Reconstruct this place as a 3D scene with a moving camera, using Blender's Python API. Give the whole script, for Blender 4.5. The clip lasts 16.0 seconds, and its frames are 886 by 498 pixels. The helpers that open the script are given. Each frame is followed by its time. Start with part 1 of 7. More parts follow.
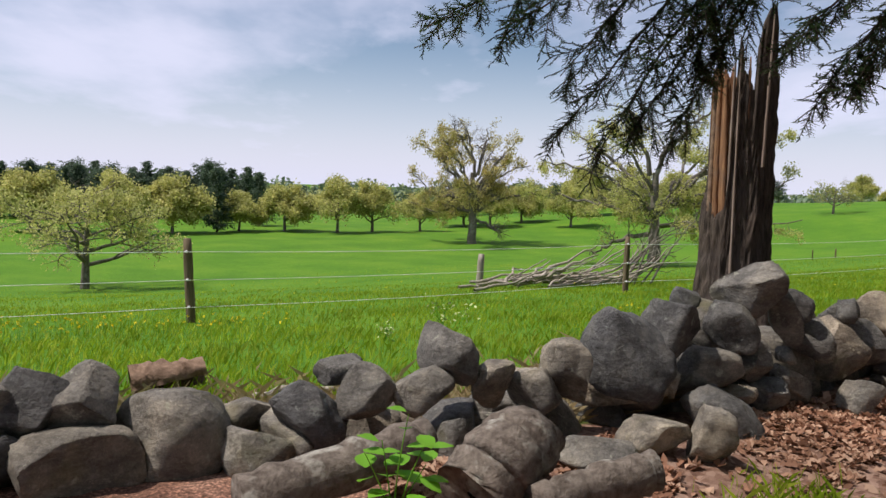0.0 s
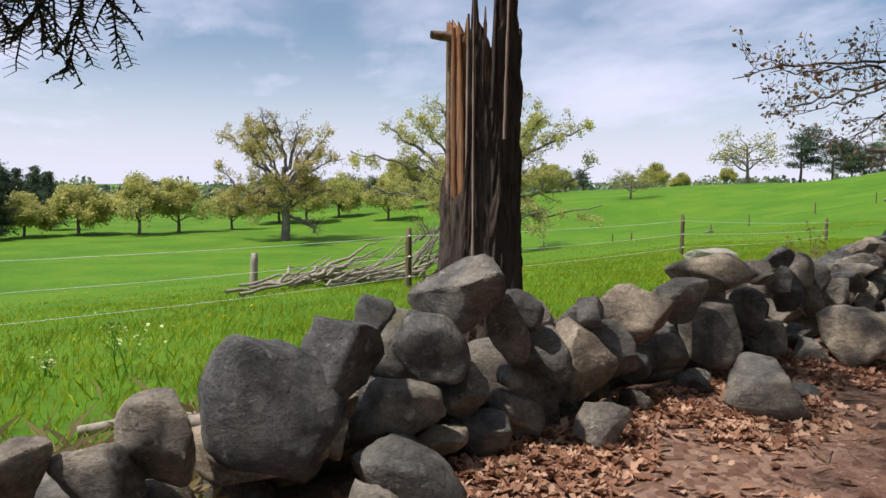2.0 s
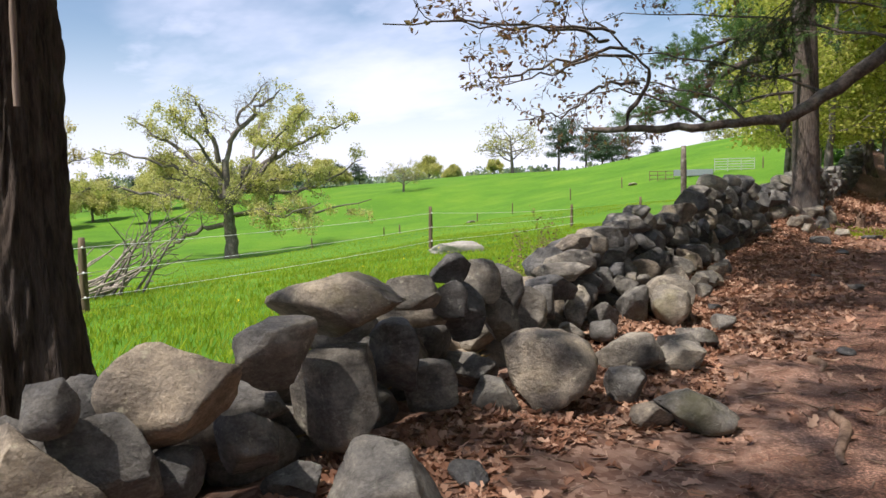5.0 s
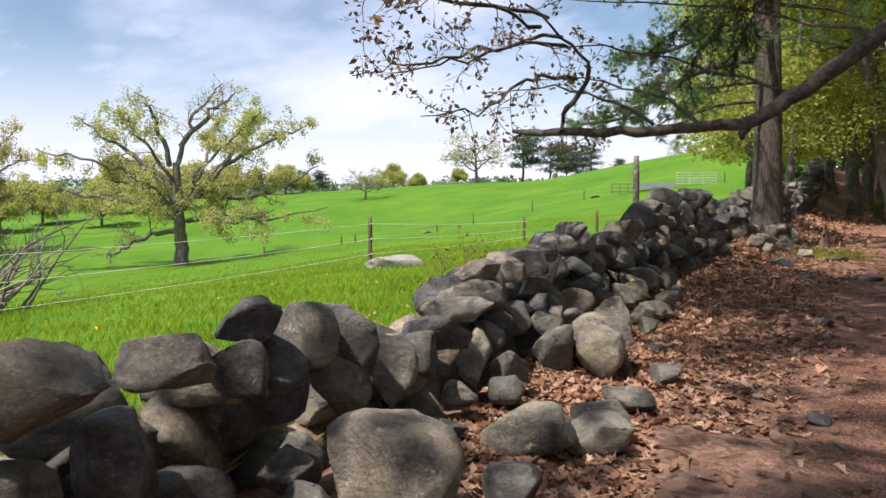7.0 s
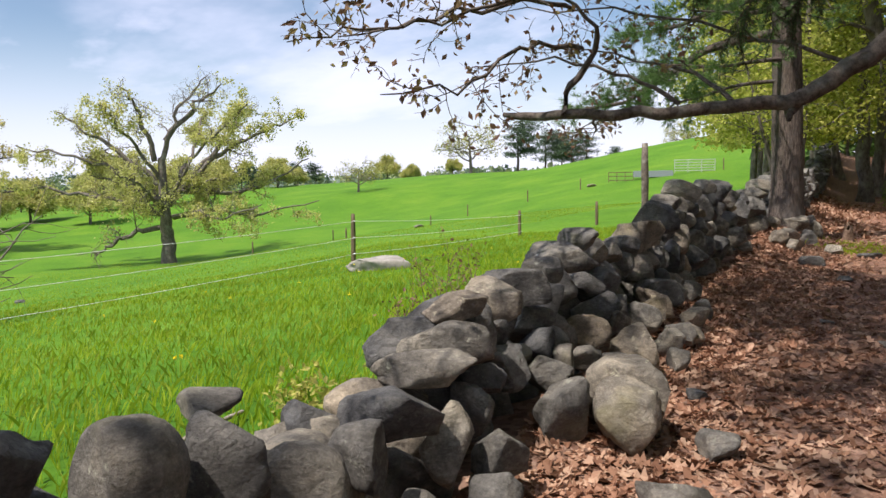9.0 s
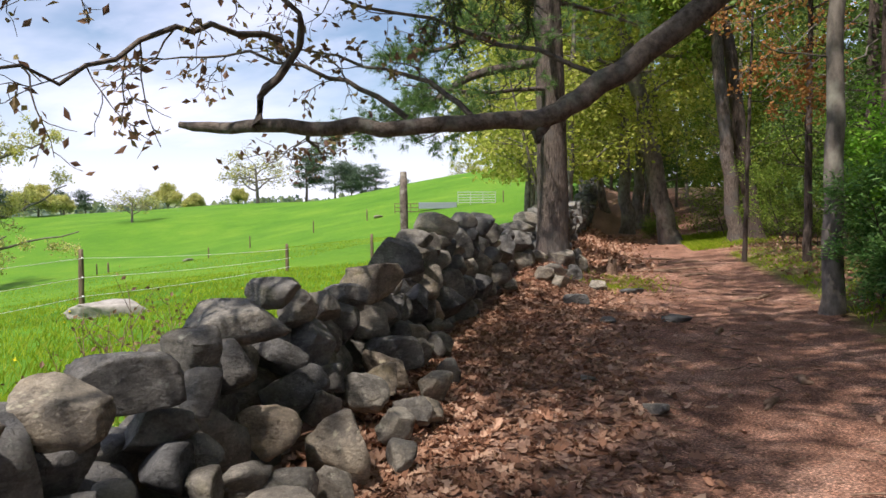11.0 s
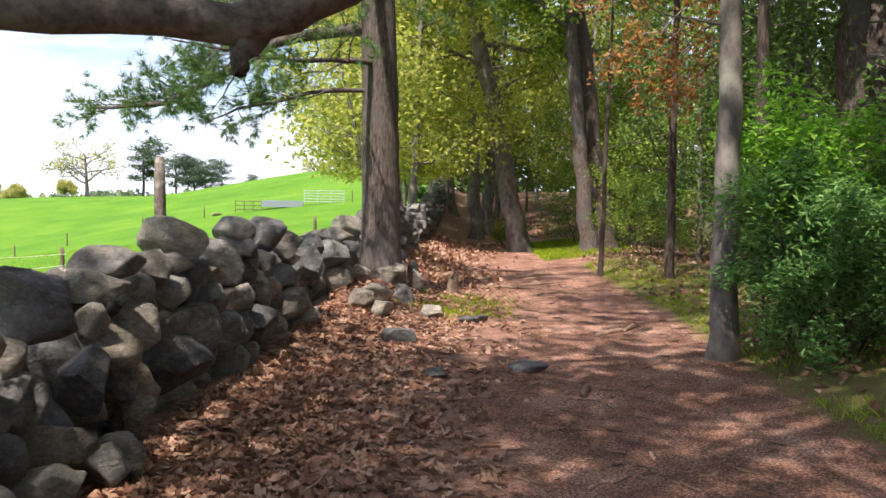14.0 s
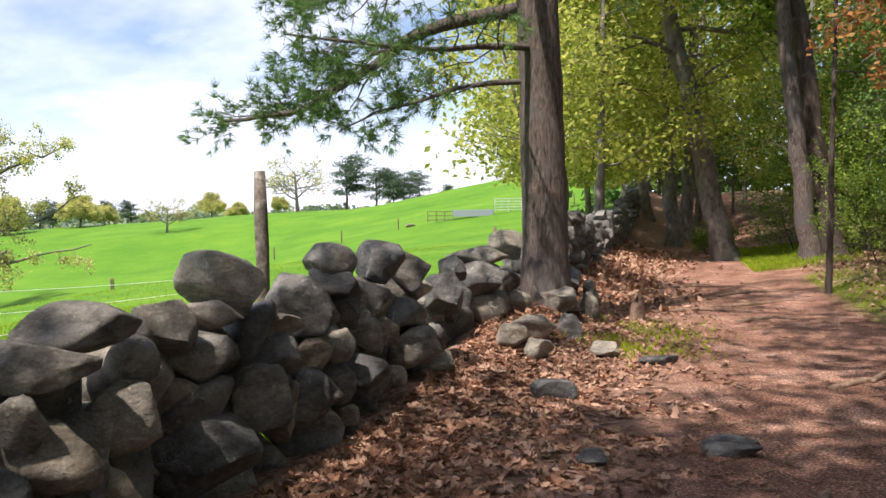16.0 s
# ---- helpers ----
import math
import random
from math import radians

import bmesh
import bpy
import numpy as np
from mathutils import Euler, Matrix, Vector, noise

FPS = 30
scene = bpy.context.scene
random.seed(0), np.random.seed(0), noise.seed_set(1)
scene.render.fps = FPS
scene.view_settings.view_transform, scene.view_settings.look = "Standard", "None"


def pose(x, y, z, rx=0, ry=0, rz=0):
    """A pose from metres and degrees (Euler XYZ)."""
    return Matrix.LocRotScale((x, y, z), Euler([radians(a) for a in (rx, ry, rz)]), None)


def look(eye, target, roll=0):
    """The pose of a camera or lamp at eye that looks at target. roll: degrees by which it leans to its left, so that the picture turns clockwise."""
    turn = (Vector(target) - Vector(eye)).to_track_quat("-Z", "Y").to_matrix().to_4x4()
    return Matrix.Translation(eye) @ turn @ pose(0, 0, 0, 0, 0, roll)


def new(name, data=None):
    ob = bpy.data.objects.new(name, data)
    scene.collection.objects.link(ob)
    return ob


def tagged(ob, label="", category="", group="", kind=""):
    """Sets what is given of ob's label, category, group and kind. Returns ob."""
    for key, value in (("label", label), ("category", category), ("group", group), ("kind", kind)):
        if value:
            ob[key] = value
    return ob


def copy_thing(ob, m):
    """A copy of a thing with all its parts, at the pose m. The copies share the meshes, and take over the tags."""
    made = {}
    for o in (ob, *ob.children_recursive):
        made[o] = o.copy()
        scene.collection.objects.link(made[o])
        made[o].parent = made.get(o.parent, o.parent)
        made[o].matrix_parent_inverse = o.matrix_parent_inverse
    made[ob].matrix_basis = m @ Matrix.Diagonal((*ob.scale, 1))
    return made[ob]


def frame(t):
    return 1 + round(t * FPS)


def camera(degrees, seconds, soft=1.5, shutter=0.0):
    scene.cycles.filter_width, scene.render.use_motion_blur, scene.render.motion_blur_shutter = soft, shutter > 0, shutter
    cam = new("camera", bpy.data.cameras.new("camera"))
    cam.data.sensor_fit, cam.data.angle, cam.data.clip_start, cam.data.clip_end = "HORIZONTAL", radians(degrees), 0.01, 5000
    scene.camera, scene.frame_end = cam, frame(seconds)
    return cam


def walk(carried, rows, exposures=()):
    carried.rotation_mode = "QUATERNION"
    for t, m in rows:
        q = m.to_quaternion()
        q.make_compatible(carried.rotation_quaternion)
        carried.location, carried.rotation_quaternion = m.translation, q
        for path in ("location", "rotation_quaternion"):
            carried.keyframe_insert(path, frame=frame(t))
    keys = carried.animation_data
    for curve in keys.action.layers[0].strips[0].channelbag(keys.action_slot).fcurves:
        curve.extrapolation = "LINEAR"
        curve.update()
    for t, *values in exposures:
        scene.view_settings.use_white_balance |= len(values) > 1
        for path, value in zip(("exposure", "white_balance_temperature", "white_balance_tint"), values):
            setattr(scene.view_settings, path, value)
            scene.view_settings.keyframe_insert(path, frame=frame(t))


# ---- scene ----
cam = camera(58.7, 16.0, soft=1.5)
METRES, EYE, TILT, LEAN, TURN = 11.0, 1.55, -4.8, 0.0, 0.0
PATH = [
    (0, (0.338, 0.081, 1.521), (0.402, 2.074, 1.367), 1.8),
    (0.5, (0.582, 0.425, 1.504), (0.722, 2.413, 1.337), 0.2),
    (1, (0.95, 0.833, 1.485), (1.137, 2.819, 1.343), -0.2),
    (1.5, (1.252, 1.217, 1.431), (1.624, 3.176, 1.268), -0.0),
    (2, (1.558, 1.552, 1.442), (2.059, 3.482, 1.282), 0.4),
    (2.5, (1.915, 1.873, 1.437), (2.438, 3.797, 1.286), 0.0),
    (3, (2.172, 2.177, 1.42), (2.784, 4.074, 1.261), -0.1),
    (3.5, (2.385, 2.475, 1.427), (3.112, 4.331, 1.265), -1.3),
    (4, (2.715, 2.65, 1.41), (3.482, 4.491, 1.25), -1.8),
    (4.5, (3.118, 2.817, 1.429), (4.01, 4.599, 1.263), -1.7),
    (5, (3.464, 3.076, 1.406), (4.466, 4.798, 1.229), -1.3),
    (7.5, (5.073, 4.337, 1.395), (6.15, 6.015, 1.24), -0.2),
    (8, (5.274, 4.659, 1.423), (6.308, 6.363, 1.254), -1.2),
    (10.3, (6.708, 5.932, 1.467), (8.009, 7.441, 1.285), -0.4),
    (10.5, (6.853, 5.994, 1.45), (8.201, 7.461, 1.278), -0.3),
    (11, (7.36, 6.118, 1.457), (8.843, 7.456, 1.347), -0.6),
    (11.5, (7.759, 6.28, 1.432), (9.392, 7.429, 1.314), -0.6),
    (12, (8.174, 6.52, 1.455), (9.85, 7.606, 1.343), -0.9),
    (12.5, (8.674, 6.678, 1.442), (10.366, 7.739, 1.337), -0.7),
    (13, (9.125, 6.891, 1.456), (10.819, 7.949, 1.346), -0.4),
    (13.5, (9.575, 7.194, 1.476), (11.274, 8.245, 1.37), 0.1),
    (14, (10.052, 7.447, 1.489), (11.755, 8.491, 1.38), 0.8),
    (14.5, (10.524, 7.672, 1.543), (12.198, 8.762, 1.433), 0.1),
    (15, (10.946, 7.98, 1.547), (12.57, 9.143, 1.444), -0.1),
    (15.5, (11.319, 8.181, 1.567), (12.842, 9.473, 1.465), -0.5),
    (16, (11.828, 8.222, 1.565), (13.22, 9.655, 1.473), -1.1),
]
EXPOSURES = [(0.0, -0.1, 6500, 14), (2.0, 0.0, 6500, 14), (5.0, 0.38, 6500, 14), (8.0, 0.34, 6500, 14), (10.5, 0.34, 6500, 14), (12.0, 0.8, 6500, 16), (13.0, 0.95, 6500, 16), (14.5, 0.95, 6500, 16), (16.0, 0.75, 6500, 16)]
walk(cam, [(t, look(eye, target, roll)) for t, eye, target, roll in PATH], EXPOSURES)

# ---- light ----
SUN_AZ, SUN_EL = 186.0, 60.0          # degrees from +x towards +y, and above the horizon
world = bpy.data.worlds.new("sky")
scene.world = world
world.use_nodes = True


def link(tree, a, ai, b, bi):
    tree.links.new(a.outputs[ai], b.inputs[bi])


def make_sky():
    nt = world.node_tree
    nt.nodes.clear()
    out = nt.nodes.new("ShaderNodeOutputWorld")
    bg = nt.nodes.new("ShaderNodeBackground")
    sky = nt.nodes.new("ShaderNodeTexSky")
    sky.sky_type = "NISHITA"
    sky.sun_disc = False
    sky.sun_elevation = radians(SUN_EL)
    sky.sun_rotation = radians(90 - SUN_AZ)
    sky.air_density, sky.dust_density, sky.ozone_density = 1.0, 0.5, 2.0
    co = nt.nodes.new("ShaderNodeTexCoord")
    sep = nt.nodes.new("ShaderNodeSeparateXYZ")
    link(nt, co, "Generated", sep, 0)
    lift = nt.nodes.new("ShaderNodeMath")
    lift.operation = "ADD"
    lift.inputs[1].default_value = 0.16
    link(nt, sep, "Z", lift, 0)
    flat = []
    for axis in ("X", "Y"):
        div = nt.nodes.new("ShaderNodeMath")
        div.operation = "DIVIDE"
        link(nt, sep, axis, div, 0)
        link(nt, lift, 0, div, 1)
        flat.append(div)
    comb = nt.nodes.new("ShaderNodeCombineXYZ")
    link(nt, flat[0], 0, comb, 0)
    link(nt, flat[1], 0, comb, 1)
    masks = []
    for scale, lo, hi, shift in ((0.75, 0.36, 0.68, 3.1), (2.6, 0.42, 0.75, 8.0)):
        mp = nt.nodes.new("ShaderNodeMapping")
        mp.inputs["Location"].default_value = (shift, shift * 0.7, 0)
        mp.inputs["Scale"].default_value = (1.0, 0.65, 1.0)
        link(nt, comb, 0, mp, 0)
        nz = nt.nodes.new("ShaderNodeTexNoise")
        nz.inputs["Scale"].default_value = scale
        nz.inputs["Detail"].default_value = 6
        nz.inputs["Roughness"].default_value = 0.55
        link(nt, mp, 0, nz, "Vector")
        rp = nt.nodes.new("ShaderNodeMapRange")
        rp.interpolation_type = "SMOOTHSTEP"
        rp.inputs["From Min"].default_value, rp.inputs["From Max"].default_value = lo, hi
        link(nt, nz, "Fac", rp, 0)
        masks.append(rp)
    both = nt.nodes.new("ShaderNodeMath")
    both.operation = "MAXIMUM"
    link(nt, masks[0], 0, both, 0)
    half = nt.nodes.new("ShaderNodeMath")
    half.operation = "MULTIPLY"
    half.inputs[1].default_value = 0.6
    link(nt, masks[1], 0, half, 0)
    link(nt, half, 0, both, 1)
    tone = nt.nodes.new("ShaderNodeMath")
    tone.operation = "MULTIPLY"
    tone.inputs[1].default_value = 0.88
    link(nt, both, 0, tone, 0)
    haze = nt.nodes.new("ShaderNodeMapRange")
    haze.interpolation_type = "SMOOTHSTEP"
    haze.inputs["From Min"].default_value, haze.inputs["From Max"].default_value = 0.2, -0.05
    link(nt, sep, "Z", haze, 0)
    most = nt.nodes.new("ShaderNodeMath")
    most.operation = "MAXIMUM"
    link(nt, tone, 0, most, 0)
    link(nt, haze, 0, most, 1)
    mix = nt.nodes.new("ShaderNodeMix")
    mix.data_type = "RGBA"
    mix.inputs["B"].default_value = CLOUD
    link(nt, most, 0, mix, "Factor")
    link(nt, sky, 0, mix, "A")
    link(nt, mix, "Result", bg, "Color")
    bg.inputs["Strength"].default_value = SKY
    link(nt, bg, 0, out, 0)


SKY = 0.105
CLOUD = (8.0, 8.3, 10.2, 1)
make_sky()
sun = bpy.data.lights.new("sun", "SUN")
sun.energy, sun.angle, sun.color = 5.0, radians(1.0), (1.0, 0.95, 0.87)
lamp = new("sun", sun)
_a, _e = radians(SUN_AZ), radians(SUN_EL)
lamp.matrix_world = look((0, 0, 40), (-math.cos(_a) * math.cos(_e), -math.sin(_a) * math.cos(_e), 40 - math.sin(_e)))

# ---- materials ----
MATS = {}


def principled(name, rough):
    m = bpy.data.materials.new(name)
    m.use_nodes = True
    nt = m.node_tree
    b = nt.nodes["Principled BSDF"]
    b.inputs["Roughness"].default_value = rough
    b.inputs["Specular IOR Level"].default_value = 0.5 if rough < 0.52 else 0.18
    MATS[name] = m
    return m, nt, b


def ramp(nt, stops):
    r = nt.nodes.new("ShaderNodeValToRGB")
    while len(r.color_ramp.elements) < len(stops):
        r.color_ramp.elements.new(0.5)
    for el, (at, col) in zip(r.color_ramp.elements, stops):
        el.position, el.color = at, (*col, 1)
    return r


def noise_node(nt, scale, detail=5, stretch=(1, 1, 1), rough=0.6, kind="ShaderNodeTexNoise", spot=None):
    geo = nt.nodes.new("ShaderNodeNewGeometry")
    mp = nt.nodes.new("ShaderNodeMapping")
    mp.inputs["Scale"].default_value = stretch
    link(nt, geo, "Position", mp, 0)
    n = nt.nodes.new(kind)
    n.inputs["Scale"].default_value = scale
    if kind == "ShaderNodeTexNoise":
        n.inputs["Detail"].default_value, n.inputs["Roughness"].default_value = detail, rough
    link(nt, mp, 0, n, "Vector")
    return n


def blend(nt, mode, fac, a, ai, b, bi):
    mix = nt.nodes.new("ShaderNodeMix")
    mix.data_type, mix.blend_type = "RGBA", mode
    if isinstance(fac, tuple):
        link(nt, fac[0], fac[1], mix, "Factor")
    else:
        mix.inputs["Factor"].default_value = fac
    link(nt, a, ai, mix, "A")
    link(nt, b, bi, mix, "B")
    return mix


def surface(name, dark, light, scale=6.0, rough=0.85, bump=0.4, fine=40.0, patch=None, patch_scale=1.2, patch_at=(0.5, 0.65),
            stretch=(1, 1, 1), vary="", depth=0.02):
    """A rough natural surface: two-tone grain, broad patches of a third tone, relief at two sizes."""
    m, nt, b = principled(name, rough)
    n = noise_node(nt, scale, 6, stretch, 0.65)
    r = ramp(nt, ((0.3, dark), (0.72, light)))
    link(nt, n, "Fac", r, 0)
    col, out = r, "Color"
    if patch:
        pn = noise_node(nt, patch_scale, 5)
        pr = nt.nodes.new("ShaderNodeMapRange")
        pr.inputs["From Min"].default_value, pr.inputs["From Max"].default_value = patch_at
        link(nt, pn, "Fac", pr, 0)
        pc = nt.nodes.new("ShaderNodeRGB")
        pc.outputs[0].default_value = (*patch, 1)
        mx = blend(nt, "MIX", (pr, 0), col, out, pc, 0)
        col, out = mx, "Result"
    if vary:
        if vary == "object":
            src, so = nt.nodes.new("ShaderNodeObjectInfo"), "Random"
        else:
            src, so = nt.nodes.new("ShaderNodeNewGeometry"), "Random Per Island"
        vr = ramp(nt, ((0.0, (0.62, 0.62, 0.64)), (0.5, (1.0, 0.98, 0.94)), (1.0, (1.28, 1.22, 1.14))))
        link(nt, src, so, vr, 0)
        mx = blend(nt, "MULTIPLY", 1.0, col, out, vr, "Color")
        col, out = mx, "Result"
    link(nt, col, out, b, "Base Color")
    fn = noise_node(nt, fine, 4, stretch)
    add = nt.nodes.new("ShaderNodeMath")
    add.operation = "MULTIPLY_ADD"
    add.inputs[1].default_value = 0.35
    link(nt, fn, "Fac", add, 0)
    link(nt, n, "Fac", add, 2)
    bp = nt.nodes.new("ShaderNodeBump")
    bp.inputs["Strength"].default_value, bp.inputs["Distance"].default_value = bump, depth
    link(nt, add, 0, bp, "Height")
    link(nt, bp, 0, b, "Normal")
    return m


def foliage(name, dark, mid, light, through_light=0.35, rough=0.55):
    """Thin leaves: each piece has its own tone, and light shines through."""
    m, nt, b = principled(name, rough)
    geo = nt.nodes.new("ShaderNodeNewGeometry")
    r = ramp(nt, ((0.0, dark), (0.55, mid), (1.0, light)))
    link(nt, geo, "Random Per Island", r, 0)
    big = noise_node(nt, 0.9, 3)
    vr = ramp(nt, ((0.3, (0.7, 0.72, 0.7)), (0.7, (1.25, 1.2, 1.15))))
    link(nt, big, "Fac", vr, 0)
    mx = blend(nt, "MULTIPLY", 1.0, r, "Color", vr, "Color")
    link(nt, mx, "Result", b, "Base Color")
    tr = nt.nodes.new("ShaderNodeBsdfTranslucent")
    link(nt, mx, "Result", tr, "Color")
    ms = nt.nodes.new("ShaderNodeMixShader")
    ms.inputs[0].default_value = through_light
    link(nt, b, 0, ms, 1)
    link(nt, tr, 0, ms, 2)
    link(nt, ms, 0, nt.nodes["Material Output"], 0)
    return m


def plain(name, col, rough=0.5, metal=0.0):
    m, nt, b = principled(name, rough)
    n = noise_node(nt, 25, 4)
    r = ramp(nt, ((0.3, tuple(c * 0.8 for c in col)), (0.7, tuple(min(1, c * 1.12) for c in col))))
    link(nt, n, "Fac", r, 0)
    link(nt, r, "Color", b, "Base Color")
    b.inputs["Metallic"].default_value = metal
    return m


def field_stone():
    """Weathered fieldstone: mottled grey, speckled grain, pale lichen blots, dark seams."""
    m, nt, b = principled("field_stone", 0.78)
    big = noise_node(nt, 3.2, 9, rough=0.7)
    base = ramp(nt, ((0.34, (0.11, 0.105, 0.1)), (0.5, (0.24, 0.228, 0.208)), (0.68, (0.42, 0.385, 0.325))))
    link(nt, big, "Fac", base, 0)
    grain = noise_node(nt, 70, 4, rough=0.8)
    gr = ramp(nt, ((0.3, (0.66, 0.66, 0.66)), (0.55, (1.0, 1.0, 1.0)), (0.74, (1.4, 1.37, 1.3))))
    link(nt, grain, "Fac", gr, 0)
    c1 = blend(nt, "MULTIPLY", 0.85, base, "Color", gr, "Color")
    seam = noise_node(nt, 2.1, 8, (1, 1, 2.4), 0.75)
    sr = ramp(nt, ((0.44, (1, 1, 1)), (0.5, (0.4, 0.38, 0.36)), (0.56, (1, 1, 1))))
    link(nt, seam, "Fac", sr, 0)
    c2 = blend(nt, "MULTIPLY", 0.55, c1, "Result", sr, "Color")
    blot = noise_node(nt, 11, 5, rough=0.7)
    br = nt.nodes.new("ShaderNodeMapRange")
    br.inputs["From Min"].default_value, br.inputs["From Max"].default_value = 0.61, 0.68
    link(nt, blot, "Fac", br, 0)
    lic = nt.nodes.new("ShaderNodeRGB")
    lic.outputs[0].default_value = (0.37, 0.37, 0.31, 1)
    c3 = blend(nt, "MIX", (br, 0), c2, "Result", lic, 0)
    moss = noise_node(nt, 1.7, 4)
    mr = nt.nodes.new("ShaderNodeMapRange")
    mr.inputs["From Min"].default_value, mr.inputs["From Max"].default_value = 0.6, 0.74
    mr.inputs["To Max"].default_value = 0.55
    link(nt, moss, "Fac", mr, 0)
    ol = nt.nodes.new("ShaderNodeRGB")
    ol.outputs[0].default_value = (0.2, 0.19, 0.09, 1)
    c4 = blend(nt, "MIX", (mr, 0), c3, "Result", ol, 0)
    info = nt.nodes.new("ShaderNodeObjectInfo")
    vr = ramp(nt, ((0.0, (0.55, 0.57, 0.62)), (0.5, (0.95, 0.93, 0.9)), (0.85, (1.25, 1.17, 1.05)), (1.0, (1.35, 1.15, 0.95))))
    link(nt, info, "Random", vr, 0)
    c5 = blend(nt, "MULTIPLY", 1.0, c4, "Result", vr, "Color")
    link(nt, c5, "Result", b, "Base Color")
    h1 = noise_node(nt, 9, 9, rough=0.72)
    mixh = nt.nodes.new("ShaderNodeMath")
    mixh.operation = "MULTIPLY_ADD"
    mixh.inputs[1].default_value = 0.6
    link(nt, seam, "Fac", mixh, 0)
    link(nt, h1, "Fac", mixh, 2)
    bp = nt.nodes.new("ShaderNodeBump")
    bp.inputs["Strength"].default_value, bp.inputs["Distance"].default_value = 1.0, 0.05
    link(nt, mixh, 0, bp, "Height")
    link(nt, bp, 0, b, "Normal")
    return m


PALE_STONE = surface("pale_granite", (0.2, 0.185, 0.16), (0.42, 0.39, 0.34), 6, 0.85, 0.6, 40, depth=0.02)
STONE = field_stone()
BARK_DARK = surface("dark_ridged_bark", (0.025, 0.018, 0.015), (0.165, 0.125, 0.1), 30, 0.92, 1.0, 70, (0.1, 0.08, 0.07), 1.5, stretch=(1, 1, 0.16), depth=0.05)
BARK_PINE = surface("pine_bark", (0.035, 0.027, 0.023), (0.23, 0.18, 0.15), 34, 0.9, 1.0, 80, (0.13, 0.115, 0.105), 2.0, stretch=(1, 1, 0.22), depth=0.045)
BARK_GREY = surface("grey_bark", (0.07, 0.06, 0.05), (0.25, 0.215, 0.18), 9, 0.88, 0.7, 55, (0.3, 0.3, 0.24), 1.6, (0.55, 0.75), stretch=(1, 1, 0.5), depth=0.02)
BARK_LIMB = surface("limb_bark", (0.045, 0.036, 0.03), (0.19, 0.155, 0.13), 22, 0.9, 0.9, 60, (0.22, 0.215, 0.18), 5, (0.55, 0.75), depth=0.015)
WOOD_INNER = surface("splintered_wood", (0.09, 0.035, 0.018), (0.42, 0.23, 0.12), 22, 0.85, 0.9, 60, (0.2, 0.12, 0.08), 3, stretch=(1, 1, 0.08), depth=0.02)
WOOD_PALE = surface("pale_split_wood", (0.17, 0.12, 0.095), (0.36, 0.28, 0.23), 25, 0.8, 0.6, 60, stretch=(1, 1, 0.08), depth=0.01)
WOOD_POST = surface("weathered_post", (0.07, 0.05, 0.032), (0.24, 0.18, 0.115), 25, 0.88, 0.7, 60, stretch=(1, 1, 0.1), depth=0.01)
WOOD_GREY = surface("silvered_wood", (0.16, 0.14, 0.12), (0.48, 0.43, 0.37), 25, 0.85, 0.6, 60, stretch=(1, 1, 0.2), depth=0.01, vary="island")
DEAD_WOOD = surface("dead_log", (0.06, 0.045, 0.035), (0.24, 0.2, 0.165), 18, 0.92, 0.9, 60, (0.36, 0.34, 0.29), 7, (0.55, 0.7), depth=0.02)
BARK_BROWN = surface("brown_bark_shell", (0.1, 0.06, 0.04), (0.34, 0.23, 0.16), 14, 0.9, 0.8, 60, depth=0.02)
LEAF_SPRING = foliage("spring_leaves", (0.26, 0.28, 0.05), (0.44, 0.44, 0.1), (0.6, 0.56, 0.19), 0.5)
LEAF_TAN = foliage("catkin_leaves", (0.36, 0.3, 0.1), (0.54, 0.47, 0.18), (0.7, 0.62, 0.28), 0.55)
LEAF_YELLOW = foliage("yellow_green_leaves", (0.26, 0.32, 0.05), (0.45, 0.49, 0.09), (0.62, 0.6, 0.17), 0.62)
LEAF_ROW = foliage("pale_spring_leaves", (0.36, 0.38, 0.1), (0.54, 0.54, 0.19), (0.7, 0.66, 0.3), 0.55)
LEAF_GREEN = foliage("green_leaves", (0.11, 0.19, 0.03), (0.22, 0.33, 0.05), (0.38, 0.47, 0.1), 0.5)
LEAF_FRESH = foliage("fresh_leaves", (0.1, 0.3, 0.02), (0.19, 0.46, 0.04), (0.32, 0.58, 0.08), 0.45)
LEAF_DEEP = foliage("deep_green_leaves", (0.05, 0.1, 0.025), (0.1, 0.18, 0.04), (0.2, 0.29, 0.08), 0.4)
LEAF_HEMLOCK = foliage("shrub_hemlock_leaves", (0.07, 0.17, 0.05), (0.17, 0.34, 0.09), (0.32, 0.5, 0.17), 0.45)
LEAF_FRESH_DIM = foliage("maple_leaves", (0.13, 0.32, 0.03), (0.24, 0.48, 0.05), (0.38, 0.6, 0.1), 0.5)
LEAF_RED = foliage("young_red_leaves", (0.12, 0.06, 0.04), (0.22, 0.13, 0.08), (0.3, 0.24, 0.1), 0.3)
LEAF_ORANGE = foliage("orange_leaves", (0.25, 0.1, 0.03), (0.42, 0.19, 0.06), (0.5, 0.32, 0.12), 0.35)
NEEDLE = foliage("pine_needles", (0.055, 0.12, 0.035), (0.11, 0.2, 0.06), (0.2, 0.3, 0.1), 0.3)
NEEDLE_DARK = foliage("hemlock_needles", (0.022, 0.05, 0.02), (0.05, 0.1, 0.04), (0.1, 0.17, 0.07), 0.25)
# far needles: distance haze mixed into the colour, paler and bluer
NEEDLE_FAR_HAZED = foliage("hazed_conifer_needles", (0.05, 0.085, 0.055), (0.1, 0.15, 0.095), (0.16, 0.21, 0.13), 0.3)
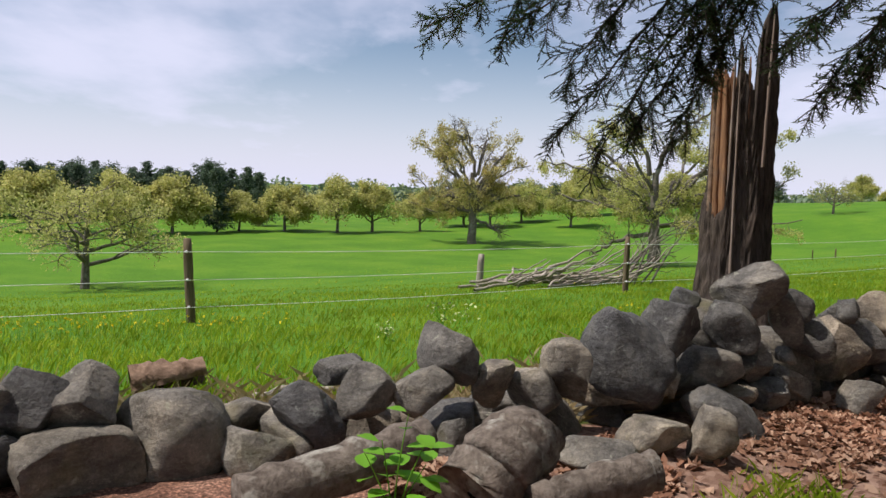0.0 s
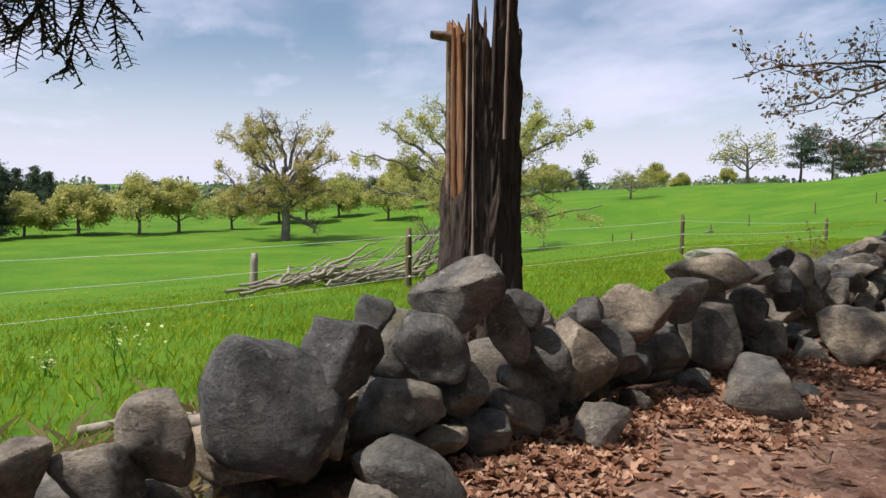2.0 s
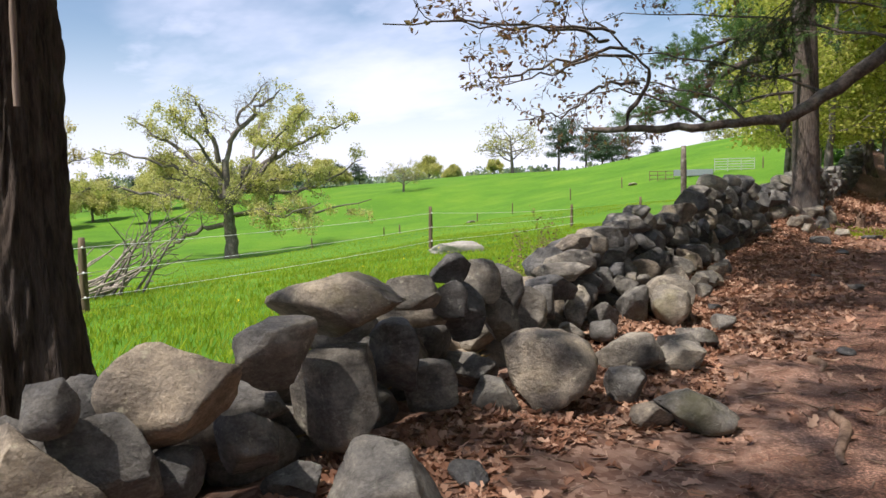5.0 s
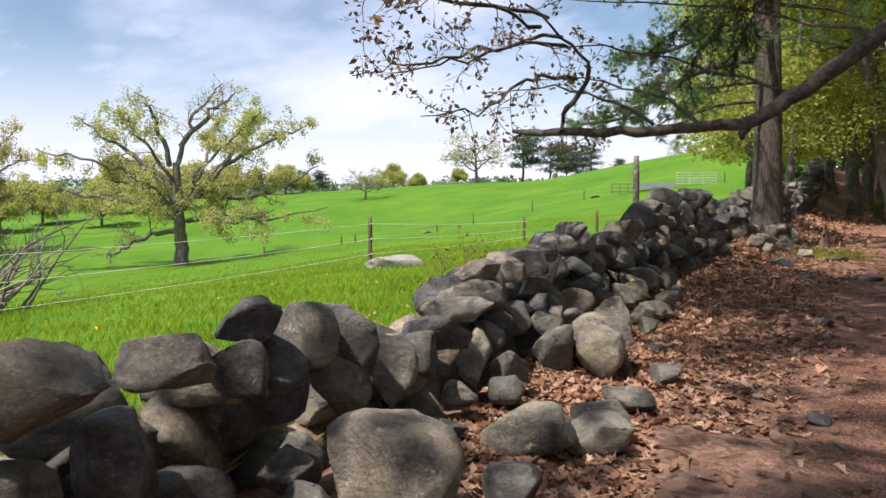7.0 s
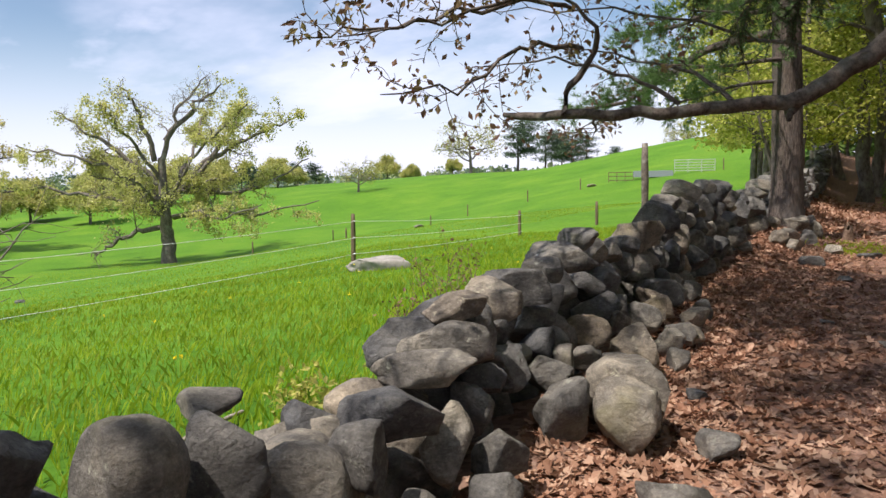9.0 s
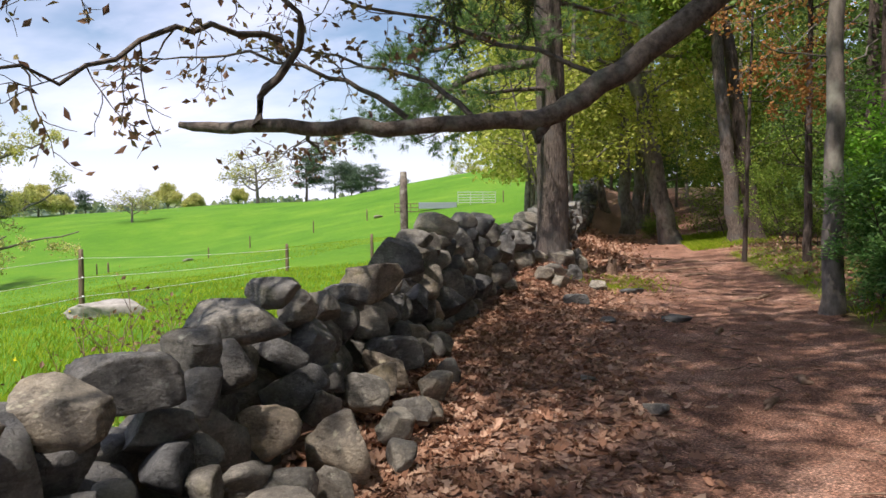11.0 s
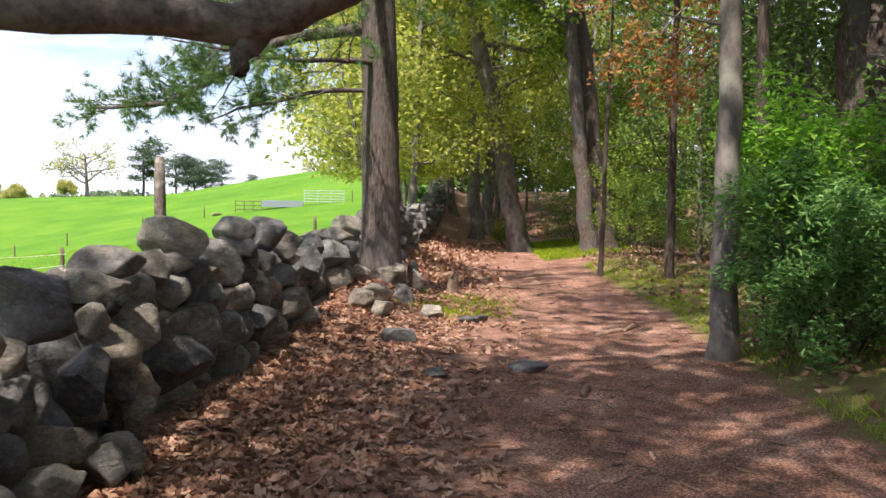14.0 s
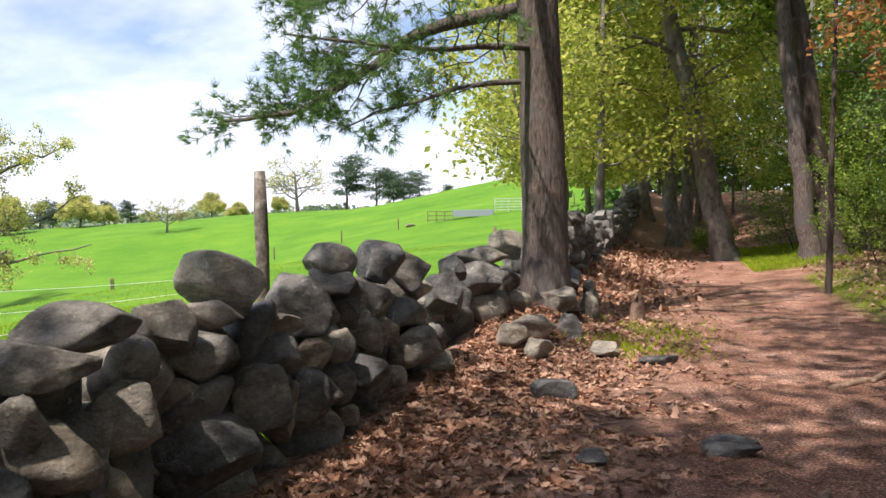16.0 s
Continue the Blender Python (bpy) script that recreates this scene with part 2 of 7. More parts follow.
GRASS = foliage("grass_blades", (0.2, 0.32, 0.016), (0.31, 0.44, 0.026), (0.47, 0.53, 0.07), 0.55)
STRAW = foliage("dry_grass", (0.3, 0.22, 0.11), (0.42, 0.33, 0.17), (0.5, 0.42, 0.25), 0.25)
LITTER = foliage("dry_oak_leaves", (0.16, 0.075, 0.045), (0.34, 0.185, 0.12), (0.54, 0.36, 0.26), 0.2, 0.6)
NEEDLE_DRY = foliage("dry_pine_needles", (0.2, 0.11, 0.07), (0.36, 0.22, 0.15), (0.5, 0.35, 0.26), 0.1)
FLOWER = plain("yellow_petals", (0.85, 0.68, 0.03), 0.6)
FLOWER_PALE = plain("pale_petals", (0.5, 0.56, 0.25), 0.6)
WIRE = plain("white_wire", (0.75, 0.76, 0.72), 0.5)
METAL = plain("galvanised_metal", (0.45, 0.48, 0.46), 0.45, 0.3)
TROUGH = plain("grey_trough", (0.25, 0.28, 0.3), 0.5, 0.1)

# ---- helpers of this scene ----
rng = np.random.default_rng(7)
AX_S = np.array([0.8548, 0.5189])      # along the wall
AX_N = np.array([-0.5189, 0.8548])     # into the pasture
ORIGIN = np.array([4.0, 6.3])
KNOT_S = (-30, -8, -4.6, -2.9, 0.5, 3, 4.84, 7, 9, 11.3, 12.7, 14.2, 17.8, 25, 45, 90)
KNOT_U = (8, 1.4, 0.34, 0.06, 0.05, -0.2, -0.13, -0.06, -0.2, -0.17, -0.25, -0.42, -0.6, -0.8, -1.5, -3)


def along(x, y):
    """Distance along the wall and out from its middle line (pasture: plus)."""
    dx, dy = np.asarray(x, float) - ORIGIN[0], np.asarray(y, float) - ORIGIN[1]
    s = dx * AX_S[0] + dy * AX_S[1]
    return s, dx * AX_N[0] + dy * AX_N[1] - np.interp(s, KNOT_S, KNOT_U)


def spot(s, u):
    """World x, y of a place along the wall."""
    v = u + np.interp(s, KNOT_S, KNOT_U)
    return ORIGIN[0] + s * AX_S[0] + v * AX_N[0], ORIGIN[1] + s * AX_S[1] + v * AX_N[1]


def step(v):
    v = np.clip(v, 0, 1)
    return v * v * (3 - 2 * v)


def height(x, y):
    """The lie of the land."""
    x, y = np.asarray(x, float), np.asarray(y, float)
    s, u = along(x, y)
    far = np.hypot(x, y)
    field = step((u - 0.3) / 1.5)
    z = -0.4 * step((u - 0.5) / 8) * (1 - step((s - 10) / 25)) - 5.2 * step((u - 2) / 52)
    z = z + 8.6 * step((s - 52) / 85) * np.exp(-(np.maximum(u, 0) / 150) ** 2) * field
    z = z * (1 - 0.8 * step((far - 300) / 500))
    trail = 1 - field
    z = z + trail * (2.4 * step((s - 33) / 30) + 0.2 * step((-u - 4.0) / 2.2) * step((s - 8) / 4)
                     + 0.34 * step((s - 12.5) / 4) * np.exp(-((u + 0.4) / 0.75) ** 2)
                     + 0.08 * np.exp(-((u + 0.3) / 0.5) ** 2) - 0.04 * np.exp(-((u + 2.8) / 1.2) ** 2))
    wave = 0.02 * np.sin(x * 1.7 + y * 0.6) * np.sin(y * 1.3 - x * 0.4) + 0.012 * np.sin(x * 4.1 - y * 2.2) * np.sin(y * 3.7 + x)
    return z + wave + field * (0.22 * np.sin(x * 0.11 + 1) * np.sin(y * 0.13) * step(u / 20))


def ground_z(x, y):
    return float(height(x, y))


def mesh_from(name, verts, faces, material, smooth=True):
    """A mesh from arrays: verts n x 3, faces m x k."""
    verts, faces = np.asarray(verts, np.float32), np.asarray(faces, np.int32)
    me = bpy.data.meshes.new(name)
    me.vertices.add(len(verts))
    me.vertices.foreach_set("co", verts.ravel())
    m, k = faces.shape
    me.loops.add(m * k)
    me.loops.foreach_set("vertex_index", faces.ravel())
    me.polygons.add(m)
    me.polygons.foreach_set("loop_start", np.arange(0, m * k, k, dtype=np.int32))
    me.polygons.foreach_set("use_smooth", np.full(m, smooth))
    me.update(calc_edges=True)
    if material:
        me.materials.append(material)
    return me


def part(name, me, parent, label=""):
    ob = new(name, me)
    ob.parent = parent
    return tagged(ob, label)


def thing(name, label, category, at=(0, 0, 0), group="", kind=""):
    ob = new(name)
    ob.location = at
    return tagged(ob, label, category, group, kind)


def bm_mesh(name, bm, material, smooth=True):
    me = bpy.data.meshes.new(name)
    for f in bm.faces:
        f.smooth = smooth
    bm.to_mesh(me)
    bm.free()
    me.materials.append(material)
    return me


def tubes(name, strands, material, sides=7):
    """Tapering round limbs: strands of (points n x 3, radii n)."""
    vs, fs, base = [], [], 0
    ang = np.linspace(0, 2 * np.pi, sides, endpoint=False)
    ca, sa = np.cos(ang), np.sin(ang)
    for pts, rad in strands:
        pts, rad = np.asarray(pts, float), np.asarray(rad, float)
        n = len(pts)
        tan = np.gradient(pts, axis=0)
        tan /= np.linalg.norm(tan, axis=1)[:, None] + 1e-9
        ref = np.array([0.31, 0.17, 0.93]) if abs(tan[0][2]) < 0.8 else np.array([1.0, 0.1, 0.0])
        a = np.cross(tan, ref)
        a /= np.linalg.norm(a, axis=1)[:, None] + 1e-9
        b = np.cross(tan, a)
        ring = pts[:, None] + rad[:, None, None] * (a[:, None] * ca[None, :, None] + b[:, None] * sa[None, :, None])
        vs.append(ring.reshape(-1, 3))
        i = np.arange(n - 1)[:, None] * sides + np.arange(sides)[None]
        j = np.arange(n - 1)[:, None] * sides + (np.arange(sides)[None] + 1) % sides
        fs.append((base + np.stack([i, j, j + sides, i + sides], -1)).reshape(-1, 4))
        base += n * sides
    return mesh_from(name, np.concatenate(vs), np.concatenate(fs), material)


def unit(v):
    return v / (np.linalg.norm(v, axis=-1, keepdims=True) + 1e-9)


def leaf_mesh(name, pts, size, material, gen, wide=0.55, flat=0.3, spread=0.3):
    """One small folded leaf at each point; flat: how far the blades lie level."""
    pts = np.asarray(pts, float)
    n = len(pts)
    d = unit(gen.normal(0, 1, (n, 3)) * (1, 1, 1 - flat * 0.7))
    nrm = gen.normal(0, 1, (n, 3))
    nrm[:, 2] += flat * 3
    side = unit(np.cross(d, nrm))
    up = np.cross(side, d)
    sz = size * gen.uniform(1 - spread, 1 + spread, (n, 1))
    a, tip = pts, pts + d * sz
    mid = pts + d * sz * 0.48 + up * sz * 0.1
    verts = np.stack([a, mid + side * sz * wide * 0.5, tip, mid - side * sz * wide * 0.5], 1).reshape(-1, 3)
    return mesh_from(name, verts, np.arange(4 * n).reshape(n, 4), material, False)


def needle_mesh(name, pts, dirs, length, width, material, gen, per=10, fan=0.9):
    """Tufts of thin needles round twig points."""
    pts, dirs = np.repeat(np.asarray(pts, float), per, 0), np.repeat(np.asarray(dirs, float), per, 0)
    n = len(pts)
    d = unit(unit(dirs) + gen.normal(0, fan, (n, 3)) * (1, 1, 0.8))
    side = unit(np.cross(d, gen.normal(0, 1, (n, 3))))
    ln = length * gen.uniform(0.7, 1.2, (n, 1))
    verts = np.stack([pts - side * width / 2, pts + side * width / 2, pts + d * ln], 1).reshape(-1, 3)
    return mesh_from(name, verts, np.arange(3 * n).reshape(n, 3), material, False)


def grow(gen, p, d, length, radius, level, q, strands, tips):
    """A limb and its side limbs; q: wob, up, kids, angle, ratio, first."""
    n = 4 + 2 * level
    pts, dirs = [np.array(p, float)], []
    d = unit(np.array(d, float))
    for i in range(n):
        d = unit(d + gen.normal(0, q["wob"] if isinstance(q["wob"], float) else q["wob"][level], 3) + np.array([0, 0, q["up"][level]]))
        dirs.append(d)
        pts.append(pts[-1] + d * length / n)
    pts = np.array(pts)
    f = np.linspace(0, 1, n + 1)
    rad = radius * (1 - f * q.get("taper", 0.75)) + 0.001
    strands.append((pts, rad))
    if level == 0:
        for i in range(1, n + 1):
            tips.append((pts[i], dirs[i - 1]))
        return
    kids = q["kids"][level]
    turn = gen.uniform(0, 6.28)
    for k in range(kids):
        at = q["first"][level] + (1 - q["first"][level]) * (k + gen.uniform(0.2, 0.9)) / kids
        i = min(int(at * n), n - 1)
        base = pts[i] + (pts[i + 1] - pts[i]) * (at * n - i)
        side = unit(np.cross(dirs[i], [0.2, 0.1, 1.0]))
        other = np.cross(side, dirs[i])
        turn += 2.4 + gen.normal(0, 0.4)
        lean = np.radians(q["angle"][level] + gen.normal(0, 9))
        kd = dirs[i] * np.cos(lean) + (side * np.cos(turn) + other * np.sin(turn)) * np.sin(lean)
        grow(gen, base, kd, length * q["ratio"][level] * (1.15 - 0.55 * at) * gen.uniform(0.75, 1.2), rad[i] * q.get("thin", 0.55), level - 1, q, strands, tips)


def tree_of(name, label, strands, crown, bark, category="tree", at=(0, 0, 0), group="", sides=8, thick=0.03, single=12):
    """A tree from its limbs: trunk, branches and a crown mesh."""
    root = thing(name, label, category, at, group)
    part("trunk", tubes("trunk", [strands[0]], bark, 14), root)
    order = sorted(strands[1:], key=lambda st: -st[1][0])
    big = [st for st in order[:single] if st[1][0] >= thick]
    for st in big:
        part("branch", tubes("branch", [st], bark, sides), root)
    rest = order[len(big):]
    if rest:
        tagged(part("twig_growth", tubes("twig_growth", rest, bark, 4), root), kind="stuff")
    for c in crown:
        tagged(part("crown", c, root), kind="stuff")
    return root

# ---- ground ----
def build_ground():
    def lines(lo, hi, fine, far, growth):
        mid = list(np.arange(lo, hi, fine))
        up, d = [hi], fine
        while up[-1] < far:
            d *= growth
            up.append(up[-1] + d)
        down, d = [lo], fine
        while down[-1] > -far:
            d *= growth
            down.append(down[-1] - d)
        return np.array(down[:0:-1] + mid + up)
    ss, uu = lines(-7, 24, 0.11, 3200, 1.075), lines(-7, 11, 0.11, 3200, 1.075)
    gs, gu = np.meshgrid(ss, uu, indexing="ij")
    x = ORIGIN[0] + gs * AX_S[0] + gu * AX_N[0]
    y = ORIGIN[1] + gs * AX_S[1] + gu * AX_N[1]
    z = height(x, y)
    near = (np.abs(gu) < 12) & (gs > -9) & (gs < 28)
    z = z + near * rng.normal(0, 0.006, z.shape)
    n, m = gs.shape
    i = (np.arange(n - 1)[:, None] * m + np.arange(m - 1)[None]).ravel()
    me = mesh_from("ground", np.stack([x, y, z], -1).reshape(-1, 3), np.stack([i, i + m, i + m + 1, i + 1], 1), None)
    s, u = along(x, y)
    grass = step((u + 0.1) / 0.5)
    verge = step((-u - 4.3) / 0.8) * (1 - step((-u - 6.5) / 1.5)) * step((s - 7) / 3) * (1 - step((s - 22) / 8))
    litter = step((u + 3.4) / 2.8) * (1 - grass) * step((s + 5) / 2)
    woods = step((-u - 4.6) / 1.2)
    for key, val in (("grass", grass), ("verge", verge), ("litter", litter), ("woods", woods)):
        at = me.attributes.new(key, "FLOAT", "POINT")
        at.data.foreach_set("value", val.astype(np.float32).ravel())
    m_, nt, b = principled("ground", 0.95)

    def field(key, n_scale, amount):
        a = nt.nodes.new("ShaderNodeAttribute")
        a.attribute_name = key
        nz = noise_node(nt, n_scale, 5)
        k = nt.nodes.new("ShaderNodeMath")
        k.operation = "MULTIPLY_ADD"
        k.inputs[1].default_value, k.inputs[2].default_value = amount, -amount * 0.5
        link(nt, nz, "Fac", k, 0)
        sm = nt.nodes.new("ShaderNodeMath")
        sm.operation = "ADD"
        link(nt, a, "Fac", sm, 0)
        link(nt, k, 0, sm, 1)
        mr = nt.nodes.new("ShaderNodeMapRange")
        mr.inputs["From Min"].default_value, mr.inputs["From Max"].default_value = 0.25, 0.75
        link(nt, sm, 0, mr, 0)
        return mr
    soil_n = noise_node(nt, 1.3, 8, rough=0.7)
    soil = ramp(nt, ((0.3, (0.1, 0.05, 0.034)), (0.5, (0.25, 0.135, 0.094)), (0.7, (0.44, 0.28, 0.21))))
    link(nt, soil_n, "Fac", soil, 0)
    chip_n = noise_node(nt, 55, 3)
    chip = ramp(nt, ((0.36, (0.3, 0.27, 0.26)), (0.54, (1.0, 0.97, 0.95)), (0.66, (2.3, 2.1, 2.0))))
    link(nt, chip_n, "Fac", chip, 0)
    soil2 = blend(nt, "MULTIPLY", 0.85, soil, "Color", chip, "Color")
    lit_n = noise_node(nt, 22, 4, kind="ShaderNodeTexVoronoi")
    lit = ramp(nt, ((0.0, (0.11, 0.055, 0.036)), (0.4, (0.21, 0.12, 0.085)), (1.0, (0.36, 0.24, 0.18))))
    link(nt, lit_n, "Color", lit, 0)
    a1 = blend(nt, "MIX", (field("litter", 3.0, 0.9), 0), soil2, "Result", lit, "Color")
    wood_n = noise_node(nt, 2.2, 6)
    wood = ramp(nt, ((0.35, (0.09, 0.06, 0.035)), (0.55, (0.17, 0.11, 0.07)), (0.68, (0.1, 0.16, 0.03))))
    link(nt, wood_n, "Fac", wood, 0)
    a2 = blend(nt, "MIX", (field("woods", 2.0, 0.8), 0), a1, "Result", wood, "Color")
    ver_n = noise_node(nt, 9, 5)
    ver = ramp(nt, ((0.35, (0.17, 0.11, 0.055)), (0.55, (0.13, 0.14, 0.035)), (0.8, (0.2, 0.2, 0.06))))
    link(nt, ver_n, "Fac", ver, 0)
    a3 = blend(nt, "MIX", (field("verge", 1.6, 1.0), 0), a2, "Result", ver, "Color")
    gr_n = noise_node(nt, 0.16, 7, rough=0.65)
    gr = ramp(nt, ((0.3, (0.062, 0.165, 0.009)), (0.5, (0.092, 0.212, 0.012)), (0.72, (0.145, 0.258, 0.019))))
    link(nt, gr_n, "Fac", gr, 0)
    gf_n = noise_node(nt, 4.0, 6, rough=0.75)
    gf = ramp(nt, ((0.3, (0.66, 0.68, 0.6)), (0.6, (1.0, 1.0, 1.0)), (0.75, (1.25, 1.18, 1.3))))
    link(nt, gf_n, "Fac", gf, 0)
    g2 = blend(nt, "MULTIPLY", 1.0, gr, "Color", gf, "Color")
    a4 = blend(nt, "MIX", (field("grass", 5.0, 0.8), 0), a3, "Result", g2, "Result")
    link(nt, a4, "Result", b, "Base Color")
    bp = nt.nodes.new("ShaderNodeBump")
    bp.inputs["Strength"].default_value, bp.inputs["Distance"].default_value = 0.8, 0.03
    hn = noise_node(nt, 18, 7, rough=0.75)
    link(nt, hn, "Fac", bp, "Height")
    link(nt, bp, 0, b, "Normal")
    me.materials.append(m_)
    tagged(new("ground", me), "rolling green pasture beside a brown leaf-strewn dirt trail", "ground", kind="structure")


build_ground()

# ---- stones ----
def rock_shape(seed, detail, cuts, square=0.7):
    """A boulder that fills the box from -1 to 1: a ball cut by random planes, then worn."""
    g = np.random.default_rng(seed)
    bm = bmesh.new()
    bmesh.ops.create_icosphere(bm, subdivisions=detail, radius=1.0)
    v = np.array([x.co[:] for x in bm.verts])
    v = np.sign(v) * np.abs(v) ** square
    for _ in range(cuts):
        nrm = unit(g.normal(0, 1, 3))
        d = g.uniform(0.5, 0.86)
        over = np.maximum(v @ nrm - d, 0)
        v = v - over[:, None] * nrm * 0.98
    off = g.uniform(0, 50, 3)
    for k, amp in ((1.2, 0.11), (3.1, 0.045), (8.0, 0.026), (18.0, 0.014)):
        shift = np.array([noise.noise(Vector(p * k + off)) for p in v])
        v = v * (1 + amp * shift[:, None])
    # a few chipped hollows
    for _ in range(3):
        c = unit(g.normal(0, 1, 3)) * 0.95
        near = np.exp(-(np.linalg.norm(v - c, axis=1) / g.uniform(0.16, 0.34)) ** 2)
        v = v * (1 - 0.07 * near[:, None])
    lo, hi = v.min(0), v.max(0)
    v = (v - (lo + hi) / 2) / ((hi - lo) / 2)
    for vert, p in zip(bm.verts, v):
        vert.co = p
    return bm_mesh("stone", bm, STONE if seed < 900 else PALE_STONE)


ROCKS = [rock_shape(100 + i, 4, 9 + i % 7) for i in range(26)]
ROCKS_WORN = [rock_shape(200 + i, 4, 5 + i % 4, 0.82) for i in range(12)]
ROCKS_SMALL = [rock_shape(300 + i, 3, 7 + i % 5) for i in range(16)]
wall = thing("stone_wall", "dry-stacked grey fieldstone wall with tumbled lichen-spotted boulders", "stone wall")
_count = [0]


def put_rock(parent, name, x, y, z, w, d, h, yaw, tilt, small=False, worn=False):
    _count[0] += 1
    k = _count[0]
    pool = ROCKS_WORN if worn else ROCKS_SMALL if small else ROCKS
    ob = new(name, pool[(k * 7) % len(pool)])
    turn = 180 if k % 2 else 0
    m = pose(x, y, z, 0, 0, yaw) @ pose(0, 0, 0, 0, -tilt, 0) @ pose(0, 0, 0, 0, 0, turn)
    if parent:
        ob.parent = parent
    ob.matrix_basis = m @ Matrix.Diagonal((w / 2, d / 2, h / 2, 1))
    return ob


def stone(x, y, z, w, d, h, yaw, tilt, worn=False):
    put_rock(wall, "stone", x, y, z, w, d, h, yaw, tilt, w < 0.25, worn)


def foot_stone(x, y, z, w, d, h, yaw, tilt, worn=False):
    """Slipped from the wall and leaning on its foot."""
    put_rock(wall, "stone", x, y, max(z, ground_z(x, y) + h * 0.36), w, d, h, yaw, tilt, w < 0.25, worn)


def boulder(x, y, z, w, d, h, yaw, tilt, worn=False):
    ob = put_rock(None, "boulder", x, y, ground_z(x, y) + h * 0.4, w, d, h, yaw, tilt, w < 0.25, worn)
    tagged(ob, "loose grey fieldstone lying on the leafy trail edge" if w < 0.35 else "large rounded grey boulder fallen from the wall", "boulder", "fallen stones")


stone(-1.53, 3.87, 0.36, 0.45, 0.41, 0.51, 26, 0, True)
stone(-1.32, 3.92, 0.39, 0.42, 0.37, 0.45, 23, 0)
stone(-0.89, 4.03, 0.23, 0.61, 0.46, 0.48, 17, 0, True)
stone(-0.78, 4.25, 0.29, 0.22, 0.20, 0.16, 15, 0)
stone(-0.44, 3.97, 0.14, 0.41, 0.30, 0.31, 11, 0)
stone(-0.57, 4.33, 0.25, 0.41, 0.26, 0.21, 12, 0)
stone(-0.21, 4.17, 0.31, 0.42, 0.34, 0.39, 8, 0)
stone(-0.09, 4.47, 0.48, 0.29, 0.20, 0.16, 6, 10)
stone(0.09, 4.25, 0.41, 0.33, 0.28, 0.33, 3, 0)
stone(0.24, 4.55, 0.11, 0.30, 0.24, 0.26, 1, 0)
stone(0.39, 4.36, 0.41, 0.36, 0.28, 0.29, -1, 0, True)
stone(0.52, 4.26, 0.15, 0.22, 0.21, 0.28, -3, 0)
stone(0.53, 4.45, 0.58, 0.41, 0.30, 0.31, -3, -30)
stone(0.78, 4.49, 0.41, 0.27, 0.23, 0.27, -6, 0)
stone(0.78, 4.77, 0.10, 0.38, 0.28, 0.28, -5, 0)
stone(1.04, 4.60, 0.33, 0.35, 0.30, 0.36, -9, 0)
stone(1.24, 4.69, 0.46, 0.32, 0.30, 0.39, -11, 0)
stone(1.68, 4.93, 0.48, 0.61, 0.50, 0.69, -15, 0, True)
stone(1.90, 4.96, 0.44, 0.15, 0.20, 0.12, 0, 0)
stone(2.00, 5.12, 0.63, 0.43, 0.37, 0.45, -2, 0)
stone(2.28, 5.19, 0.36, 0.46, 0.34, 0.35, -6, 0)
stone(2.23, 5.52, 0.74, 0.21, 0.21, 0.29, -5, 0)
stone(2.48, 5.33, 0.65, 0.40, 0.32, 0.35, -9, 0)
stone(2.66, 5.34, 0.40, 0.25, 0.23, 0.30, -12, 0, True)
stone(2.66, 5.47, 0.86, 0.52, 0.37, 0.35, -12, 22)
stone(2.96, 5.49, 0.42, 0.15, 0.20, 0.12, -16, 0)
stone(2.96, 5.56, 0.67, 0.22, 0.27, 0.41, -16, 15)
stone(3.00, 5.50, 0.20, 0.32, 0.27, 0.32, -17, 0, True)
stone(3.08, 5.62, 0.76, 0.22, 0.20, 0.25, -17, 0)
stone(3.20, 5.65, 0.51, 0.33, 0.27, 0.30, -19, 0)
stone(3.51, 5.84, 0.39, 0.46, 0.39, 0.46, -22, -20)
stone(3.38, 6.10, 0.63, 0.14, 0.20, 0.21, -19, 0)
stone(3.61, 5.89, 0.69, 0.17, 0.20, 0.20, -18, 0)
stone(3.49, 6.14, 0.55, 0.11, 0.20, 0.13, -20, 0)
stone(3.76, 5.96, 0.43, 0.45, 0.34, 0.35, -24, -38)
stone(3.72, 6.28, 0.57, 0.29, 0.25, 0.29, -22, 0)
stone(4.01, 6.04, 0.30, 0.21, 0.20, 0.26, -23, 0)
stone(4.04, 6.18, 0.62, 0.58, 0.43, 0.42, -22, 8, True)
stone(4.33, 6.22, 0.34, 0.28, 0.24, 0.28, -26, 0)
stone(4.53, 6.40, 0.65, 0.38, 0.30, 0.32, -27, 0)
stone(4.85, 6.52, 0.39, 0.45, 0.40, 0.50, -30, 0, True)
stone(4.92, 6.62, 0.80, 0.67, 0.43, 0.34, -30, 8)
stone(5.26, 6.68, 0.50, 0.28, 0.29, 0.40, -33, 0)
stone(5.52, 6.78, 0.29, 0.31, 0.25, 0.28, -35, 0)
stone(5.47, 6.89, 0.77, 0.36, 0.25, 0.23, -5, 5)
stone(5.77, 7.03, 0.69, 0.24, 0.21, 0.26, -12, 0)
stone(5.66, 7.33, 0.71, 0.15, 0.20, 0.13, -8, 0)
stone(5.86, 7.12, 0.87, 0.28, 0.21, 0.20, -13, 0)
stone(5.99, 7.04, 0.23, 0.26, 0.22, 0.24, -38, 0, True)
stone(5.98, 7.17, 0.60, 0.30, 0.30, 0.39, -16, 0)
stone(6.18, 7.29, 0.75, 0.29, 0.25, 0.30, -19, 0, True)
stone(6.35, 7.35, 0.49, 0.33, 0.29, 0.35, -22, 0, True)
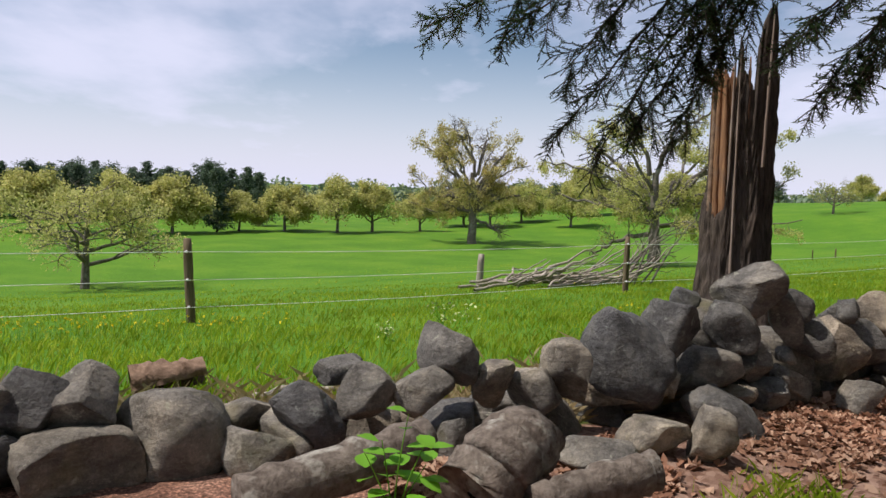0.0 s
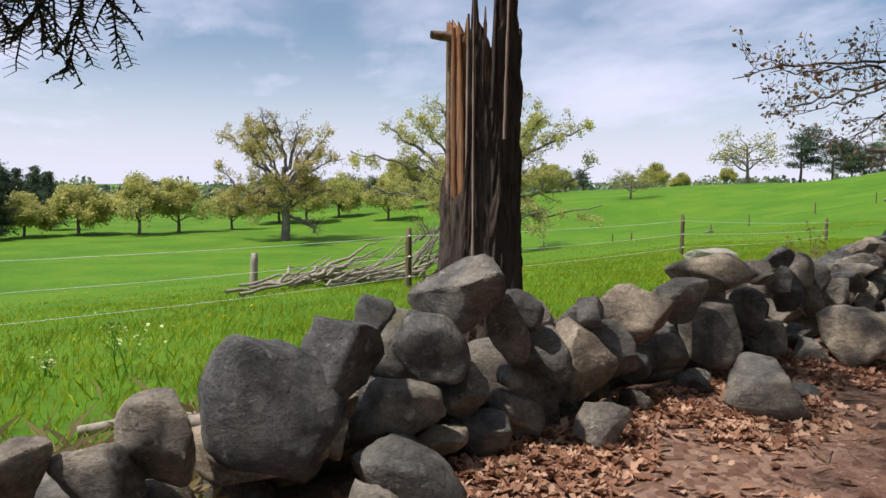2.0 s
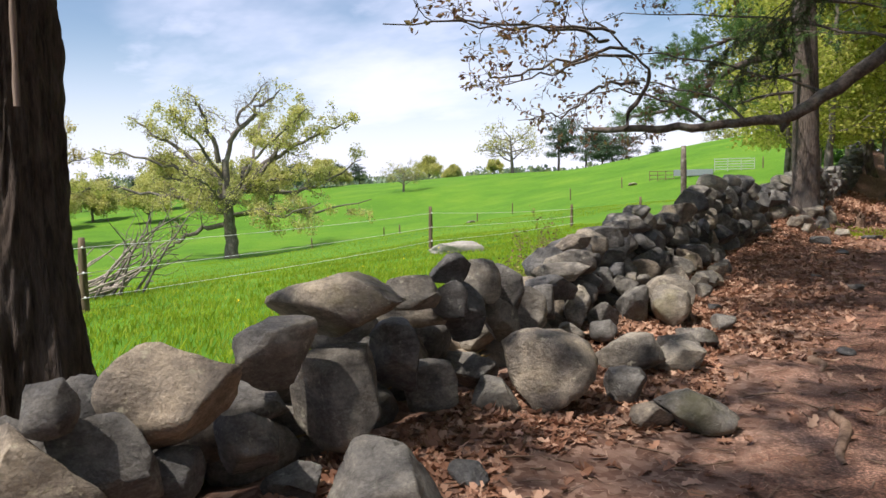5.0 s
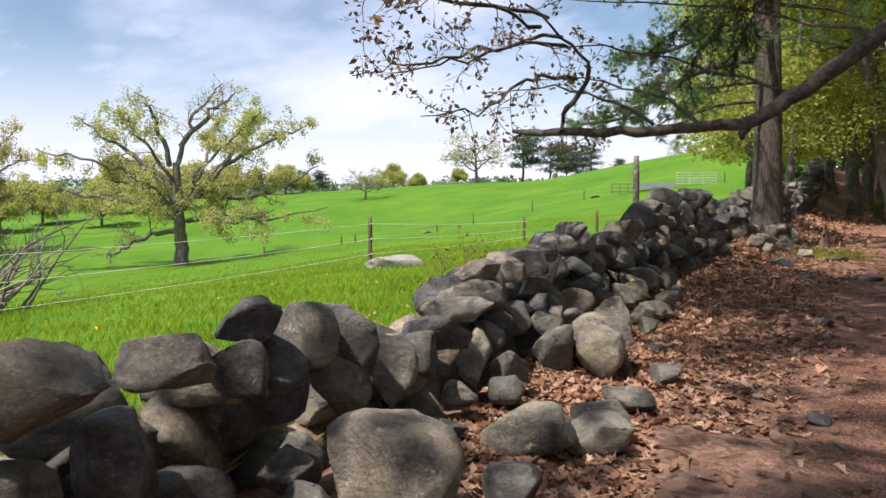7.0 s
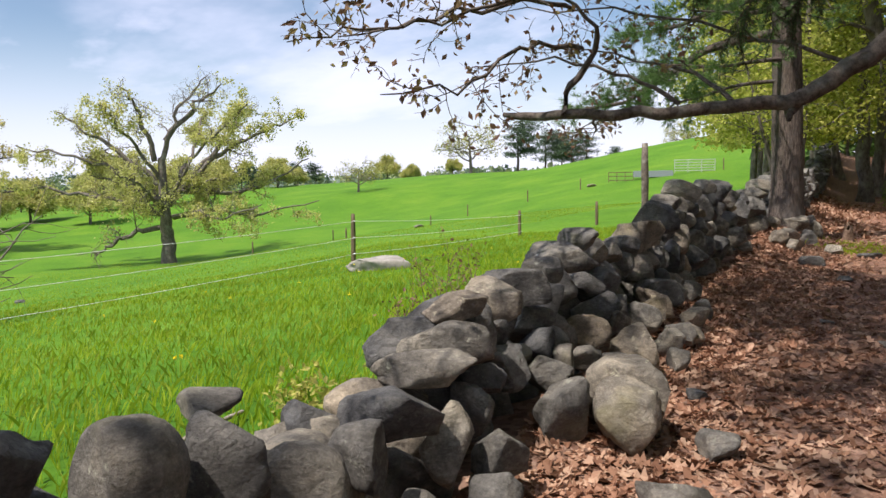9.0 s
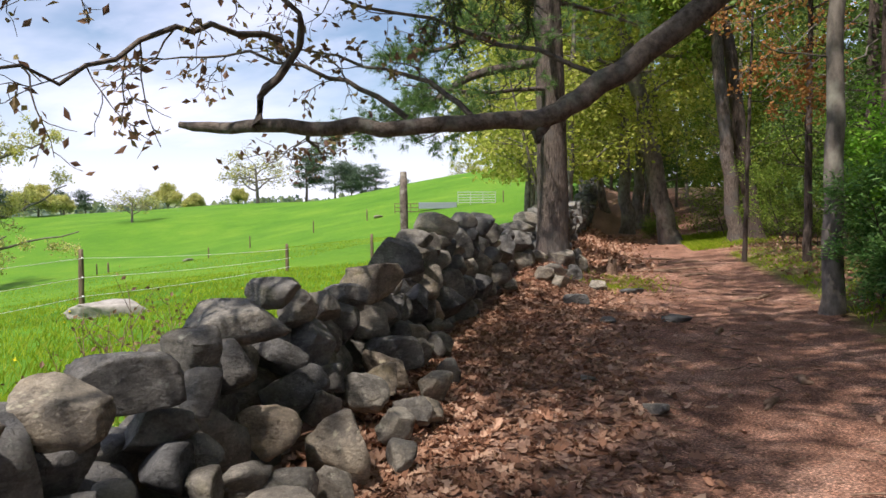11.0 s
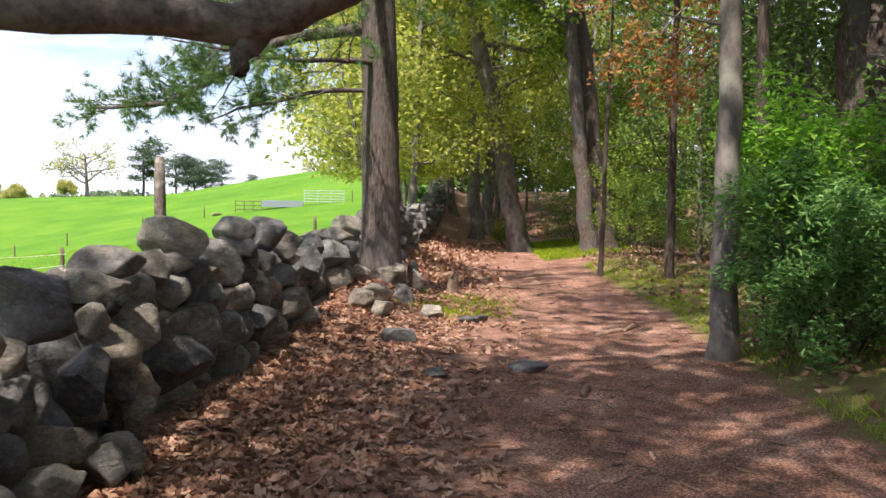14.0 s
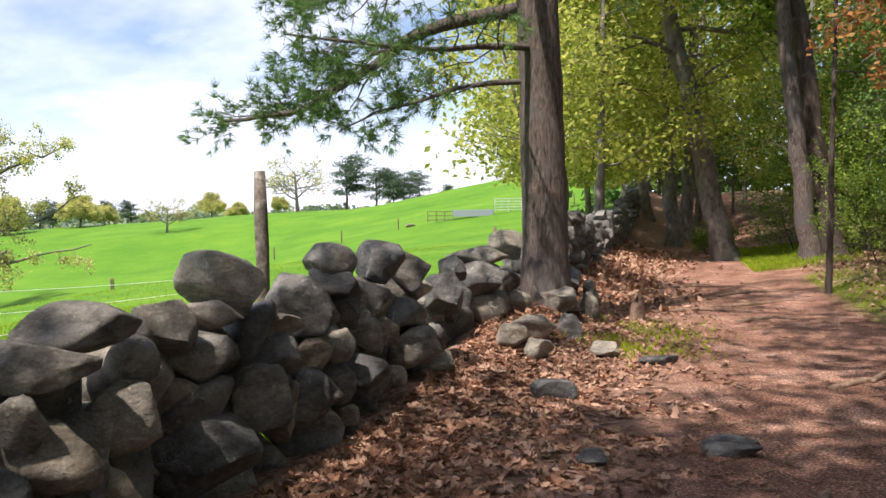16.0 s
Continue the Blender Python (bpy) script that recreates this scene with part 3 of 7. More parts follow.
stone(6.48, 7.44, 0.65, 0.28, 0.26, 0.34, -23, -15)
stone(6.54, 7.83, 0.74, 0.22, 0.20, 0.10, -22, 0)
stone(6.76, 7.57, 0.46, 0.28, 0.28, 0.38, -27, 0, True)
stone(7.03, 7.75, 0.47, 0.22, 0.21, 0.27, -30, 0)
stone(7.02, 8.13, 0.50, 0.25, 0.20, 0.17, -27, -10)
stone(7.29, 7.97, 0.53, 0.43, 0.28, 0.24, -31, -10)
stone(7.57, 7.99, 0.35, 0.24, 0.25, 0.34, -35, 12, True)
stone(7.65, 8.29, 0.60, 0.48, 0.27, 0.16, -19, 0)
stone(7.88, 8.25, 0.42, 0.21, 0.20, 0.21, -36, 0)
stone(7.87, 8.46, 0.66, 0.49, 0.31, 0.24, -22, -5)
stone(7.99, 8.54, 0.81, 0.35, 0.22, 0.16, -24, 5)
stone(8.05, 8.46, 0.45, 0.33, 0.22, 0.17, -26, 0)
stone(8.33, 8.61, 0.44, 0.30, 0.23, 0.25, -29, 0, True)
stone(8.39, 8.75, 0.60, 0.26, 0.20, 0.19, -29, 0)
stone(8.42, 8.81, 0.75, 0.34, 0.27, 0.29, -29, -15)
stone(8.59, 8.79, 0.45, 0.15, 0.20, 0.10, -32, 0)
stone(8.69, 8.67, 0.35, 0.30, 0.22, 0.22, -34, 0, True)
stone(8.77, 9.05, 0.79, 0.45, 0.29, 0.23, -32, 0)
stone(8.87, 8.95, 0.44, 0.22, 0.20, 0.20, -34, 0)
stone(8.96, 8.84, 0.35, 0.16, 0.20, 0.19, -37, 0)
stone(8.93, 9.10, 0.56, 0.31, 0.22, 0.20, -34, 0)
stone(9.19, 8.92, 0.32, 0.26, 0.20, 0.17, -39, 0)
stone(9.08, 9.10, 0.44, 0.26, 0.20, 0.15, -36, 0)
stone(9.18, 9.27, 0.64, 0.22, 0.21, 0.27, -35, -15)
stone(9.21, 9.32, 0.81, 0.28, 0.21, 0.23, -35, 0)
stone(9.61, 8.88, 0.17, 0.28, 0.23, 0.26, -44, 0)
stone(9.59, 9.28, 0.37, 0.32, 0.25, 0.27, -40, 0, True)
stone(9.56, 9.51, 0.66, 0.21, 0.22, 0.30, -38, 0)
stone(9.65, 9.63, 0.87, 0.55, 0.33, 0.24, -38, 5)
stone(9.96, 9.21, 0.22, 0.34, 0.30, 0.37, -44, 0)
stone(10.05, 9.68, 0.42, 0.40, 0.30, 0.30, -41, 0, True)
stone(10.14, 9.57, 0.34, 0.25, 0.20, 0.21, -43, 0)
stone(10.05, 9.81, 0.61, 0.34, 0.24, 0.22, -40, 0)
stone(10.07, 9.90, 0.96, 0.33, 0.22, 0.19, -40, 0)
stone(10.34, 10.01, 0.83, 0.25, 0.22, 0.26, -41, 0)
stone(10.44, 9.86, 0.40, 0.24, 0.20, 0.18, -34, 0)
stone(10.38, 10.03, 0.55, 0.40, 0.36, 0.44, -32, -15)
stone(10.65, 9.76, 0.29, 0.32, 0.25, 0.28, -45, 0, True)
stone(10.64, 10.16, 0.80, 0.26, 0.20, 0.23, -34, 0)
stone(10.90, 9.89, 0.30, 0.23, 0.21, 0.26, -39, 0)
stone(10.90, 10.27, 0.66, 0.27, 0.23, 0.27, -36, 0)
stone(11.10, 10.04, 0.31, 0.41, 0.28, 0.26, -40, -28)
stone(11.03, 10.37, 0.81, 0.33, 0.23, 0.21, -37, 0)
stone(11.45, 10.32, 0.36, 0.47, 0.31, 0.26, -41, 0)
stone(11.37, 10.50, 0.55, 0.33, 0.28, 0.33, -39, 0)
stone(11.53, 10.65, 0.84, 0.58, 0.40, 0.36, -39, 12)
stone(11.81, 10.64, 0.43, 0.23, 0.20, 0.22, -41, 0)
stone(11.96, 10.59, 0.26, 0.33, 0.24, 0.25, -43, 0)
stone(11.91, 10.76, 0.59, 0.21, 0.22, 0.30, -41, 0)
stone(11.96, 10.84, 0.78, 0.17, 0.20, 0.24, -29, 0)
stone(12.02, 10.86, 0.58, 0.27, 0.25, 0.32, -30, 0, True)
stone(12.08, 10.97, 1.01, 0.52, 0.38, 0.38, -41, 8)
stone(12.24, 10.95, 0.33, 0.46, 0.30, 0.25, -32, 0)
stone(12.50, 11.12, 0.56, 0.28, 0.27, 0.37, -43, 0)
stone(12.67, 11.31, 0.84, 0.20, 0.20, 0.21, -15, 0)
stone(12.74, 11.36, 0.68, 0.46, 0.31, 0.26, -16, 0)
stone(12.78, 11.44, 1.01, 0.48, 0.29, 0.19, -16, -8)
stone(12.91, 11.36, 0.46, 0.18, 0.20, 0.29, -36, 0)
stone(12.91, 11.40, 0.54, 0.23, 0.20, 0.15, -19, 0)
stone(13.00, 11.38, 0.24, 0.29, 0.22, 0.22, -37, 0)
stone(13.00, 11.60, 1.11, 0.51, 0.32, 0.24, -19, 0)
stone(13.14, 11.60, 0.71, 0.37, 0.31, 0.35, -21, 0)
stone(13.25, 11.68, 0.93, 0.24, 0.21, 0.24, -22, 0)
stone(13.48, 11.85, 1.03, 0.32, 0.26, 0.29, -24, 0)
stone(13.60, 11.86, 0.37, 0.69, 0.48, 0.45, -26, 14)
stone(13.63, 11.87, 0.61, 0.42, 0.29, 0.27, -26, 5)
stone(13.66, 11.93, 0.86, 0.40, 0.28, 0.27, -26, 0)
stone(13.80, 12.05, 1.04, 0.40, 0.25, 0.19, -27, 0)
stone(13.95, 12.18, 1.20, 0.48, 0.35, 0.35, -28, -18)
stone(14.17, 12.16, 0.54, 0.37, 0.32, 0.38, -31, 0)
stone(14.27, 12.25, 0.75, 0.43, 0.31, 0.30, -31, 0)
stone(14.35, 12.30, 0.91, 0.38, 0.24, 0.19, -32, -8)
stone(14.61, 12.36, 0.40, 0.34, 0.33, 0.45, -34, 0)
stone(14.72, 12.44, 0.68, 0.31, 0.23, 0.23, -34, 0)
stone(14.70, 12.52, 1.00, 0.45, 0.36, 0.41, -34, 0)
stone(14.87, 12.47, 0.39, 0.20, 0.20, 0.23, -36, 0)
stone(15.08, 12.62, 0.66, 0.24, 0.21, 0.24, -36, 0)
stone(15.13, 12.77, 1.24, 0.39, 0.28, 0.27, -36, 0, True)
stone(15.16, 12.75, 1.08, 0.38, 0.26, 0.24, -36, 0)
stone(15.23, 12.75, 0.91, 0.25, 0.26, 0.37, -37, 0)
stone(15.35, 12.72, 0.36, 0.42, 0.35, 0.42, -38, 0, True)
stone(15.41, 12.78, 0.71, 0.26, 0.24, 0.30, -38, 0)
stone(15.60, 12.91, 0.93, 0.31, 0.24, 0.26, -39, 0)
stone(15.72, 12.92, 0.65, 0.27, 0.23, 0.27, -40, 0)
stone(15.77, 12.87, 0.30, 0.23, 0.20, 0.18, -40, 0)
stone(15.83, 13.07, 1.18, 0.41, 0.32, 0.35, -40, -10)
stone(16.16, 13.13, 0.72, 0.36, 0.28, 0.29, -41, 0)
stone(16.20, 13.11, 0.45, 0.49, 0.35, 0.34, -42, 10)
stone(16.33, 13.27, 1.06, 0.37, 0.32, 0.37, -42, 0, True)
stone(17.04, 13.59, 0.78, 0.38, 0.35, 0.45, -44, 0)
stone(17.35, 13.78, 0.99, 0.29, 0.25, 0.29, -45, 0)
stone(18.08, 14.17, 0.81, 0.62, 0.45, 0.44, -46, 0, True)
stone(18.23, 14.19, 0.49, 0.59, 0.47, 0.51, -47, 0)
stone(18.29, 14.32, 1.04, 0.72, 0.43, 0.29, -47, 8)
stone(19.56, 15.01, 1.13, 0.48, 0.38, 0.41, -49, 0)
foot_stone(-1.23, 3.75, 0.15, 0.61, 0.40, 0.32, 23, 0)
foot_stone(1.33, 4.14, 0.10, 0.46, 0.28, 0.19, -14, 0)
foot_stone(1.69, 4.38, 0.13, 0.43, 0.28, 0.23, -17, 0)
foot_stone(2.01, 4.33, 0.14, 0.28, 0.28, 0.37, -21, 0)
foot_stone(1.91, 4.94, 0.35, 0.23, 0.20, 0.18, 0, -20)
foot_stone(2.29, 4.88, 0.12, 0.56, 0.36, 0.28, -22, -18)
foot_stone(2.48, 5.21, 0.20, 0.33, 0.20, 0.15, -10, 10)
foot_stone(2.74, 5.34, 0.17, 0.33, 0.24, 0.24, -13, 0)
foot_stone(3.45, 5.41, 0.12, 0.24, 0.24, 0.31, -23, -30)
foot_stone(3.91, 5.87, 0.12, 0.19, 0.20, 0.16, -22, 0)
foot_stone(4.52, 6.23, 0.10, 0.27, 0.20, 0.17, -28, 0)
foot_stone(5.98, 6.82, 0.11, 0.28, 0.20, 0.20, -39, 0)
foot_stone(7.30, 7.75, 0.21, 0.22, 0.20, 0.16, -33, 0)
foot_stone(7.68, 7.80, 0.17, 0.23, 0.20, 0.18, -37, 0)
foot_stone(7.82, 7.96, 0.25, 0.26, 0.22, 0.26, -38, 0)
foot_stone(8.68, 8.47, 0.26, 0.28, 0.20, 0.14, -36, 10)
foot_stone(9.16, 8.57, 0.15, 0.40, 0.27, 0.24, -42, 0)
foot_stone(9.36, 8.82, 0.22, 0.24, 0.20, 0.23, -44, 0)
foot_stone(10.34, 9.13, 0.06, 0.18, 0.20, 0.21, -48, 0)
foot_stone(10.60, 9.44, 0.14, 0.25, 0.20, 0.23, -47, 0)
foot_stone(10.90, 9.59, 0.14, 0.28, 0.21, 0.22, -42, 0)
foot_stone(11.01, 9.61, 0.12, 0.29, 0.21, 0.21, -49, 0)
foot_stone(11.46, 9.90, 0.15, 0.26, 0.21, 0.23, -44, 0)
foot_stone(11.94, 10.21, 0.12, 0.20, 0.20, 0.24, -46, 0)
foot_stone(12.41, 10.82, 0.16, 0.28, 0.24, 0.28, -35, 0)
foot_stone(12.53, 10.86, 0.16, 0.28, 0.23, 0.28, -45, 0)
foot_stone(15.03, 12.51, 0.20, 0.20, 0.20, 0.16, -37, 0)
foot_stone(16.42, 13.01, 0.26, 0.25, 0.20, 0.22, -44, 0)
foot_stone(17.65, 12.96, 0.20, 0.33, 0.24, 0.23, -51, 0)
foot_stone(17.52, 13.17, 0.31, 0.34, 0.26, 0.28, -49, 0)
foot_stone(18.16, 13.45, 0.32, 0.54, 0.34, 0.27, -50, -10)
foot_stone(18.84, 13.45, 0.23, 0.29, 0.26, 0.33, -53, 0)
foot_stone(18.83, 14.20, 0.48, 0.34, 0.26, 0.28, -49, 0)
foot_stone(19.55, 14.19, 0.39, 0.50, 0.37, 0.36, -52, 0)
foot_stone(20.33, 14.28, 0.26, 0.31, 0.30, 0.39, -55, 0)
foot_stone(20.79, 15.49, 0.16, 0.43, 0.36, 0.39, -54, 0)
foot_stone(21.18, 15.35, 0.17, 0.60, 0.46, 0.41, -54, 0)
boulder(4.76, 5.75, 0.18, 0.50, 0.38, 0.39, -35, 0)
boulder(5.30, 6.05, 0.06, 0.20, 0.20, 0.10, -38, 0)
boulder(6.32, 6.76, 0.24, 0.58, 0.48, 0.53, -42, 0, True)
boulder(6.68, 6.28, 0.03, 0.25, 0.20, 0.16, -48, -10)
boulder(6.86, 6.12, 0.07, 0.47, 0.31, 0.25, -51, 0)
boulder(6.83, 6.66, 0.10, 0.27, 0.22, 0.24, -46, 0)
boulder(6.93, 7.45, 0.13, 0.38, 0.22, 0.15, -31, 0)
boulder(7.34, 7.17, 0.15, 0.51, 0.34, 0.30, -46, 8)
boulder(7.68, 7.03, 0.09, 0.41, 0.27, 0.24, -49, 0)
boulder(7.82, 7.15, 0.10, 0.34, 0.26, 0.27, -46, 0)
boulder(8.35, 7.45, 0.08, 0.34, 0.23, 0.19, -48, 0)
boulder(8.56, 8.36, 0.19, 0.34, 0.28, 0.32, -42, 20)
boulder(8.77, 8.13, 0.19, 0.35, 0.33, 0.42, -45, 0)
boulder(9.11, 7.83, 0.06, 0.23, 0.20, 0.16, -50, 0)
boulder(8.96, 8.32, 0.22, 0.47, 0.40, 0.47, -48, 0)
boulder(16.94, 12.21, 0.09, 0.39, 0.24, 0.17, -52, 0)
boulder(18.67, 12.89, 0.11, 0.31, 0.22, 0.19, -56, 0)
boulder(21.53, 15.07, 0.17, 0.24, 0.28, 0.40, -54, 0)


def wall_top(s):
    return float(np.interp(s, (-8, -5, -3.2, -2, -1.2, 0.4, 1.5, 3, 4.5, 6, 8, 10, 11.5, 13.5, 15, 17, 19, 24, 40), (0.36, 0.4, 0.5, 0.85, 0.6, 0.55, 0.85, 0.7, 0.8, 0.95, 1.1, 1.15, 1.3, 1.3, 1.15, 1.2, 0.9, 0.8, 0.7)))


def wall_core():
    """The stones of the wall's middle and back."""
    g = np.random.default_rng(5)
    s = -9.0
    while s < 19.5:
        top = wall_top(s)
        for row in range(int(top / 0.26) + 1):
            zc = 0.12 + row * 0.25
            if zc > top - (0.16 if s < 5 else 0.3):
                continue
            u = g.uniform(0.02, 0.28) * (1 - 0.4 * zc / 1.2)
            if s < 5 and row % 2:
                x, y = spot(s + 0.2, 0.34)
                put_rock(wall, "stone", x, y, zc - 0.16, 0.5, 0.45, 0.4, g.uniform(-40, 80), 0, True)
            x, y = spot(s + g.uniform(-0.12, 0.12), u)
            w = g.uniform(0.4, 0.6)
            put_rock(wall, "stone", x, y, zc + max(-0.1, min(0.0, ground_z(x, y))), w, g.uniform(0.34, 0.48), g.uniform(0.3, 0.42), g.uniform(-40, 80), g.uniform(-12, 12), True)
        s += 0.42
    for s in np.arange(-9, -5.9, 0.4):
        for u, zc in ((-0.25, 0.15), (-0.1, 0.38)):
            x, y = spot(s + g.uniform(-0.1, 0.1), u)
            put_rock(wall, "stone", x, y, zc, g.uniform(0.35, 0.55), 0.4, g.uniform(0.28, 0.4), g.uniform(0, 60), g.uniform(-15, 15))


wall_core()


def far_wall():
    """The wall's farther run, beyond the big pine."""
    g = np.random.default_rng(9)
    vs, fs, base = [], [], 0
    shapes = []
    for me in ROCKS_SMALL:
        v = np.zeros(len(me.vertices) * 3)
        me.vertices.foreach_get("co", v)
        f = np.zeros(len(me.polygons) * 3, int)
        me.loops.foreach_get("vertex_index", f)
        shapes.append((v.reshape(-1, 3), f.reshape(-1, 3)))
    for s in np.arange(19.4, 62, 0.36):
        top = wall_top(s) + 0.25 * math.sin(s * 0.9)
        for row in range(int(top / 0.22) + 1):
            for lane in range(2):
                v, f = shapes[g.integers(len(shapes))]
                x, y = spot(s + g.uniform(-0.15, 0.15), -0.25 + 0.4 * lane + g.uniform(-0.12, 0.12))
                size = np.array([g.uniform(0.18, 0.34), g.uniform(0.16, 0.26), g.uniform(0.12, 0.2)])
                a = g.uniform(0, 6.28)
                r = np.array([[math.cos(a), -math.sin(a), 0], [math.sin(a), math.cos(a), 0], [0, 0, 1]])
                vs.append((v * size) @ r.T + (x, y, ground_z(x, y) + 0.1 + row * 0.22))
                fs.append(f + base)
                base += len(v)
    ob = new("far_wall_stones", mesh_from("far_wall_stones", np.concatenate(vs), np.concatenate(fs), STONE))
    tagged(ob, "farther run of the grey dry stone wall under trees", "stone wall", kind="stuff")


far_wall()

# ---- broken trunk ----
def snag():
    cx, cy = 3.56, 7.98
    z0 = ground_z(cx, cy) - 0.1
    g = np.random.default_rng(21)
    root = thing("broken_tree_trunk", "tall snapped dead tree trunk with dark ridged bark and splintered top", "tree stump", (cx, cy, z0))
    sides, rows = 120, 90
    ang = np.linspace(0, 2 * np.pi, sides, endpoint=False)
    view = math.atan2(-0.96, -0.26)                      # the side towards the trail
    rel = (ang - view + np.pi) % (2 * np.pi) - np.pi      # plus: to the left seen from the trail... minus: right
    top = np.interp(rel, (-3.15, -2.0, -1.9, -0.5, -0.42, -0.32, -0.22, -0.16, 0.1, 0.2, 0.28, 0.38, 0.8, 1.1, 1.3, 3.15),
                    (2.4, 2.4, 1.58, 1.52, 1.7, 3.15, 3.1, 2.86, 2.8, 2.62, 2.66, 3.3, 3.5, 3.2, 2.9, 2.4))
    top = top + np.interp(np.arange(sides), np.arange(0, sides, 3), g.uniform(-0.1, 0.14, sides // 3))
    ridge = 0.0045 * g.normal(0, 1, sides)
    vs = []
    for r in range(rows):
        f = r / (rows - 1)
        z = f * top
        flare = 0.34 + 0.2 * np.exp(-z / 0.3) * (1 + 0.35 * np.sin(ang * 5 + 0.6)) - 0.012 * z
        wob = np.array([0.03 * noise.noise(Vector((math.cos(a) * 2.2, math.sin(a) * 2.2, zz * 1.1))) + 0.03 * noise.noise(Vector((math.cos(a) * 9, math.sin(a) * 9, zz * 2.4))) + 0.03 * noise.noise(Vector((math.cos(a) * 20, math.sin(a) * 20, zz * 6))) for a, zz in zip(ang, z)])
        rad = flare + ridge * (1 + 0.8 * np.sin(z * 5 + ang * 4)) + wob
        vs.append(np.stack([np.cos(ang) * rad, np.sin(ang) * rad, z], 1))
    inner = np.stack([np.cos(ang) * 0.22, np.sin(ang) * 0.22, top - 0.12], 1)
    vs.append(inner)
    i = np.arange(rows)[:, None] * sides + np.arange(sides)[None]
    j = np.arange(rows)[:, None] * sides + (np.arange(sides)[None] + 1) % sides
    part("bark", mesh_from("bark", np.concatenate(vs), np.stack([i, j, j + sides, i + sides], -1).reshape(-1, 4), BARK_DARK), root, "deeply ridged dark brown bark")
    # the bare heartwood that shows where the bark has come off
    vs = []
    top2 = np.where((rel < 0.1) & (rel > -1.9), 2.82, 2.4) + g.uniform(-0.12, 0.14, sides)
    bare = step((rel + 2.0) / 0.3) * step((-0.35 - rel) / 0.3)     # the side that has lost its bark
    for r in range(30):
        f = r / 29
        z = f * top2
        rad = 0.25 - 0.008 * z + bare * 0.02 * z + 0.011 * np.sin(ang * 19 + 0.3 * z) + 0.007 * np.sin(ang * 37 + 2) + 0.012 * np.sin(z * 2 + ang * 3)
        vs.append(np.stack([np.cos(ang) * rad, np.sin(ang) * rad, z], 1))
    vs.append(np.stack([np.cos(ang) * 0.12, np.sin(ang) * 0.12, top2 - 0.2], 1))
    i = np.arange(30)[:, None] * sides + np.arange(sides)[None]
    j = np.arange(30)[:, None] * sides + (np.arange(sides)[None] + 1) % sides
    part("heartwood", mesh_from("heartwood", np.concatenate(vs), np.stack([i, j, j + sides, i + sides], -1).reshape(-1, 4), WOOD_INNER), root, "red-brown splintered heartwood")

    def splinter(a0, z_lo, z_hi, wide, thick, rad, lean=0.0, bulge=0.0):
        n = 14
        pts = []
        a = view + a0
        out = np.array([math.cos(a), math.sin(a), 0])
        side = np.array([-math.sin(a), math.cos(a), 0])
        rows_ = []
        for k in range(n):
            f = k / (n - 1)
            w = wide * (1 - 0.75 * f ** 3) * (1 + 0.2 * math.sin(k * 2.1))
            c = out * (rad + bulge * math.sin(f * 3.1)) + side * (lean * f) + np.array([0, 0, z_lo + f * (z_hi - z_lo)])
            rows_.append([c - side * w, c + out * thick - side * w * 0.5, c + out * thick * 1.1 + side * w * 0.5, c + side * w])
        pts = np.array(rows_).reshape(-1, 3)
        q = []
        for k in range(n - 1):
            for e in range(4):
                q.append((k * 4 + e, k * 4 + (e + 1) % 4, k * 4 + 4 + (e + 1) % 4, k * 4 + 4 + e))
        return pts, np.array(q)
    for a0, lo, hi, wd, th, rd, ln, mt in ((-0.2, 0.1, 3.1, 0.016, 0.03, 0.335, -0.02, WOOD_PALE), (0.52, 1.95, 3.4, 0.017, 0.012, 0.345, 0.03, WOOD_PALE),
                                          (-0.62, 1.5, 2.8, 0.03, 0.03, 0.27, -0.03, WOOD_INNER), (-0.45, 1.6, 2.95, 0.02, 0.03, 0.28, 0.0, WOOD_PALE), (-0.95, 1.45, 2.86, 0.035, 0.03, 0.275, -0.02, WOOD_INNER),
                                          (-1.3, 1.5, 2.8, 0.04, 0.03, 0.28, 0.03, BARK_BROWN), (0.02, 2.4, 3.0, 0.02, 0.02, 0.3, 0.0, WOOD_INNER), (0.22, 2.2, 3.05, 0.018, 0.02, 0.31, 0.02, BARK_DARK), (-1.6, 1.5, 2.75, 0.05, 0.02, 0.285, 0.0, BARK_DARK)):
        p, q = splinter(a0, lo, hi, wd, th, rd, ln)
        part("splinter", mesh_from("splinter", p, q, mt), root, "long torn sliver of bare wood")
    # the broken stub that sticks out at the top
    a = view - 1.2
    o = np.array([math.cos(a), math.sin(a), 0.05])
    pts = np.array([np.array([0, 0, 2.78]) + o * d for d in (0.1, 0.25, 0.36, 0.46)])
    part("stub", tubes("stub", [(pts, np.array([0.06, 0.045, 0.04, 0.035]))], BARK_BROWN, 6), root)
    # bark chips and dust heaped at the foot
    k = 260
    a = g.uniform(0, 6.28, k)
    r = g.uniform(0.42, 0.8, k)
    p = np.stack([np.cos(a) * r, np.sin(a) * r, 0.1 + np.maximum(0, 0.28 - 0.4 * (r - 0.4)) * g.uniform(0.2, 1, k)], 1)
    tagged(part("bark_chips", leaf_mesh("bark_chips", p, 0.11, BARK_BROWN, g, 0.5, 0.5), root, "loose brown bark chips"), kind="stuff")


snag()

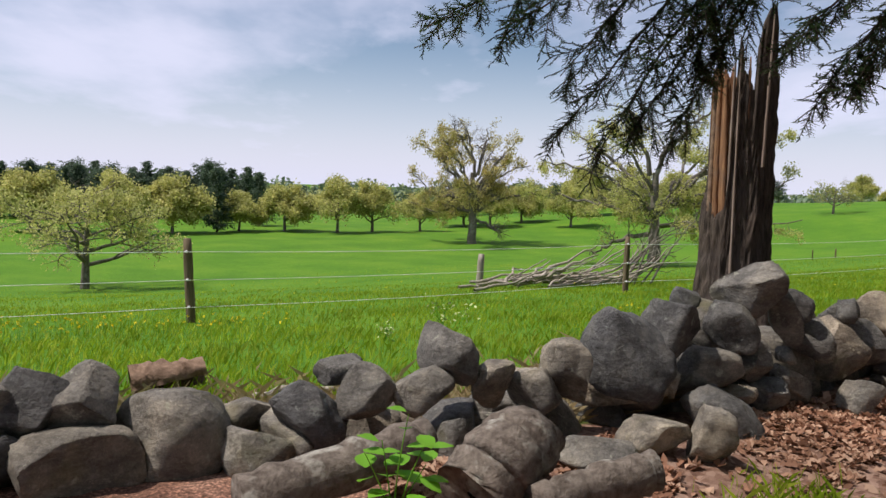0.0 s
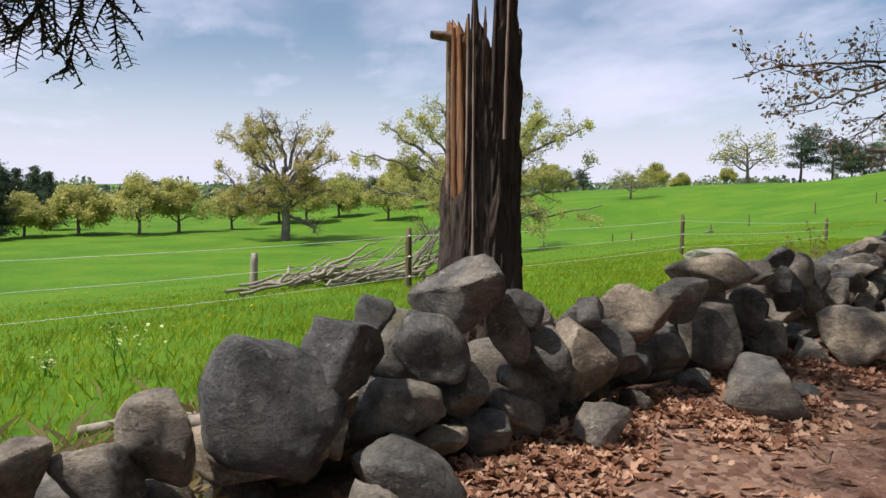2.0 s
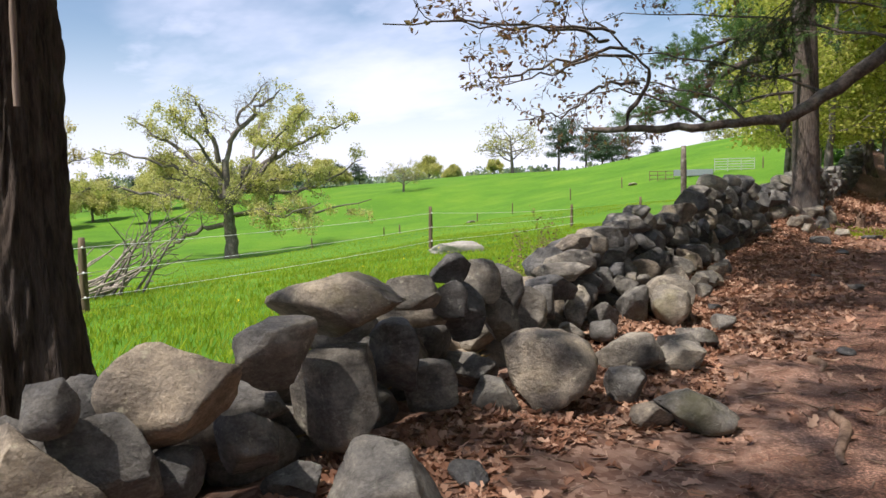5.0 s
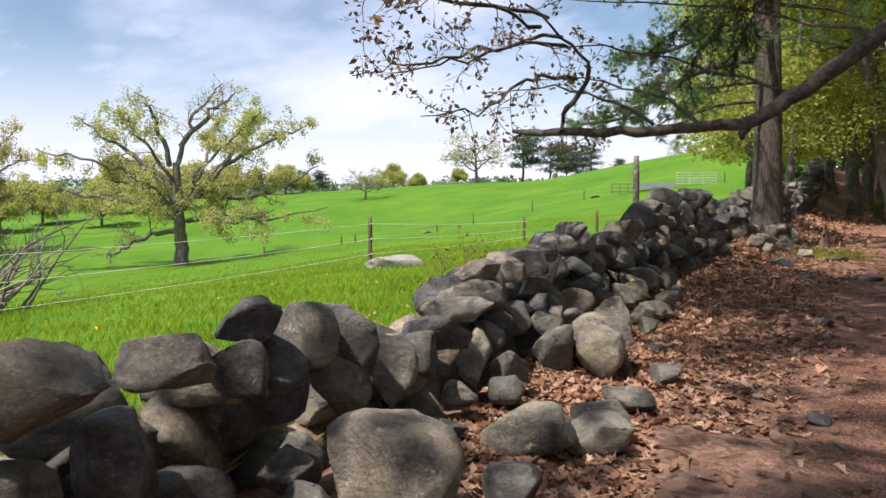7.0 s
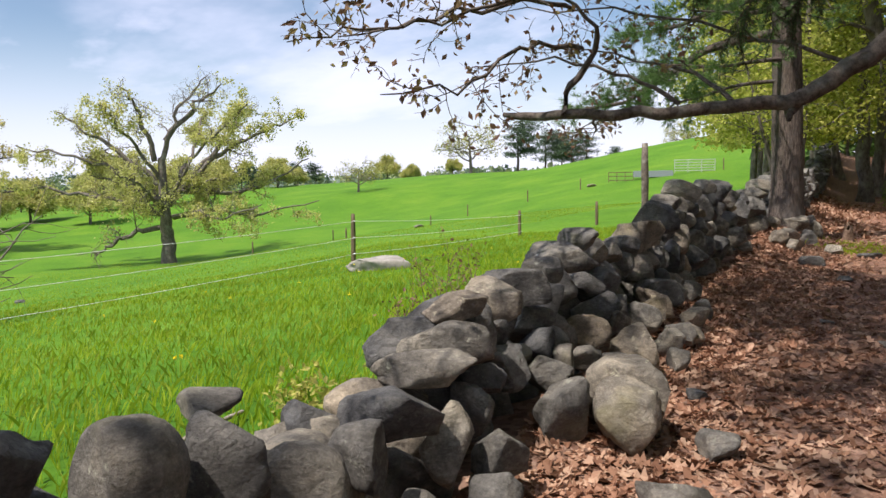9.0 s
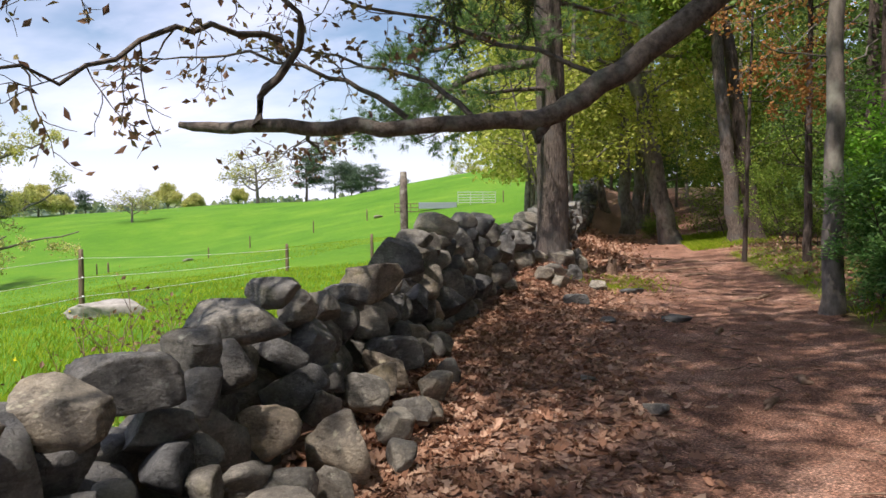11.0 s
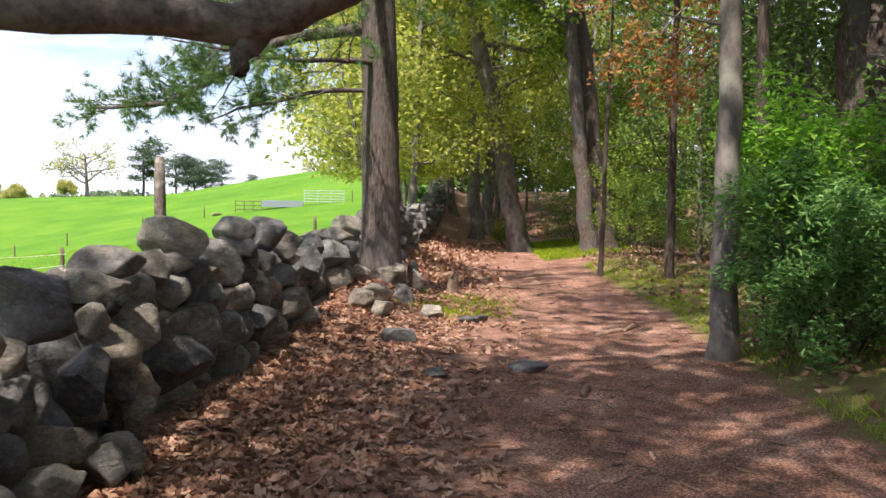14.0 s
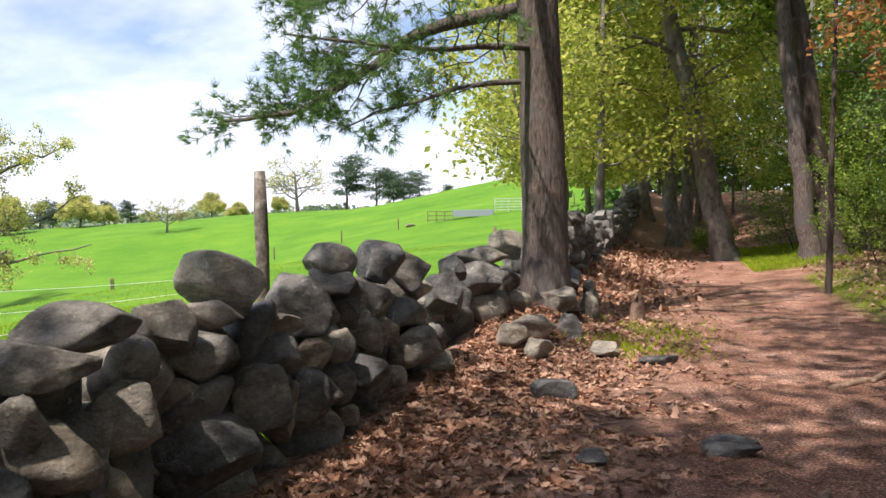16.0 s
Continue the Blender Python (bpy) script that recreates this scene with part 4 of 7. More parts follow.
# ---- fence ----
def post_shape(h, r, seed):
    g = np.random.default_rng(seed)
    sides, rows = 10, 8
    ang = np.linspace(0, 2 * np.pi, sides, endpoint=False)
    vs = []
    for k in range(rows):
        f = k / (rows - 1)
        rad = r * (1 - 0.06 * f) * (1 + 0.06 * g.normal(0, 1, sides)) * (0.8 if k == rows - 1 else 1)
        z = -0.25 + f * (h + 0.25) + (0.012 if k == rows - 1 else 0)
        vs.append(np.stack([np.cos(ang) * rad, np.sin(ang) * rad, np.full(sides, z)], 1))
    vs.append(np.array([[0, 0, h + 0.015]] * sides))
    i = np.arange(rows)[:, None] * sides + np.arange(sides)[None]
    j = np.arange(rows)[:, None] * sides + (np.arange(sides)[None] + 1) % sides
    return np.concatenate(vs), np.stack([i, j, j + sides, i + sides], -1).reshape(-1, 4)


def fence_post(x, y, h, r, seed, lean=(0, 0), material=None, clips=(), label="weathered brown wooden fence post in the grass"):
    root = thing("fence_post", label, "fence post", (x, y, ground_z(x, y)), "pasture fence posts")
    root.rotation_euler = (radians(lean[0]), radians(lean[1]), 0)
    v, f = post_shape(h, r, seed)
    part("post", mesh_from("post", v, f, material or WOOD_POST), root)
    for z in clips:
        bm = bmesh.new()
        bmesh.ops.create_cone(bm, cap_ends=True, segments=8, radius1=0.02, radius2=0.014, depth=0.05, matrix=Matrix.Translation((0, -r - 0.015, z)) @ Matrix.Rotation(1.57, 4, "X"))
        part("insulator", bm_mesh("insulator", bm, WIRE), root, "small white plastic insulator")
    return root


CLIPS = (0.24, 0.63, 1.03)
fence_post(-2.87, 11.33, 1.2, 0.07, 1, (0, -3), clips=CLIPS)
fence_post(4.76, 16.56, 1.17, 0.065, 2, (0, 0), clips=CLIPS)
fence_post(14.38, 22.53, 1.2, 0.06, 3, (0, 1), clips=CLIPS)
fence_post(1.85, 19.0, 0.8, 0.085, 4, (0, 2), WOOD_GREY, label="short grey rotten post beside the brush pile")
fence_post(15.41, 14.13, 1.95, 0.06, 5, (0, 0), DEAD_WOOD, label="tall grey wooden post just behind the stone wall")
fence_post(20.4, 23.6, 0.75, 0.05, 6)
fence_post(24.0, 24.1, 0.75, 0.05, 7)
for k, (x, y) in enumerate(((-10.2, 6.3), (31, 25.5), (40, 29))):
    fence_post(x, y, 1.1, 0.06, 10 + k)


def wires():
    root = thing("fence_wires", "three thin white electric fence wires strung between posts", "fence wire")
    stops = [(-10.2, 6.3), (-2.87, 11.33), (4.76, 16.56), (14.38, 22.53), (20.4, 23.6)]
    for hgt in CLIPS:
        for (x0, y0), (x1, y1) in zip(stops, stops[1:]):
            h1 = hgt if (x1, y1) != (20.4, 23.6) else hgt * 0.6
            f = np.linspace(0, 1, 9)
            z = (ground_z(x0, y0) + hgt) * (1 - f) + (ground_z(x1, y1) + h1) * f - 0.05 * 4 * f * (1 - f)
            pts = np.stack([x0 + (x1 - x0) * f + 0.05, y0 + (y1 - y0) * f - 0.09, z], 1)
            part("wire", tubes("wire", [(pts, np.full(9, 0.0048))], WIRE, 4), root)


wires()
for k, (s, u, sc) in enumerate(((15.6, 6.6, 0.55),)):
    x, y = 13.85, 20.05
    ob = new("flat_rock", rock_shape(903, 4, 8))
    ob.matrix_basis = pose(x, y, ground_z(x, y) + 0.1, 0, 0, -30) @ Matrix.Diagonal((0.82, 0.55, 0.2, 1))
    tagged(ob, "pale flat-topped boulder half sunk in pasture grass", "rock")
for x, y, w in ((7.5, 27, 0.3), (3, 33, 0.4), (28, 42, 0.6), (40, 60, 0.5), (60, 62, 0.9)):
    ob = put_rock(None, "field_rock", x, y, ground_z(x, y) + w * 0.1, w, w * 0.8, w * 0.4, 20, 0, True)
    tagged(ob, "small pale rock lying in the pasture grass", "rock", "pasture rocks")

# ---- trees of the pasture ----
def limb_points(*pts, n=14, wob=0.0, seed=1):
    """A smooth line through a few places."""
    g = np.random.default_rng(seed)
    p = np.array(pts, float)
    f = np.linspace(0, len(p) - 1, n)
    out = np.stack([np.interp(f, np.arange(len(p)), p[:, k]) for k in range(3)], 1)
    out[1:-1] = (out[:-2] + 2 * out[1:-1] + out[2:]) / 4
    out[1:-1] += g.normal(0, wob, (n - 2, 3))
    return out


TWIGS = dict(wob=0.2, up=(0.02, 0.02, 0.02), kids=(0, 5, 7), angle=(38, 42, 48), ratio=(0.5, 0.55, 0.5), first=(0.2, 0.25, 0.2), taper=0.75, thin=0.5)


def bough(gen, line, r0, r1, q, kids, length, level, strands, tips, first=0.3, droop=0.0, flat=0.5):
    """A limb along a line with side twigs."""
    n = len(line)
    rad = np.linspace(r0, r1, n)
    strands.append((line, rad))
    for k in range(kids):
        at = first + (1 - first) * (k + gen.random()) / kids
        i = min(int(at * (n - 1)), n - 2)
        d = unit(line[i + 1] - line[i])
        side = unit(np.cross(d, [0, 0, 1.0]))
        sgn = 1 if k % 2 else -1
        kd = d * 0.6 + side * sgn * gen.uniform(0.5, 1.0) + np.array([0, 0, gen.normal(0, flat) - droop])
        grow(gen, line[i], kd, length * (1.15 - 0.5 * at) * gen.uniform(0.6, 1.2), max(0.004, rad[i] * 0.35), level, q, strands, tips)


OAK = dict(wob=(0.22, 0.2, 0.17, 0.045), up=(0.0, 0.03, 0.05, 0.12), kids=(0, 6, 7, 11), angle=(40, 48, 52, 62), ratio=(0.5, 0.5, 0.55, 0.78), first=(0.2, 0.25, 0.25, 0.28), taper=0.7, thin=0.6)


def scatter(tips, per, spread, gen):
    p = np.repeat(np.array([t[0] for t in tips]), per, 0)
    return p + gen.normal(0, spread, p.shape)


def oak(seed, tall, wide, leaf, per, size, trunk_r, bare=0.0):
    """A broad pasture oak, scaled to its height and spread."""
    g = np.random.default_rng(seed)
    strands, tips = [], []
    grow(g, (0, 0, -0.2), (0.04, 0.02, 1), tall * 0.8, trunk_r, 3, OAK, strands, tips)
    pts = np.concatenate([s[0] for s in strands])
    hi = np.percentile(pts[:, 2], 99.5)
    half = np.percentile(np.hypot(pts[:, 0], pts[:, 1]), 97)
    k = np.array([wide / 2 / half, wide / 2 / half, tall / hi])
    strands = [(p * k, r) for p, r in strands]
    tips = [(p * k, d) for p, d in tips if g.random() > bare and p[2] * k[2] > tall * 0.16]
    if bare:
        tips = [t for t in tips if t[0][2] < tall * 0.86]
    return strands, leaf_mesh("crown", scatter(tips, per, size * 1.1, g), size, leaf, g, 0.7, 0.2)


def place_oak(x, y, seed, tall, wide, leaf, per, size, trunk_r, label, bare=0.0, turn=0):
    s, c = oak(seed, tall, wide, leaf, per, size, trunk_r, bare)
    t = tree_of("oak_tree", label, s, [c], BARK_GREY, "tree", (x, y, ground_z(x, y)), "pasture trees", 7, 0.05)
    t.rotation_euler = (0, 0, radians(turn))
    return t


# main limbs seen from the trail: sideways and up from the trunk's foot in metres, and how leafy
OAK_LIMBS = (((-0.3, 3.0), (-2.7, 4.0), (-5.4, 4.5), (-8.7, 4.9), 1.0), ((-0.4, 4.8), (-2.8, 7.2), (-4.2, 8.2), (-5.3, 9.2), 0.55), ((-0.5, 6.2), (-1.0, 8.6), (-1.5, 9.6), (-1.9, 10.5), 0.25),
             ((-0.2, 6.0), (0.4, 8.3), (1.0, 9.7), (2.3, 11.3), 0.0), ((0.1, 7.4), (1.6, 9.4), (2.6, 10.2), (3.0, 11.0), 0.2), ((0.2, 4.0), (2.9, 6.6), (5.3, 8.1), (7.5, 9.1), 1.0),
             ((1.4, 5.2), (3.2, 7.4), (4.0, 8.8), (4.6, 9.8), 0.9), ((0.3, 2.8), (2.5, 3.3), (4.5, 2.7), (8.5, 3.6), 0.7), ((0.6, 4.5), (4.0, 4.1), (5.8, 4.8), (8.0, 6.3), 0.9),
             ((-0.4, 2.2), (-2.4, 1.6), (-3.2, 1.1), (-3.8, 0.6), 0.1), ((-0.3, 3.4), (-2.0, 5.4), (-4.6, 6.6), (-7.2, 7.2), 1.0), ((0.0, 3.6), (1.0, 4.4), (2.4, 5.0), (3.6, 5.0), 0.9), ((-0.2, 3.2), (-1.0, 4.2), (-2.6, 5.0), (-4.0, 5.4), 0.7))


def limb_oak(x, y, seed, leaf, wide, tall, label, mirror=1, leafy=1.0, size=0.24, grown=1.0):
    """A broad old oak: short trunk, long crooked limbs, leaves bunched at the twig ends, some limbs bare."""
    g = np.random.default_rng(seed)
    view = unit(np.array([x - 5.0, y - 4.5]))
    right = np.array([view[1], -view[0]]) * mirror
    strands = [(limb_points((0, 0, -0.3), (0.05, 0, 1.6 * tall), (-0.1, 0, 3.2 * tall), (-0.15, 0, 6.4 * tall), n=14, wob=0.05, seed=seed), np.interp(np.linspace(0, 1, 14), (0, 0.1, 0.45, 1), (0.55, 0.42, 0.36, 0.2)))]
    tips = []
    q = dict(wob=0.32, up=(0.0, 0.0, 0.015), kids=(0, 5, 6), angle=(45, 50, 50), ratio=(0.55, 0.55, 0.5), first=(0.2, 0.2, 0.2), taper=0.75, thin=0.55)
    for k, (a, b, c, d, full) in enumerate(OAK_LIMBS):
        for copy in range(2):
            deep = (0, 1)[copy] * g.choice((-1, 1)) * g.uniform(2.5, 6.0) + g.normal(0, 0.8)
            if copy and full < 0.5:
                continue
            pts = []
            for f, (m, h) in zip((0.0, 0.35, 0.7, 1.0), (a, b, c, d)):
                m, h = m * wide * (0.55 if copy else 1) + g.normal(0, 0.15) * f, h * tall
                xy = right * m + view * deep * f
                pts.append((xy[0], xy[1], h))
            line = limb_points(*pts, n=16, wob=0.09, seed=seed * 31 + k)
            mine = []
            bough(g, line, 0.17 if not copy else 0.12, 0.03, q, 12, 1.75 * tall, 2, strands, mine, 0.22, -0.04, 0.4)
            tips += [t for t in mine if g.random() < full * leafy]
    pts = np.array([t[0] for t in tips])
    clump = np.array([noise.noise(Vector(p * 0.7)) for p in pts])
    pts = pts[(clump > -0.1) & (pts[:, 2] > 1.4)]
    p = np.repeat(pts, 3, 0) + g.normal(0, size, (len(pts) * 3, 3))
    t = tree_of("oak_tree", label, strands, [leaf_mesh("crown", p, size, leaf, g, 0.7, 0.2)], BARK_GREY, "tree", (x, y, ground_z(x, y)), "pasture trees", 7, 0.05, 24)
    t.scale = (grown, grown, grown)
    return t


limb_oak(21.7, 70.5, 31, LEAF_ROW, 1.06, 0.96, "broad pasture oak with sparse yellow-green spring leaves and bare top", 1, 0.8, 0.14, 1.38)
limb_oak(7.0, 97.0, 47, LEAF_TAN, 0.72, 1.05, "round-crowned oak with tan-gold young leaves in the pasture", -1, 0.55, 0.16, 1.3)
place_oak(-20.9, 50.8, 33, 7.3, 11.5, LEAF_ROW, 5, 0.17, 0.3, "low spreading oak with tan-gold young leaves in the pasture", 0.05)
row = place_oak(-11.1, 111.5, 34, 7.6, 8.2, LEAF_ROW, 6, 0.3, 0.25, "yellow-green deciduous tree at the foot of the pasture")
BIG_SPRING = place_oak(-32.2, 105.2, 35, 7.0, 8.6, LEAF_ROW, 11, 0.34, 0.25, "dense yellow-green deciduous tree at the foot of the pasture")
SPARSE = place_oak(90.2, 125.4, 36, 10.6, 12.5, LEAF_SPRING, 2, 0.34, 0.35, "half-bare old oak on the pasture slope", 0.55)


def again(tree, x, y, k, turn):
    m = pose(x, y, ground_z(x, y), 0, 0, turn) @ Matrix.Diagonal((k, k, k * (0.92 + 0.16 * ((turn * 7) % 10) / 10), 1))
    return copy_thing(tree, m)


for x, y, k, turn in ((-36.9, 98.2, 1.1, 40), (-6.4, 114.9, 1.0, 80), (0.6, 120, 0.85, 200), (12, 128, 1.0, 150), (24, 122, 0.9, 30), (38, 135, 1.0, 260), (101.4, 177.4, 0.95, 130)):
    again(row, x, y, k, turn)
for x, y, k, turn in ((-18.8, 113.5, 0.95, 20), (-48, 100, 1.1, 60), (-60, 98, 1.0, 100), (-25, 112, 0.8, 300), (8, 133, 1.0, 140), (30, 140, 1.1, 77), (50, 150, 0.9, 200), (62, 150, 0.8, 240), (18, 135, 0.9, 10), (-70, 90, 1.2, 33), (104, 170, 0.6, 90), (93, 135.7, 0.42, 12), (72, 165, 0.55, 55)):
    again(BIG_SPRING, x, y, k, turn)
again(SPARSE, 140, 118, 0.8, 70)
again(SPARSE, 60, 112, 0.55, 170)


def conifer(seed, tall, wide, name, label, shape=1.0, bare=0.15):
    """A far evergreen: a straight stem with tiers of drooping boughs."""
    g = np.random.default_rng(seed)
    stem = np.stack([0.02 * tall * np.sin(np.linspace(0, 3, 10)), np.zeros(10), np.linspace(-0.2, tall, 10)], 1)
    strands = [(stem, np.linspace(0.02 * tall, 0.01, 10))]
    tips = []
    for k in range(46):
        f = bare + (1 - bare) * (k + g.random()) / 46
        a = g.uniform(0, 6.28)
        r = wide / 2 * (1 - f) ** shape * g.uniform(0.65, 1.15) + 0.1
        b = np.array([0, 0, f * tall])
        tip = b + np.array([math.cos(a) * r, math.sin(a) * r, g.uniform(-0.04, 0.1) * r])
        w = np.linspace(0, 1, 6)[:, None]
        pts = b * (1 - w) + tip * w
        strands.append((pts, np.linspace(0.035, 0.006, 6) * tall / 8))
        for i in range(1, 6):
            for _ in range(3):
                tips.append((pts[i] + g.normal(0, 0.045 * wide, 3) * (1, 1, 0.45), np.array([math.cos(a), math.sin(a), 0.1])))
    p = np.array([t[0] for t in tips])
    crown = leaf_mesh("crown", np.repeat(p, 7, 0) + g.normal(0, 0.03 * wide + 0.06, (len(p) * 7, 3)) * (1, 1, 0.6), 0.32 * tall / 8, NEEDLE_FAR_HAZED, g, 0.45, 0.6)
    return tree_of(name, label, strands, [crown], BARK_DARK, "tree", (0, 0, 0), "far evergreens", 5, 0.02)


cone = conifer(41, 8.6, 4.6, "conifer", "dark green conifer standing behind the pasture trees", 0.75, 0.06)
cone.location = (-27.2, 108.6, ground_z(-27.2, 108.6))
def wind_pine(seed, tall, wide, label):
    """An old pine of the open slope: bare lower stem, flat tiers of needles swept to one side."""
    g = np.random.default_rng(seed)
    stem = limb_points((0, 0, -0.2), (0.1, -0.05, tall * 0.4), (0.0, 0.0, tall * 0.75), (0.25, -0.1, tall), n=12, wob=0.03, seed=seed)
    strands, pads = [(stem, np.linspace(0.028 * tall, 0.02, 12))], []
    for k in range(15):
        f = 0.3 + 0.68 * k / 14
        a = g.uniform(-1.5, 0.6) if k % 4 else g.uniform(1.8, 3.6)
        r = wide * 0.62 * (1.1 - 0.65 * f) * g.uniform(0.55, 1.15) * (1.0 if k % 4 else 0.5)
        b = np.array([stem[int(f * 11)][0], stem[int(f * 11)][1], f * tall])
        tip = b + np.array([math.cos(a) * r, math.sin(a) * r, g.uniform(0.02, 0.22) * r])
        w = np.linspace(0, 1, 7)[:, None]
        pts = b * (1 - w) + tip * w
        strands.append((pts, np.linspace(0.06, 0.012, 7) * tall / 8))
        for i in range(2, 7):
            for _ in range(5):
                pads.append(pts[i] + g.normal(0, 1, 3) * (0.09 * wide, 0.09 * wide, 0.03 * tall))
    p = np.repeat(np.array(pads), 13, 0)
    p = p + g.normal(0, 1, p.shape) * (0.05 * wide, 0.05 * wide, 0.018 * tall)
    return tree_of("pine_tree", label, strands, [leaf_mesh("crown", p, 0.42 * tall / 8, NEEDLE_FAR_HAZED, g, 0.4, 0.7)], BARK_DARK, "tree", (0, 0, 0), "far evergreens", 6, 0.02)


white_pine = wind_pine(42, 9.0, 8.6, "dark open-crowned pine leaning on the skyline")
white_pine.location = (97.1, 120.3, ground_z(97.1, 120.3))
round_pine = wind_pine(43, 7.4, 9.0, "dark spreading pine on the skyline")
round_pine.location = (108.6, 126.0, ground_z(108.6, 126.0))
g_far = np.random.default_rng(50)
for k, (x, y, sc) in enumerate(((-24.2, 122.6, 1.0), (-33, 125, 0.9), (113.2, 126.3, 0.9), (118, 128.5, 0.85), (123.8, 130.2, 0.95), (129, 127, 0.5))):
    again(cone if k < 2 else round_pine, x, y, sc, 47 * k)
for k in range(64):
    f = k / 63
    x, y = -82 + 50 * f + g_far.normal(0, 2), 130 + 20 * f + g_far.normal(0, 5)
    again(white_pine if k % 5 == 0 else cone, x, y, g_far.uniform(0.85, 1.12), 31 * k)
for k in range(9):
    again(white_pine, 14 + 9 * k + g_far.normal(0, 3), 160 + g_far.normal(0, 6) + 3 * k, 0.65, 70 * k)


def distant_woods():
    """Wooded skyline, far away."""
    g = np.random.default_rng(61)
    pts = []
    for band, lo, hi, dist, tall in ((0, 25, 150, 330, 7), (1, 20, 160, 480, 11), (2, 35, 85, 800, 15)):
        n = 900
        a = np.radians(g.uniform(lo, hi, n))
        d = dist * g.uniform(0.93, 1.1, n)
        x, y = d * np.cos(a), d * np.sin(a)
        z = height(x, y)
        tops = tall * (0.6 + 0.4 * np.sin(a * 37 + band) * np.sin(a * 91)) * g.uniform(0.6, 1.1, n)
        for k in range(14):
            pts.append(np.stack([x + g.normal(0, 2.5, n), y + g.normal(0, 2.5, n), z + tops * g.uniform(0.05, 1, n) ** 0.8], 1))
    p = np.concatenate(pts)
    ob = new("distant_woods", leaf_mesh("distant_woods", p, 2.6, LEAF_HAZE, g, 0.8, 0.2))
    tagged(ob, "hazy grey-green wooded ridge on the horizon", "woods", kind="stuff")


# the ridge's haze is painted into these greyed leaf colours
LEAF_HAZE = foliage("haze_tinted_far_leaves", (0.1, 0.15, 0.11), (0.17, 0.23, 0.14), (0.3, 0.34, 0.16), 0.2)
distant_woods()

# ---- the big pine by the wall, and the woods ----
def big_pine():
    g = np.random.default_rng(71)
    x, y = 19.72, 14.47
    z0 = ground_z(x, y) - 0.1
    trunk = limb_points((x, y, z0), (x - 0.02, y + 0.01, 2.2), (x - 0.1, y + 0.06, 5.0), (x - 0.2, y + 0.1, 13.0), n=26, wob=0.008)
    rad = np.interp(trunk[:, 2], (z0, 0.5, 1.0, 5, 13), (0.43, 0.34, 0.295, 0.25, 0.1))
    strands, tips = [], []
    q = dict(TWIGS, up=(0.05, 0.03, 0.03))
    bough(g, limb_points((x, y, 4.15), (18.6, 15.6, 3.85), (18.1, 16.1, 3.3), (17.5, 16.7, 2.85), (16.85, 17.35, 2.78), n=16, wob=0.02), 0.1, 0.018, q, 22, 1.0, 1, strands, tips, 0.35, 0.0, 0.16)
    bough(g, limb_points((x, y, 4.9), (18.5, 15.4, 4.5), (17.9, 15.9, 4.2), (17.5, 16.3, 4.2), n=12, wob=0.02), 0.07, 0.015, q, 15, 1.0, 1, strands, tips, 0.3, 0.0, 0.16)
    bough(g, limb_points((x, y, 3.2), (18.8, 15.0, 3.1), (18.2, 15.7, 2.85), (17.8, 16.2, 2.6), n=12, wob=0.03), 0.045, 0.01, q, 10, 0.7, 1, strands, tips, 0.3, 0.0, 0.16)
    bough(g, limb_points((x, y, 4.6), (18.4, 13.9, 4.3), (17.0, 13.6, 4.0), (15.6, 13.4, 3.9), n=12, wob=0.03), 0.07, 0.012, q, 15, 1.2, 1, strands, tips, 0.3, 0.0, 0.16)
    bough(g, limb_points((x, y, 3.6), (18.6, 14.4, 3.45), (17.3, 14.6, 3.3), (16.2, 14.9, 3.35), n=12, wob=0.03), 0.05, 0.01, q, 14, 1.1, 1, strands, tips, 0.3, 0.0, 0.16)
    for k in range(14):
        zz = 5.2 + k * 0.55
        a = k * 2.4
        ln = 3.6 - 0.16 * k
        bough(g, limb_points((x, y, zz), (x + math.cos(a) * ln * 0.5, y + math.sin(a) * ln * 0.5, zz + 0.1), (x + math.cos(a) * ln, y + math.sin(a) * ln, zz + 0.1), n=8, wob=0.03), 0.05, 0.01, q, 7, 1.2, 1, strands, tips, 0.3)
    pts, dirs = np.array([t[0] for t in tips]), np.array([t[1] for t in tips])
    keep = pts[:, 2] > 1.9
    crown = needle_mesh("crown", pts[keep] + g.normal(0, 0.03, pts[keep].shape), dirs[keep], 0.15, 0.009, NEEDLE, g, 24, 0.7)
    tree_of("pine_tree", "big dark-trunked pine with sweeping needle boughs at the wall", [(trunk, rad)] + strands, [crown], BARK_PINE, "tree", (0, 0, 0), "", 7, 0.02)


big_pine()


